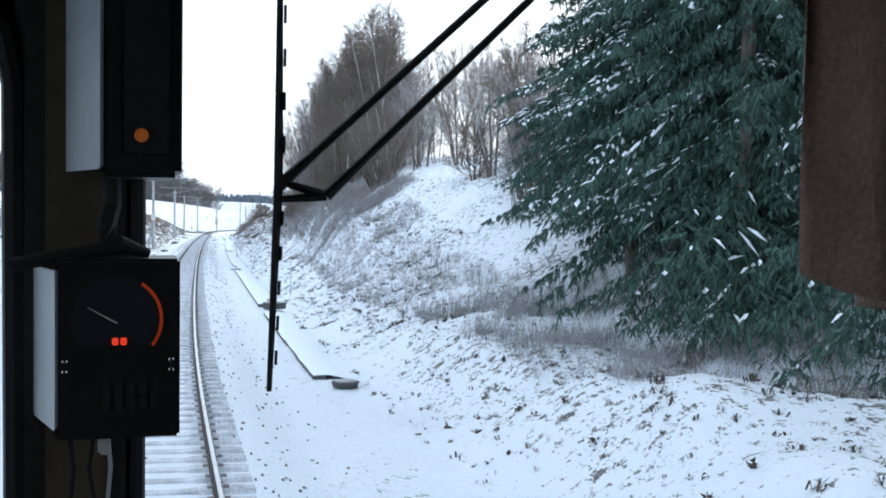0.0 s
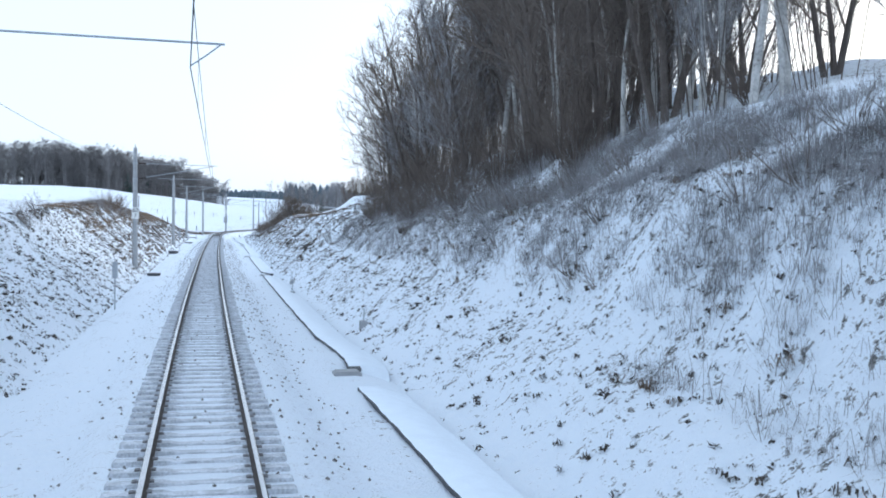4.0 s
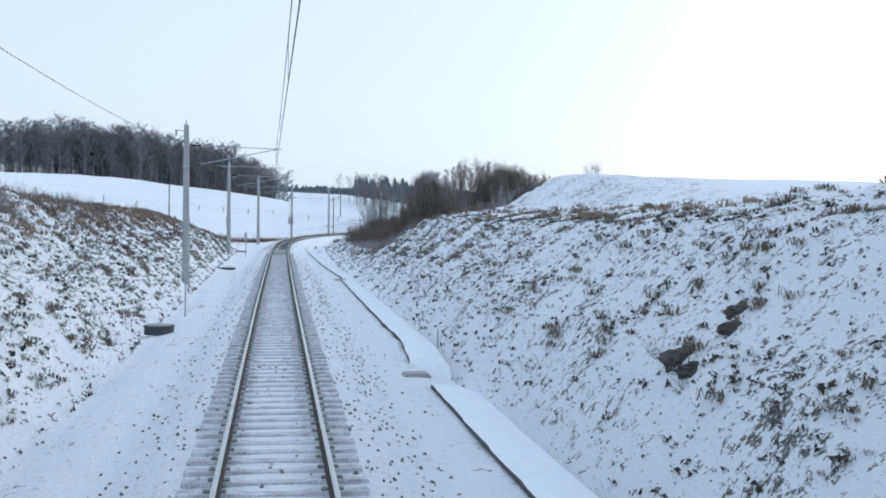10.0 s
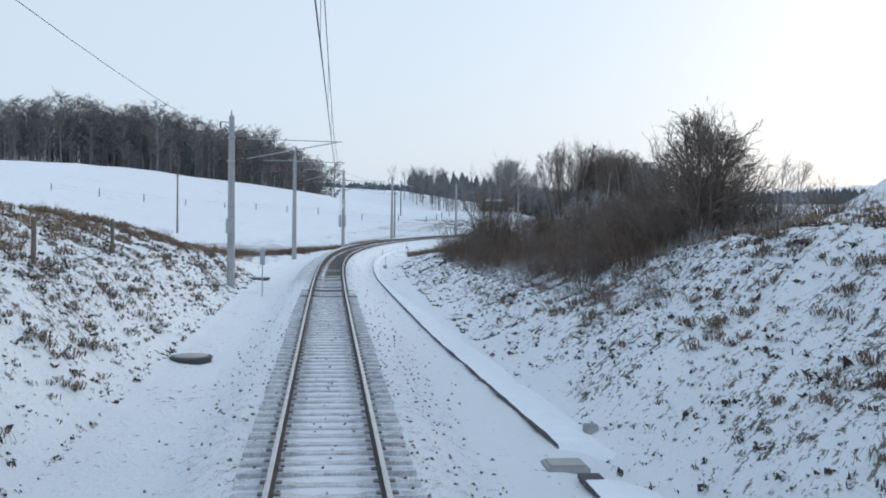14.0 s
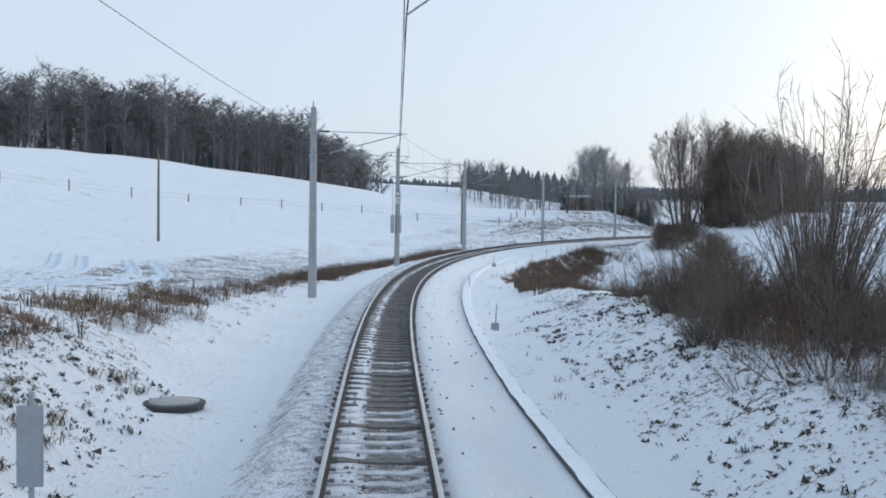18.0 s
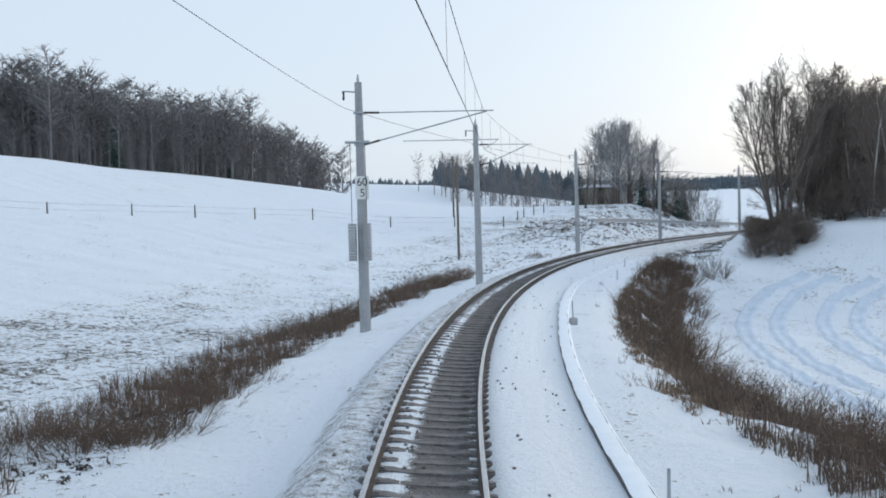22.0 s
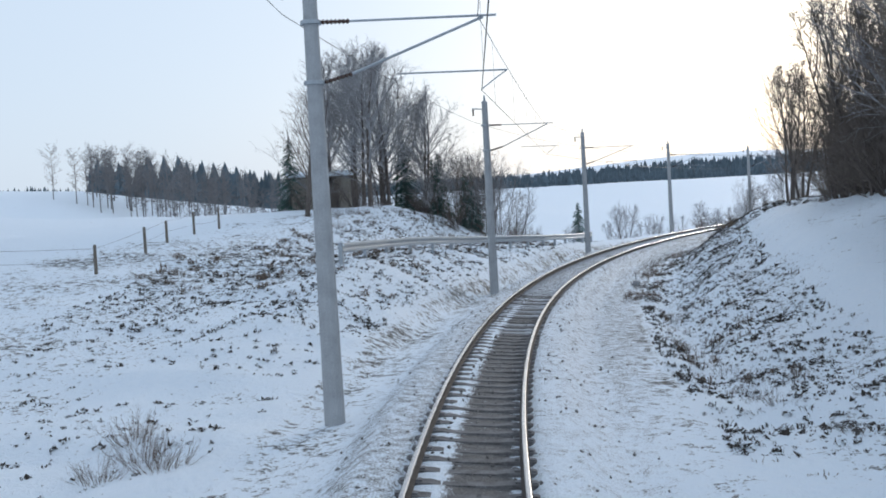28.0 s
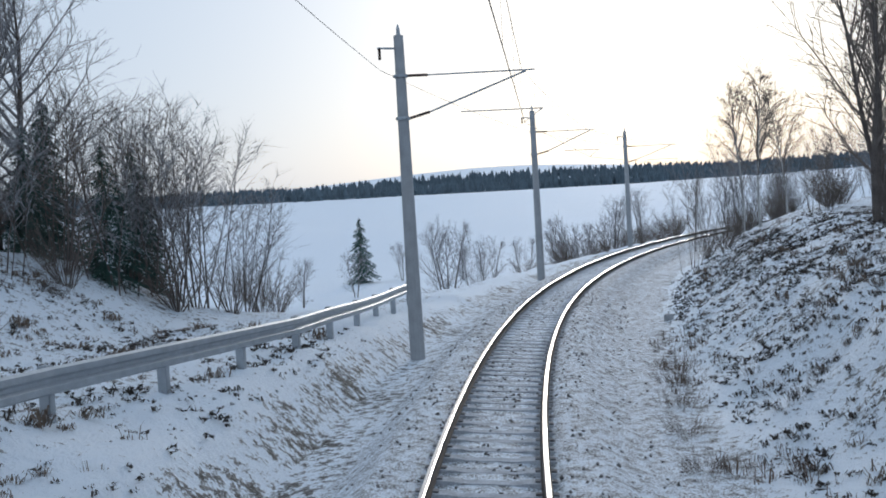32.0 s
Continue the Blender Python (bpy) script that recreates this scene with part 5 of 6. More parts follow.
for s, lat, sc in ((86, 13, 0.85), (88.5, 13.6, 0.9), (91, 12.6, 0.8), (94, 13.4, 0.9), (80, 15, 0.9)):
    put(among(birch), s, lat, sc, lean=rg.uniform(-0.08, 0.08))
for i in range(130):
    s = rg.uniform(56, 130)
    put(among(low), s, rg.triangular(7.6, 13.5, 11.5), rg.uniform(0.45, 1.15))
for i in range(26):
    put(among(low), rg.uniform(12, 34), rg.uniform(9.2, 12.2), rg.uniform(0.5, 0.95))
for s, lat, sc in ((62, -9, 0.7), (66, -10.5, 0.8), (71, -9.6, 0.7), (76, -11, 0.9), (82, -10, 0.6), (88, -11, 0.6), (112, -9, 0.5), (118, -9.4, 0.5)):
    put(among(shrubs), s, lat, sc)
# single shrubs on the open slopes
for i in range(32):
    put(among(low), rg.uniform(128, 215), rg.uniform(5.5, 9.5), rg.uniform(0.25, 0.55))
for i in range(36):
    put(among(low), rg.uniform(345, 430), rg.uniform(4.8, 8.0), rg.uniform(0.3, 0.6))
# thicket at the end of the cutting
put(shrubs[1], 211.5, 11.4, 0.85), put(shrubs[2], 213, 10.2, 0.75), put(shrubs[2], 211, 9.8, 0.6), put(shrubs[0], 212, 12.2, 0.8)
for s, lat, sc in ((210.5, 10.2, 0.5), (213, 10.8, 0.8), (214.5, 11.4, 0.85), (216, 10.4, 0.7)):
    put(among(shrubs), s, lat, sc, wide=1.1)
for i in range(52):
    s = rg.uniform(209, 254)
    put(among(shrubs), s, rg.uniform(8.0, 15) - (s - 207) * 0.02, rg.uniform(0.4, 0.75))
put(fans[0], 245.5, 9.9, 1.02, wide=0.9), put(fans[0], 247.5, 11.2, 0.7)
for s, lat, sc in ((259, 11.3, 0.62), (261, 12.4, 0.6), (256, 10.6, 0.55), (210.8, 10.9, 0.92), (212.4, 11.8, 0.85), (216, 10.6, 0.62), (222, 11.4, 0.6), (229, 11.8, 0.62), (236, 11.4, 0.6), (242, 11.8, 0.6), (249, 11.4, 0.55), (226, 14.5, 0.7), (234, 15, 0.75), (241, 15, 0.8), (250, 15.5, 0.6), (218, 14, 0.7)):
    put(among(hawthorn), s, lat, sc)
for i in range(70):
    s = rg.uniform(210, 258)
    put(among(brush), s, rg.uniform(8.4, 15.5), rg.uniform(0.55, 1.0), wide=1.3)
for i in range(14):
    put(among(frosty), rg.uniform(222, 262), rg.uniform(15, 24), rg.uniform(0.5, 0.75))
for i in range(20):
    put(among(brush), rg.uniform(240, 259), rg.uniform(8.2, 12.5), rg.uniform(0.6, 1.15))
for s, lat, sc in ((242, 9.0, 0.75), (246, 9.8, 0.8), (248, 8.8, 0.7), (253, 9.6, 0.75), (257, 11.2, 0.7)):
    put(among(shrubs), s, lat, sc)
for i in range(35):
    put(among(low), rg.uniform(203, 258), rg.uniform(6.2, 9.5), rg.uniform(0.5, 0.95))
for s, lat, sc in ((225, 20, 0.6), (232, 24, 0.6), (240, 26, 0.7), (248, 24, 0.6), (218, 26, 0.6)):
    put(among(frosty), s, lat, sc)
# the brush strip at the foot of the bank on the inner side of the curve
for i in range(105):
    s = 270 + (i + rg.random()) * 0.69
    mid = float(np.interp(s, [268, 278, 290, 310, 328, 342], [13.0, 8.0, 6.8, 6.5, 6.6, 6.2]))
    put(among(brush), s, mid + rg.gauss(0.4, 0.8), rg.uniform(0.5, 0.9), wide=1.35)
for i in range(36):
    lat = rg.uniform(9.0, 28)
    put(among(brush), 274 - (lat - 9) * 0.35 + rg.gauss(0, 1.0), lat, rg.uniform(0.4, 0.7), wide=1.5)
for i in range(10):
    put(among(brush), rg.uniform(331, 342), rg.uniform(5.2, 7.5), rg.uniform(0.6, 1.0))
put(shrubs[0], 341, 9.0, 0.65), put(shrubs[1], 342.5, 9.8, 0.5)
for s, lat, sc in ((388, 3.1, 0.2), (391, 3.2, 0.24), (393.5, 3.1, 0.26), (396, 3.2, 0.3), (398.5, 3.3, 0.32), (401, 3.6, 0.36), (403, 3.7, 0.36)):
    put(among(brush), s, lat, sc, wide=1.3)
# brush along the outer side of the line
for i in range(24):
    put(among(brush), rg.uniform(244, 284), -rg.uniform(6.0, 8.4), rg.uniform(0.3, 0.55))
for i in range(84):
    s = 282 + 56 * rg.random() ** 1.3
    put(among(brush), s, -rg.uniform(5.4, 8.4) - max(0, s - 320) * 0.05, rg.uniform(0.35, 0.6), wide=1.5)
for i in range(10):
    put(among(low), rg.uniform(300, 338), -rg.uniform(7, 8.6), rg.uniform(0.6, 1.0))
for i in range(12):
    put(among(brush), rg.uniform(150, 240), -rg.uniform(8.5, 11), rg.uniform(0.3, 0.5))
for s, lat, sc in ((157, -9.4, 1.0), (160, -9.6, 1.2), (163, -9.5, 1.15), (166, -9.8, 0.9), (332, -8, 0.5), (348.5, -5.3, 0.42), (349.2, -5.9, 0.45), (350, -6.4, 0.4), (348, -6.2, 0.35)):
    put(brush[0], s, lat, sc)
# trees on the rise inside the curve
for s, lat, sc in ((356, 12.7, 1.22), (358.5, 13.6, 1.3), (360.5, 12.4, 1.25), (361, 15, 1.3)):
    put(among(tall), s, lat, sc)
for s, lat, sc in ((364, 15, 0.9), (367, 14, 0.85), (370, 15.5, 0.9), (373, 14.6, 0.8), (362, 18, 0.95), (368, 18, 0.9), (374, 17.5, 0.85), (379, 15.6, 0.75), (366, 21, 0.95), (372, 21, 0.95), (360, 20, 1.0), (364, 24, 0.9), (376, 14.5, 0.85), (382, 16.5, 0.8), (386, 15.5, 0.75), (378, 20, 0.9), (369, 16.5, 0.9), (384, 20, 0.85)):
    put(among(birch + tall), s, lat, sc)
for i in range(90):
    put(among(shrubs + saplings[:1] + hawthorn), rg.uniform(357, 386), rg.uniform(12.2, 24), rg.uniform(0.6, 1.05))
for i in range(24):
    put(among(spreading + tall), rg.uniform(358, 384), rg.uniform(12.8, 25), rg.uniform(0.8, 1.2))
for i in range(12):
    put(among(birch + frosty), rg.uniform(384, 404), rg.uniform(12.6, 22), rg.uniform(0.55, 0.8))
for i in range(26):
    put(hawthorn[i % 2], rg.uniform(347.5, 357), rg.uniform(10.6, 15.5), rg.uniform(0.28, 0.46), wide=1.5)
for s, lat, sc in ((412, 10.4, 1.0), (413, 11.2, 0.95), (420, 14, 0.9), (427, 13, 0.8), (405, 16, 0.9), (398, 15, 0.85), (434, 8, 0.75), (438, 7, 0.75), (446, 9, 0.7), (430, 17, 0.8)):
    put((tall if lat > 9 else birch)[rg.randrange(2)], s, lat, sc)
for i in range(40):
    put(among(saplings + shrubs), rg.uniform(428, 472), rg.uniform(4.5, 15), rg.uniform(0.5, 0.85))
for i in range(12):
    put(among(frosty), rg.uniform(446, 480), -rg.uniform(4.2, 13), rg.uniform(0.45, 0.75))
for i in range(22):
    put(among(shrubs), rg.uniform(446, 478), -rg.uniform(3.8, 12), rg.uniform(0.6, 1.0))
# trees beyond the road on the outer side
for s, lat, sc in ((397, -15.6, 1.2), (400, -18, 1.25), (404, -18, 1.3), (409, -16.5, 1.15), (401, -20.5, 1.25), (398.5, -16.8, 1.1), (402, -16.4, 1.15), (406.5, -15.6, 1.0), (405, -21, 1.2)):
    put(among(round_trees), s, lat, sc)
for s, lat, sc in ((397, -19.5, 1.2), (407, -19.5, 1.2), (413, -16, 0.95), (410, -20, 1.1)):
    put(among(tall + frosty), s, lat, sc)
for s, lat, sc in ((408, -12.4, 0.95), (410, -11.8, 1.05), (412.5, -12.0, 1.0), (415, -11.6, 0.8), (406, -13.4, 0.85), (403, -13.4, 0.7), (411, -13.5, 0.95)):
    put(among(saplings), s, lat, sc, wide=1.5)
for s, lat, sc in ((409, -11.3, 0.85), (413, -11.2, 0.8), (417, -11.8, 0.8), (420, -12.5, 0.7), (405, -12.6, 0.8)):
    put(among(shrubs), s, lat, sc)
for i in range(16):
    put(among(low), rg.uniform(386, 404), -rg.uniform(11, 16), rg.uniform(0.5, 0.9))
for s, lat, sc in ((440, -11, 0.7), (443, -12.5, 0.75), (447, -11, 0.6), (452, -14, 0.7)):
    put(among(frosty), s, lat, sc)
for x, y, sc in ((118, 470, 0.8), (128, 474, 0.8), (150, 480, 0.7), (147, 490, 0.8), (165, 470, 0.8)):
    put_xy(among(frosty), x, y, sc)
put(open_tree, 391, -17.2, 1.0)
for i in range(26):
    put(among(shrubs), rg.uniform(396, 420), -rg.uniform(14, 24), rg.uniform(0.6, 1.0))
for t in [open_tree] + spreading + hawthorn + tall + round_trees + frosty + birch + saplings + fans + shrubs + low + brush:
    drop(t)


def spruce(seed, height, radius, low=0.03):
    """Trunk, drooping needle boughs and the snow lying on some of them."""
    r = random.Random(seed)
    tv, tf, nv, nf, sv, sf = [], [], [], [], [], []
    tube([(0, 0, -0.4), (0, 0, height * 0.5), (0, 0, height)], [0.2, 0.12, 0.02], 8, tv, tf)
    n = int(height * 17)
    for i in range(n):
        u = (i + r.random()) / n
        z = height * (low + (0.98 - low) * u)
        ln = radius * (1 - u) ** 0.7 * r.choice((0.55, 0.8, 0.95, 1.0, 1.12)) * r.uniform(0.85, 1.1) + 0.2
        a = r.uniform(0, 6.283)
        d = Vector((math.cos(a), math.sin(a), 0))
        side = Vector((-math.sin(a), math.cos(a), 0))
        sag = r.uniform(0.3, 0.6)
        white = 1.0 if r.random() < 0.16 else 0.06
        steps = max(4, int(ln * 6.5))
        for k in range(steps):
            w = (k + r.random()) / steps
            p = d * (ln * w) + Vector((0, 0, z - ln * sag * w ** 1.3 + 0.12 * ln * max(0, w - 0.75)))
            reach = 0.5 * ln * (0.25 + 0.75 * math.sin(3.0 * min(1, w + 0.1))) * 0.55
            for sgn in (-1, 1, 0):
                wl = reach * r.uniform(0.25, 1.0) * (1 if sgn else 0.4)
                tip = p + side * (sgn * wl) + d * (wl * r.uniform(0.3, 1.0)) + Vector((0, 0, -wl * r.uniform(0.1, 0.9) - 0.05))
                for c in range(8):
                    q = p.lerp(tip, r.uniform(0.1, 1.0))
                    g = Vector((r.uniform(-.11, .11), r.uniform(-.11, .11), -r.uniform(0.02, 0.17))) + (tip - p) * 0.12
                    e = g.cross(Vector((r.uniform(-1, 1), r.uniform(-1, 1), 0.4))).normalized() * r.uniform(0.014, 0.032)
                    b = len(nv)
                    nv += [q - e, q + e, q + g]
                    nf.append((b, b + 1, b + 2))
                if r.random() < white * 0.75 and w > 0.25:
                    b = len(sv)
                    q = p.lerp(tip, r.uniform(0.3, 0.8))
                    dn = (tip - p) * 0.3
                    cr = dn.cross(Vector((0, 0, 1)))
                    cr = (cr.normalized() if cr.length > 1e-6 else side) * r.uniform(0.03, 0.07)
                    up = Vector((0, 0, 0.05))
                    sv += [q - cr + up * 0.5, q + dn * 0.4 - cr * 0.6 + up * 0.3, q + dn + up * 0.2, q + dn * 0.4 + cr + up * 0.4, q - dn * 0.6 + up * 0.5, q + dn * 0.2 + up * 1.3]
                    sf += [(b + 4, b, b + 5), (b, b + 1, b + 5), (b + 1, b + 2, b + 5), (b + 2, b + 3, b + 5), (b + 3, b + 4, b + 5)]
    return (tv, tf), (nv, nf), (sv, sf)


spruces = [plant("spruce_tree", spruce(7 + i, 13.0, 3.4), (M_BARK, M_NEEDLE, M_SNOW), ("trunk", "needles", "snow"), "dark green spruce with snow on its branches", "tree", "spruces") for i in range(2)]
lifted = plant("spruce_tree", spruce(17, 15.0, 4.2, 0.2), (M_BARK, M_NEEDLE, M_SNOW), ("trunk", "needles", "snow"), "tall dark green spruce with snow on drooping boughs", "tree", "spruces")
put(lifted, 26.5, 12.5, 1.0), put(lifted, 30.5, 14.6, 1.1), put(lifted, 22.5, 13.2, 1.1)
drop(lifted)
for s, lat, sc in ((20, 12.2, 0.95), (24.5, 12.9, 1.0), (28, 15.4, 1.0), (33, 16.6, 0.9), (16, 13.5, 1.0), (26, 17, 1.0), (21, 17, 1.0), (34.5, 18.5, 1.0), (11, 14, 1.0)):
    put(spruces[rg.randrange(2)], s, lat, sc * 1.5, wide=0.75)
put_xy(spruces[0], 141.7, 492.8, 0.75)
for x, y, sc in ((-1, 424, 0.6), (7, 441, 0.65), (-7, 411, 0.55), (13, 455, 0.6)):
    put_xy(spruces[1], x, y, sc)
for s, lat, sc in ((408, -13, 0.34), (411, -13.6, 0.38), (406.5, -14.6, 0.3), (398, -22, 0.4), (409, -15.5, 0.42), (413, -14.5, 0.36), (406, -17, 0.45), (411, -17, 0.45)):
    put(spruces[1], s, lat, sc)
for t in spruces:
    drop(t)


# ---- grass and weeds on the banks ----
def tufts(name, label, mat, spots, blades, hgt, seed, splay=1.0, stout=1.0):
    """Bent blades in clumps; spots are (x, y, z, size)."""
    r = np.random.RandomState(seed)
    n = len(spots)
    spots = np.asarray(spots)
    P = np.repeat(spots[:, :3], blades, 0)
    size = np.repeat(spots[:, 3], blades)
    a = r.uniform(0, 6.283, n * blades)
    base = r.normal(0, 0.09, (n * blades, 2)) * size[:, None]
    out = r.uniform(0.35, 1.5, n * blades) * size * hgt * splay
    h = hgt * size * r.uniform(0.25, 1.0, n * blades) ** 1.4
    w = stout * (0.003 + 0.008 * size) * r.uniform(0.5, 1.4, n * blades)
    ca, sa = np.cos(a), np.sin(a)
    b = np.stack([P[:, 0] + base[:, 0], P[:, 1] + base[:, 1], P[:, 2] - 0.03], -1)
    sidev = np.stack([-sa * w, ca * w, 0 * a], -1)
    mid = b + np.stack([ca * out * 0.35, sa * out * 0.35, h * 0.75], -1)
    tip = b + np.stack([ca * out, sa * out, h * r.uniform(1.0 - 1.1 * splay, 1.25 - 0.35 * splay, n * blades)], -1)
    V = np.stack([b - sidev, b + sidev, mid + sidev * 0.6, mid - sidev * 0.6, tip], 1).reshape(-1, 3)
    k = np.arange(n * blades) * 5
    F = np.concatenate([np.stack([k, k + 1, k + 2], -1), np.stack([k, k + 2, k + 3], -1), np.stack([k + 3, k + 2, k + 4], -1)])
    return tagged(new(name, mesh_of(name, V.tolist(), F.tolist(), mat)), label, "grass", kind="stuff")


def bank_spots(n, ranges, size, seed, thresh=-0.2):
    """Random places on stretches (s0, s1, lat0, lat1, weight), thinned by soft patches."""
    r = np.random.RandomState(seed)
    wts = np.array([(q[1] - q[0]) * abs(q[3] - q[2]) * q[4] for q in ranges])
    pick = r.choice(len(ranges), n, p=wts / wts.sum())
    R = np.array([q[:4] for q in ranges])[pick]
    s = R[:, 0] + (R[:, 1] - R[:, 0]) * r.rand(n)
    lat = R[:, 2] + (R[:, 3] - R[:, 2]) * r.rand(n)
    P = on_line(s, lat)
    keep = wave_noise(P[:, 0] * 0.9, P[:, 1] * 0.9, seed) + r.normal(0, 0.25, n) > thresh
    s, lat, P = s[keep], lat[keep], P[keep]
    z = ground_height(P[:, 0], P[:, 1], s, lat)
    return np.stack([P[:, 0], P[:, 1], z, size[0] + (size[1] - size[0]) * r.rand(len(s)) ** 2], -1)


def tussocks(name, label, mat, spots, blades, seed, stout=1.0):
    """Low matted clumps whose blades hang down the slope; spots are (x, y, z, size)."""
    r = np.random.RandomState(seed)
    spots = np.asarray(spots)
    n = len(spots)
    s, lat = nearest_on_line(spots[:, 0], spots[:, 1])
    th = heading(s)
    gap = 0.4
    uphill = np.stack([np.cos(th), -np.sin(th)], -1) * np.sign(side_height(s, lat + gap) - side_height(s, lat - gap))[:, None]
    down = np.repeat(-uphill, blades, 0)
    P, size = np.repeat(spots[:, :3], blades, 0), np.repeat(spots[:, 3], blades)
    a = r.uniform(0, 6.283, n * blades)
    way = np.stack([np.cos(a), np.sin(a)], -1) * 0.8 + down * r.uniform(0.0, 0.6, (n * blades, 1))
    way /= np.linalg.norm(way, axis=1)[:, None] + 1e-6
    base = r.normal(0, 0.3, (n * blades, 2)) * size[:, None]
    h, out = size * r.uniform(0.2, 0.62, n * blades), size * r.uniform(0.25, 0.85, n * blades)
    w = stout * size * r.uniform(0.02, 0.065, n * blades)
    b = np.stack([P[:, 0] + base[:, 0], P[:, 1] + base[:, 1], P[:, 2] - 0.02], -1)
    side = np.stack([-way[:, 1] * w, way[:, 0] * w, 0 * w], -1)
    mid = b + np.stack([way[:, 0] * out * 0.5, way[:, 1] * out * 0.5, h], -1)
    tip = b + np.stack([way[:, 0] * out, way[:, 1] * out, h * r.uniform(-0.3, 0.5, n * blades)], -1)
    V = np.stack([b - side, b + side, mid + side * 0.8, mid - side * 0.8, tip], 1).reshape(-1, 3)
    k = np.arange(n * blades) * 5
    F = np.concatenate([np.stack([k, k + 1, k + 2], -1), np.stack([k, k + 2, k + 3], -1), np.stack([k + 3, k + 2, k + 4], -1)])
    return tagged(new(name, mesh_of(name, V.tolist(), F.tolist(), mat)), label, "grass", kind="stuff")


def clods(name, label, mat, spots, seed, bits=11):
    """Small matted clumps of dead leaves, each a heap of crossed scraps; spots are (x, y, z, size)."""
    r = np.random.RandomState(seed)
    spots = np.asarray(spots)
    n = len(spots)
    size = spots[:, None, 3:4]
    heart = spots[:, None, :3] + r.normal(0, 0.42, (n, bits, 3)) * np.array([1, 1, 0.32]) * size + np.array([0, 0, 0.22]) * size
    V = (heart[:, :, None, :] + r.normal(0, 0.36, (n, bits, 3, 3)) * size[:, :, None]).reshape(-1, 3)
    F = np.arange(n * bits * 3).reshape(-1, 3)
    return tagged(new(name, mesh_of(name, V.tolist(), F.tolist(), mat)), label, "weeds", kind="stuff")


clods("weed_clods", "small dark clumps of dead leaves in the snow", M_LEAFLITTER,
      bank_spots(54000, [(40, 132, 4.8, 7, 0.5), (40, 132, 7, 12, 1.0), (130, 222, 4.8, 12, 1.15), (215, 262, 4.8, 9, 1.0), (60, 245, -10.5, -4.4, 1.5), (348, 425, 4.0, 8.6, 1.8), (384, 425, 8, 13, 1.5), (360, 405, -14, -4.2, 1.3), (280, 312, -8, -5.5, 1.2), (0, 40, 4.6, 10, 0.3), (330, 365, -14, -4.5, 0.5)], (0.025, 0.12), 19, -0.25), 52)
tussocks("dark_weeds", "small dark withered weed clumps showing through the snow", M_LEAFLITTER,
         bank_spots(30000, [(30, 130, 4.8, 12, 0.9), (130, 220, 4.8, 11, 1.2), (215, 262, 4.8, 9, 1.0), (60, 245, -10.5, -4.4, 1.5), (348, 430, 4.0, 8.6, 2.4), (384, 430, 4.0, 13, 1.6), (360, 405, -14, -4.2, 1.5), (280, 312, -8, -5.5, 1.2), (0, 40, 4.6, 10, 0.9), (40, 60, 5, 14, 0.5)], (0.06, 0.22), 9, -0.1), 8, 22, 1.5)
tussocks("grass_tussocks", "matted brown grass tussocks hanging over the snowy slope", M_GRASS,
         bank_spots(9500, [(128, 225, 6.5, 14, 1.0), (130, 245, -10.5, -5.0, 2.4), (45, 125, 7.0, 11, 0.3), (365, 405, -15, -5, 0.7), (388, 425, 5, 12, 0.5), (195, 212, 7, 13, 1.2)], (0.12, 0.42), 4, 0.05), 26, 21, 0.75)
tussocks("bank_edge_grass", "thick dry brown grass along the upper edge of the bank", M_STRAW,
         bank_spots(7000, [(130, 232, -11.5, -8.0, 1.6), (228, 262, -9.0, -6.6, 1.3), (160, 206, 10.4, 13.2, 0.45), (284, 335, 4.8, 6.2, 1.2), (320, 340, -9, -6, 0.4)], (0.14, 0.5), 6, -0.1), 15, 26, 0.65)
tufts("dry_grass", "thin dry straw-coloured stalks sticking out of the snow", M_GRASS,
      bank_spots(6500, [(125, 225, 5.5, 14, 1.0), (130, 240, -12, -5.0, 1.2), (40, 125, 5.5, 10, 0.5), (245, 330, -8, -5, 1.6), (350, 425, 4.4, 9, 0.7), (365, 405, -14, -4.5, 0.6), (240, 350, 3.8, 6, 0.6)], (0.25, 0.9), 4, 0.12), 9, 0.34, 21, 0.6)
tufts("field_stubble", "sparse dark stubble in the snowy fields", M_GRASS,
      bank_spots(9000, [(250, 380, -40, -9, 1.0), (262, 345, 14, 44, 0.6)], (0.12, 0.3), 14, 0.1), 5, 0.2, 23)
tufts("bank_brush", "dry brown brush and thin saplings along the top of the bank", M_FROST_TWIG,
      bank_spots(29000, [(15, 30, 7.2, 12, 1.7), (30, 52, 7.0, 11, 0.8), (50, 72, 7.2, 12, 1.1), (58, 124, 8.2, 13.2, 1.5), (58, 92, 8.5, 13, 1.6), (138, 190, -11.5, -8.6, 0.5), (150, 170, -11.5, -8.6, 1.2), (205, 250, 7.4, 11.5, 0.7)], (0.4, 1.2), 31, -0.25), 9, 0.75, 24, 0.75, 0.5)
tufts("dry_thicket", "dense red-brown dry stalks filling the brush strips", M_BRUSH,
      bank_spots(17000, [(210, 262, 8.6, 15, 0.8), (239, 261, 8.2, 13, 0.9), (270, 300, 5.6, 9.0, 1.2), (298, 343, 5.0, 8.0, 1.5), (262, 274, 10, 26, 0.3), (284, 330, -8.6, -5.2, 0.9), (244, 284, -8.4, -6.4, 0.25)], (0.5, 1.2), 37, -0.3), 9, 0.75, 25, 0.45, 1.0)
tufts("ditch_weeds", "brown weeds along the ditch at the foot of the bank", M_BRUSH,
      bank_spots(1500, [(372, 408, 3.3, 4.6, 1.0), (352, 372, 4.6, 6.8, 0.6)], (0.3, 0.9), 41, 0.1), 9, 0.5, 27, 0.6)
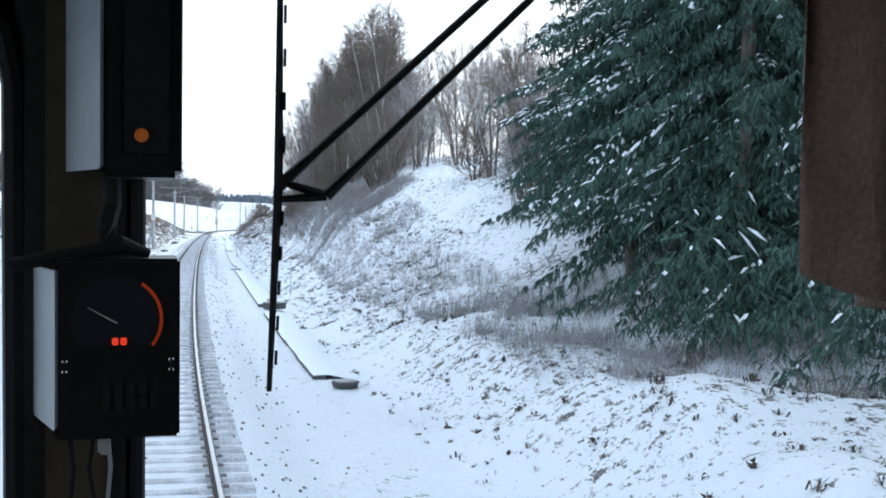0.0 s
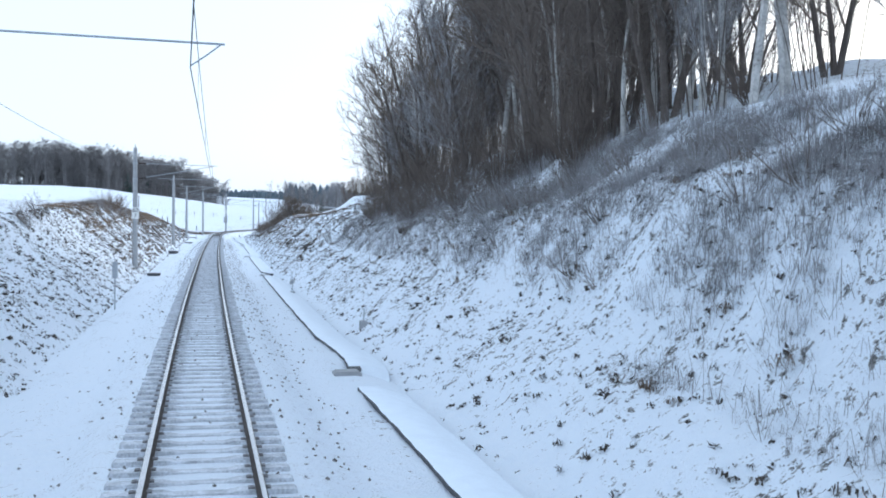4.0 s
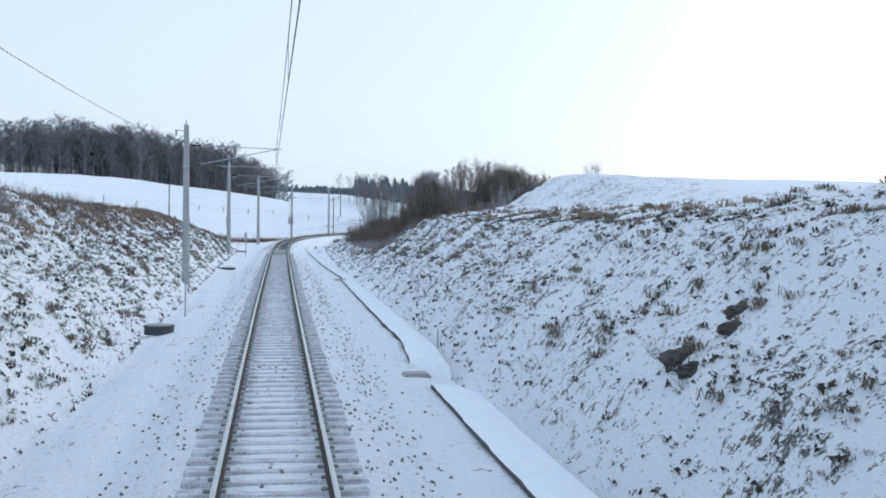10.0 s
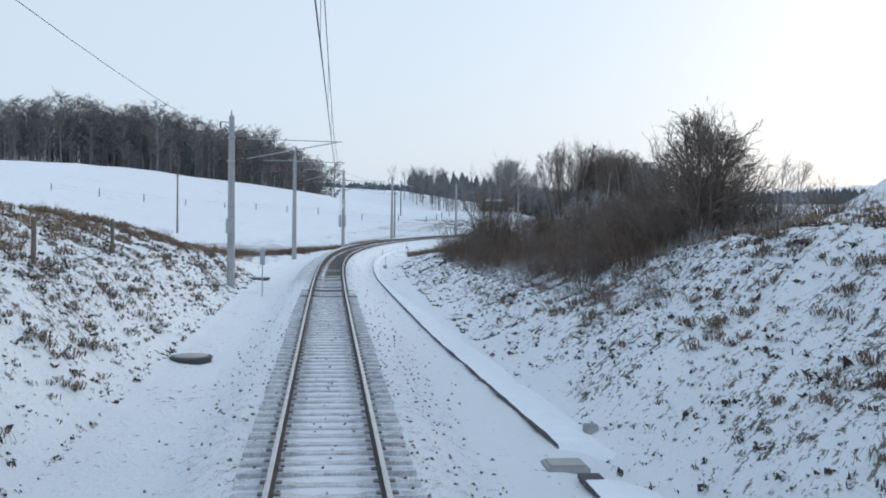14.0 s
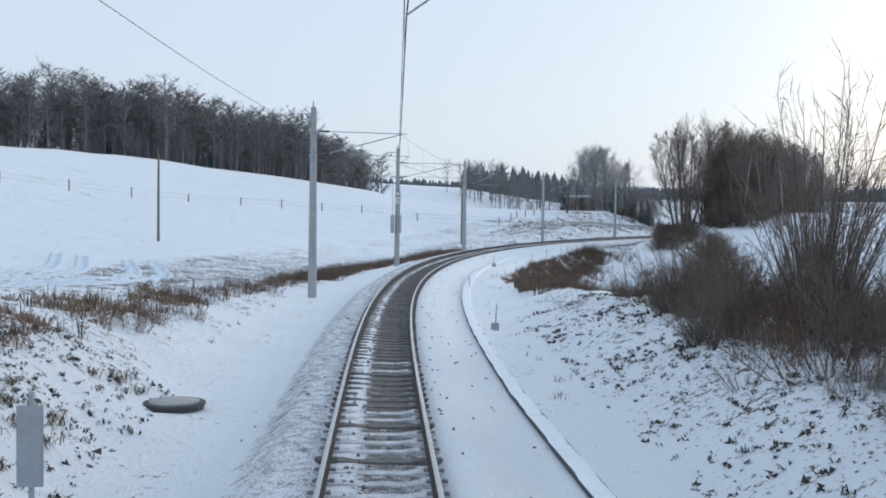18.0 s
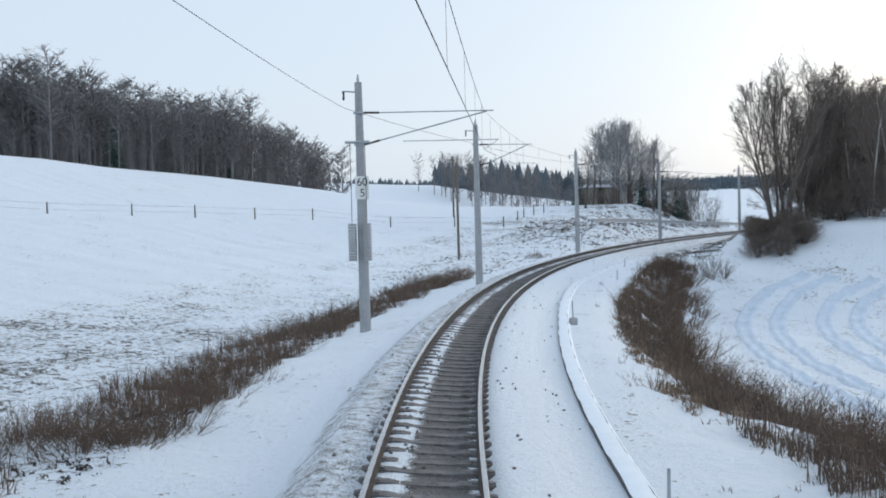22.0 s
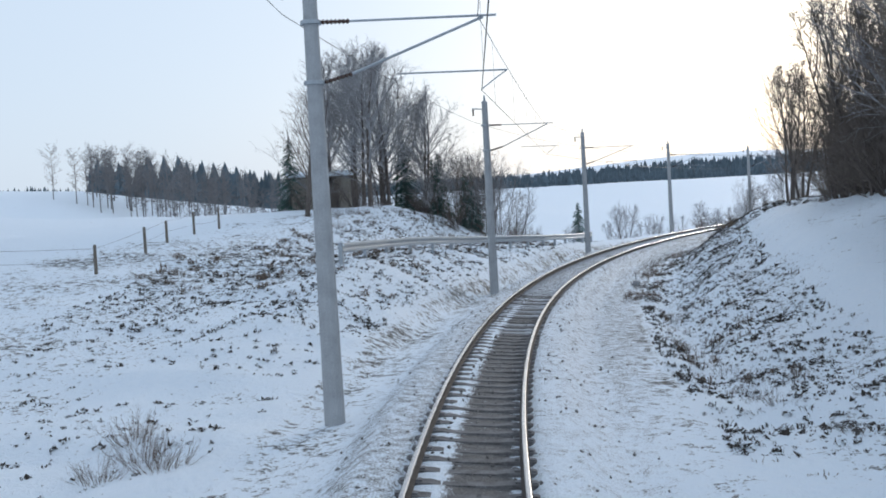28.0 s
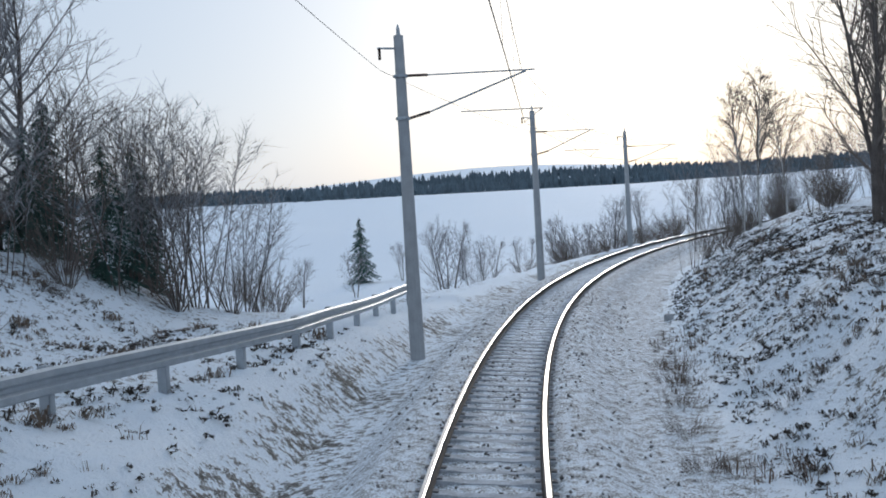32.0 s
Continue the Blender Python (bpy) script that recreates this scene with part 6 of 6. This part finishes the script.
from mathutils.bvhtree import BVHTree

# ---- distant woods ----
def low_tree(seed, conifer=False, fine=9):
    r = random.Random(seed)
    v, f = [], []
    if conifer:
        v2, f2 = [], []
        for k in range(3):
            z0, z1, w = 0.0 + k * 0.27, 0.5 + k * 0.25, 0.32 * (1 - k / 3.8)
            b = len(v)
            n = 5
            for i in range(n):
                a = 6.283 * i / n + r.random()
                q = w * r.uniform(0.7, 1.15)
                v.append((q * math.cos(a), q * math.sin(a), z0 + r.uniform(-.03, .03)))
            v.append((0, 0, min(z1, 1.0)))
            f += [(b + i, b + (i + 1) % n, b + n) for i in range(n)]
        return np.array([tuple(p) for p in v]), f
    tube([(0, 0, -0.05), (r.uniform(-.03, .03), 0, 0.5), (0, 0, 0.95)], [0.013, 0.009, 0.002], 3, v, f, cap=False)
    wide = r.uniform(0.17, 0.27)
    for i in range(34):
        u = 0.2 + 0.75 * (i + r.random()) / 34
        a = r.uniform(0, 6.283)
        ln = wide * math.sin(math.pi * min(0.97, max(0.12, (u - 0.1) / 0.95))) ** 0.6 * r.uniform(0.6, 1.15)
        p = Vector((0, 0, u))
        q = p + Vector((math.cos(a) * ln, math.sin(a) * ln, ln * r.uniform(0.4, 1.1)))
        sliver(v, f, p, q, 0.0045, r)
        for j in range(fine):
            p2 = p.lerp(q, r.uniform(0.2, 1.0))
            q2 = p2 + Vector((r.uniform(-1, 1), r.uniform(-1, 1), r.uniform(-0.2, 1))) * (wide * 0.32)
            sliver(v, f, p2, q2, 0.0034, r)
    return np.array([tuple(p) for p in v]), f


def wood(name, label, mat, spots, conifer, seed, fine=9):
    """Many small trees in one far wood; spots are (x, y, height)."""
    kinds = [low_tree(seed + i, conifer, fine) for i in range(4)]
    r = np.random.RandomState(seed)
    V, F, k = [], [], 0
    xs, ys = np.array([q[0] for q in spots]), np.array([q[1] for q in spots])
    s, lat = nearest_on_line(xs, ys)
    z = ground_height(xs, ys, s, lat)
    for i, (x, y, h) in enumerate(spots):
        v, f = kinds[r.randint(4)]
        a = r.uniform(0, 6.283)
        w = h * r.uniform(0.8, 1.2)
        V.append(np.stack([(v[:, 0] * math.cos(a) - v[:, 1] * math.sin(a)) * w + x, (v[:, 0] * math.sin(a) + v[:, 1] * math.cos(a)) * w + y, v[:, 2] * h + z[i]], -1))
        F += [tuple(q + k for q in t) for t in f]
        k += len(v)
    return tagged(new(name, mesh_of(name, np.concatenate(V).tolist(), F, mat)), label, "wood", kind="stuff")


def strip(n, pts, depth, h0, h1, seed):
    """Places scattered along a line of (x, y), 'depth' metres to its left."""
    r = np.random.RandomState(seed)
    pts = np.array(pts, float)
    seg = np.hypot(*np.diff(pts, axis=0).T)
    cum = np.concatenate([[0], np.cumsum(seg)])
    out = []
    for i in range(n):
        u = r.uniform(0, cum[-1])
        k = min(np.searchsorted(cum, u, "right") - 1, len(seg) - 1)
        d = (pts[k + 1] - pts[k]) / seg[k]
        p = pts[k] + d * (u - cum[k]) + np.array([-d[1], d[0]]) * depth * r.rand() ** 1.3
        out.append((p[0], p[1], r.uniform(h0, h1)))
    return out


EDGE = [(30, 478), (18, 450), (5, 420), (-12, 397), (-60, 397), (-140, 410)]
wood("hill_wood", "bare grey-brown wood on the crest of the snowy hill", M_FARWOOD, strip(760, EDGE, -42, 10.0, 15.0, 41), False, 300, 16)
wood("hill_undergrowth", "dense dark undergrowth below the hill wood", M_FARWOOD, strip(1500, EDGE, -30, 2.2, 6.2, 47), False, 305, 6)
wood("far_wood", "distant bare trees behind the fields", M_FARWOOD, strip(90, [(75, 560), (50, 530)], 40, 8, 11, 43) + strip(60, [(110, 560), (150, 600)], 30, 7, 10, 48), False, 320)
# conifers whose colour already carries the haze
wood("far_conifers", "distant dark conifer wood on the ridge, tinted blue-grey as by haze", M_FARPINE,
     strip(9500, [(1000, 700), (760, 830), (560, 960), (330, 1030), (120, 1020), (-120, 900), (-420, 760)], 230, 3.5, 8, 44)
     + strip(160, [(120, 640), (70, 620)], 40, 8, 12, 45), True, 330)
wood("right_far_conifers", "dark wood on the far hill, tinted blue-grey as by haze", M_FARPINE, strip(1500, [(900, -200), (900, 120), (960, 400), (1000, 700)], 220, 8, 12, 46), True, 340)


# ---- poles, posts, fence, guard rail ----
def wooden_pole(s, lat, top):
    p = place(s, lat, 0.4)
    th = float(heading(s))
    ob = tagged(empty("line_pole", p, -th), "tall thin weathered wooden pole in the snow", "pole", "line poles")
    v, f = tube([(0, 0, 0), (0, 0, top + 0.4)], [0.12, 0.085], 10)
    sub("pole", mesh_of("pole", v, f, M_POST), ob)
    v, f = tube([(-0.3, 0, top), (0.3, 0, top)], 0.035, 6)
    sub("crossarm", mesh_of("crossarm", v, f, M_POST), ob)
    return ob


wooden_pole(348, -12.3, 7.6), wooden_pole(307.5, -27.2, 7.6), wooden_pole(375, -26, 7.0)


def fence(name, posts, wire_z, label):
    ob = tagged(empty(name, posts[0]), label, "fence")
    inv = ob.matrix_basis.inverted()
    v0, f0 = tube([(0, 0, -0.3), (0, 0, 1.12), (0.01, 0, 1.18)], [0.07, 0.062, 0.04], 7)
    me = mesh_of("post", v0, f0, M_POST)
    for p in posts:
        sub("post", me, ob, inv @ Matrix.Translation(p) @ Matrix.Rotation(rg.uniform(-0.06, 0.06), 4, "X") @ Matrix.Diagonal((1, 1, rg.uniform(0.85, 1.1), 1)))
    for a, b in zip(posts, posts[1:]):
        if (a - b).length < 18:
            for z in wire_z:
                v, f = tube([a + Vector((0, 0, z)), (a + b) / 2 + Vector((0, 0, z - 0.03)), b + Vector((0, 0, z))], 0.006, 3)
                sub("wire", mesh_of("wire", v, f, M_WIRE), ob, inv)
    return ob


fence("pasture_fence", [place(s, lat) for s, lat in ((318, -52), (324, -49), (330, -46), (336, -43), (342, -40), (347, -37.5), (352, -34.8), (358, -32.5), (362, -26), (366, -20.8), (368, -16.2), (373, -16.9), (377.5, -18.4), (381.5, -19.2), (385.5, -20))], (0.5, 1.0), "old wooden fence posts with wire on the snowy pasture")
fence("bank_fence", [place(s, lat) for s, lat in ((208, -7.3), (216, -7.0))], (0.6,), "leaning weathered wooden posts on the bank")


def guard_rail(pts):
    """Steel W-beam on posts, seen from the track."""
    zs = [p.z for p in pts]
    for i, p in enumerate(pts):
        near = zs[max(0, i - 2):i + 3]
        p.z = sum(near) / len(near)
    ob = tagged(empty("guard_rail", pts[0]), "galvanised steel guard rail on posts along the road", "guard rail")
    inv = ob.matrix_basis.inverted()
    prof = [(0.0, 0.19), (0.06, 0.155), (0.06, 0.07), (0.0, 0.025), (0.0, -0.025), (0.06, -0.07), (0.06, -0.155), (0.0, -0.19)]
    v, f = [], []
    for i, p in enumerate(pts):
        d = (pts[min(i + 1, len(pts) - 1)] - pts[max(i - 1, 0)]).normalized()
        n = Vector((d.y, -d.x, 0)).normalized()
        for x, z in prof:
            v.append(p + n * (x + 0.08) + Vector((0, 0, 0.56 + z)))
        if i:
            for k in range(7):
                a = (i - 1) * 8 + k
                f.append((a, a + 1, a + 9, a + 8))
    beam = sub("beam", mesh_of("beam", v, f, M_GALV), ob, inv)
    solid = beam.modifiers.new("thickness", "SOLIDIFY")
    solid.thickness = 0.006
    me = mesh_of("post", *box_lists(0.16, 0.14, 1.1, 0.008), M_GALV)
    for i, p in enumerate(pts):
        d = (pts[min(i + 1, len(pts) - 1)] - pts[max(i - 1, 0)])
        sub("post", me, ob, inv @ Matrix.Translation(p + Vector((0, 0, 0.22))) @ Matrix.Rotation(math.atan2(-d.x, d.y), 4, "Z"))
    return ob


guard_rail([place(s, lat) for s, lat in [(370.5 + 3.0 * i, float(np.interp(370.5 + 3.0 * i, [364, 373, 377, 382, 387, 392, 395, 400, 406, 420], [-7.6, -7.3, -7.2, -6.7, -6.4, -5.85, -5.35, -4.8, -4.8, -5.6]))) for i in range(16)]])


def marker_stake(s, lat, h, foot=False):
    p = place(s, lat, 0.15)
    ob = tagged(empty("marker_stake", p), "thin grey steel marker stake in the snow beside the trough", "stake", "marker stakes")
    v, f = tube([(0, 0, 0), (0.01, 0, h + 0.15)], [0.028, 0.022], 6)
    sub("rod", mesh_of("rod", v, f, M_GALV), ob, Matrix.Rotation(rg.uniform(-0.04, 0.04), 4, "Y"))
    if foot:
        part("foot_block", box(0.26, 0.22, 0.4, (0, 0, 0.2), 0.02), M_CONCRETE, ob)
    return ob


for s, lat, h, ft in ((49.2, 4.2, 0.95, True), (54, 5.6, 0.9, False), (92, 5.6, 0.7, True), (111, 4.5, 0.85, True), (122, 5.3, 0.8, True), (143, 5.1, 0.95, True), (166, 5.2, 0.7, False), (184, 5.0, 0.8, False), (200.5, 5.0, 0.3, True), (258.5, 3.7, 0.9, True), (277, 3.1, 0.7, False), (300.5, 3.25, 0.85, True), (325, 4.3, 0.6, False), (336, 3.6, 0.6, False), (380.5, 3.45, 0.55, True), (412.5, 4.0, 0.35, True)):
    marker_stake(s, lat, h, ft)


def signal_board(s, lat, h, board_h):
    """A grey board on a thin post, seen from behind."""
    p = place(s, lat, 0.2)
    ob = tagged(empty("track_sign", p, -float(heading(s))), "grey back of a narrow track sign on a thin steel post", "sign", "track signs")
    v, f = tube([(0, 0, 0), (0, 0, h)], 0.028, 8)
    sub("post", mesh_of("post", v, f, M_GALV), ob)
    part("board", box(0.24, 0.025, board_h, (0, -0.04, h - board_h / 2 - 0.12), 0.006), M_GALV, ob)
    for z in (h - 0.25, h - board_h):
        part("clamp", box(0.1, 0.05, 0.04, (0, -0.02, z), 0.004), M_RUST, ob)
    return ob


signal_board(104, -4.0, 2.5, 0.75), signal_board(175, -3.6, 2.6, 0.75), signal_board(232, -3.2, 2.6, 0.75)


def manhole(s, lat, r=0.55, h=0.32):
    p = place(s, lat, -0.03)
    ob = tagged(empty("drain_shaft", p), "dark round concrete drain shaft with a low lid", "drain shaft", "drain shafts")
    v, f = lathe([(r, 0), (r, h - 0.06), (r + 0.03, h - 0.05), (r + 0.03, h), (r - 0.02, h + 0.015)], 20)
    sub("ring", mesh_of("ring", v, f, M_TROUGH), ob)
    v, f = lathe([(r * 0.86, h + 0.012), (r * 0.84, h + 0.03), (r * 0.3, h + 0.036), (0.01, h + 0.04)], 18)
    sub("lid", mesh_of("lid", v, f, M_CONCRETE, True), ob)
    return ob


manhole(210, -3.7, 0.55, 0.14), manhole(243.5, -4.2, 0.6, 0.14), manhole(24.5, 4.2, 0.3, 0.12), manhole(46, 4.2, 0.5, 0.25), manhole(73, -5.0, 0.5, 0.2), manhole(126, -3.5, 0.42, 0.16), manhole(169.5, -4.0, 0.5, 0.3)
for s in (159, 197.7, 126, 81.5):
    bm = box(0.7, 0.62, 0.16, (0, 0, 0.02), 0.02)
    box(0.58, 0.5, 0.05, (0, 0, 0.11), 0.01, bm)
    tagged(part("trough_pit_cover", bm, M_CONCRETE, None, m=Matrix.Translation(place(s, trough_lat(s) - 0.25, 0.05)) @ Matrix.Rotation(-float(heading(s)), 4, "Z")), "flat concrete pit cover at a kink of the cable trough", "pit cover", "pit covers")


def boulder(s, lat, size, seed):
    """A dark rock breaking out of the bank, with snow on its ledges."""
    r = random.Random(seed)
    p = place(s, lat, size * 0.15)
    ob = tagged(empty("rock_outcrop", p), "dark rough rock and soil breaking through the snowy bank", "rock", "rock outcrops")
    for k in range(5):
        bm = bmesh.new()
        bmesh.ops.create_icosphere(bm, subdivisions=3, radius=1)
        q = Vector((r.uniform(-.8, .8), r.uniform(-.8, .8), 0)) * size
        q.z = ground_at(p.x + q.x, p.y + q.y) - p.z - 0.12 * size
        sc = Vector((r.uniform(.2, .42), r.uniform(.2, .38), r.uniform(.16, .3))) * size
        for v in bm.verts:
            n = 1 + 0.55 * noise.noise(v.co * 2.1 + Vector((seed, k, 0))) + 0.35 * noise.noise(v.co * 6 + Vector((k, seed, 0)))
            v.co = Vector((v.co.x * sc.x, v.co.y * sc.y, v.co.z * sc.z)) * n + q
        part("rock", bm, M_ROCK, ob)
    return ob


boulder(150, 7.5, 0.8, 3), boulder(134.5, 7.6, 0.8, 4), boulder(104, 9.2, 0.7, 5)


# wheel ruts pressed into the snowy fields
GROUND_TREE = BVHTree.FromPolygons([v.co for v in ground.data.vertices], [tuple(p.vertices) for p in ground.data.polygons])


def wheel_rut(points):
    """One tyre's rut: a shallow trough of packed snow with low rims, swept along (s, lat) points."""
    n = 14 * (len(points) - 1)
    u, k = np.linspace(0, len(points) - 1, n + 1), np.arange(len(points))
    soft = np.array([0.1, 0.2, 0.4, 0.2, 0.1])
    ss, ll = (np.convolve(np.pad(np.interp(u, k, [q[c] for q in points]), 2 * 8, "edge"), np.repeat(soft, 7)[1:-1] / (np.repeat(soft, 7)[1:-1].sum()), "valid") for c in (0, 1))
    n = len(ss) - 1
    mid = [place(a, b) for a, b in zip(ss, ll)]
    v, f = [], []
    prof = ((-0.5, -0.03), (-0.3, 0.13), (-0.18, 0.02), (0.18, 0.02), (0.3, 0.12), (0.5, -0.03))
    for i, p in enumerate(mid):
        d = mid[min(i + 1, n)] - mid[max(i - 1, 0)]
        side = Vector((d.y, -d.x, 0)).normalized()
        for x, z in prof:
            q = p + side * x
            hit = GROUND_TREE.ray_cast(Vector((q.x, q.y, 60)), Vector((0, 0, -1)))[0]
            v.append((q.x, q.y, hit.z + 0.015 + z))
        if i:
            for k in range(5):
                a = (i - 1) * 6 + k
                f.append((a, a + 1, a + 7, a + 6))
    return tagged(new("wheel_rut", mesh_of("wheel_rut", v, f, M_PACKED, True)), "shallow wheel rut pressed into the snowy field", "wheel rut", "wheel ruts")


for off in (0.0, 1.9, 4.6, 6.5, 9.2):
    wheel_rut([(286, 19 + off), (294, 15.5 + off), (304, 12.8 + off), (315, 11.6 + off), (326, 11.2 + off), (335, 11.4 + off), (342, 13 + off), (347, 16 + off)])
for off in (0.0, 1.8, 5.0, 6.8):
    wheel_rut([(252, -15 - off), (260, -12.2 - off), (268, -11.6 - off), (276, -12.6 - off), (284, -15.5 - off), (292, -20 - off)])


# small wooden shed among the trees beyond the road
def shed(x, y, turn, w=4.2, d=3.0, h=2.3):
    ob = tagged(empty("garden_shed", Vector((x, y, ground_at(x, y) - 0.1)), turn), "small pale wooden shed with a snowy lean-to roof among the trees", "shed")
    for sy in (-1, 1):
        for k in range(14):
            if sy < 0 and 8 <= k <= 10:
                continue
            hh = h + (0.35 if sy > 0 else 0.0) + 0.1
            part("board", box(w / 14 - 0.015, 0.03, hh, (-w / 2 + (k + 0.5) * w / 14, sy * d / 2, hh / 2), 0.004), M_SHED, ob)
    for sx in (-1, 1):
        part("side_wall", box(0.03, d - 0.04, h + 0.12, (sx * (w / 2 - 0.02), 0, h / 2 + 0.06), 0.004), M_SHED, ob)
    door = part("door", box(w * 3 / 14 - 0.02, 0.04, 1.9, (-w / 2 + 9.5 * w / 14, -d / 2 + 0.01, 1.05), 0.006), M_POST, ob, "dark plank door")
    part("handle", box(0.03, 0.05, 0.12, (-w / 2 + 8.6 * w / 14, -d / 2 - 0.03, 1.05), 0.006), M_GALV, door)
    tilt = Matrix.Rotation(math.atan2(0.35, d), 4, "X")
    part("roof", box(w + 0.5, d + 0.6, 0.08, (0, 0, h + 0.34), 0.01, turn=tilt), M_POST, ob)
    part("roof_snow", box(w + 0.44, d + 0.54, 0.14, (0, 0, h + 0.45), 0.05, turn=tilt), M_SNOW, ob, "even layer of snow")
    return ob


shed(57.5, 398.5, -0.25)
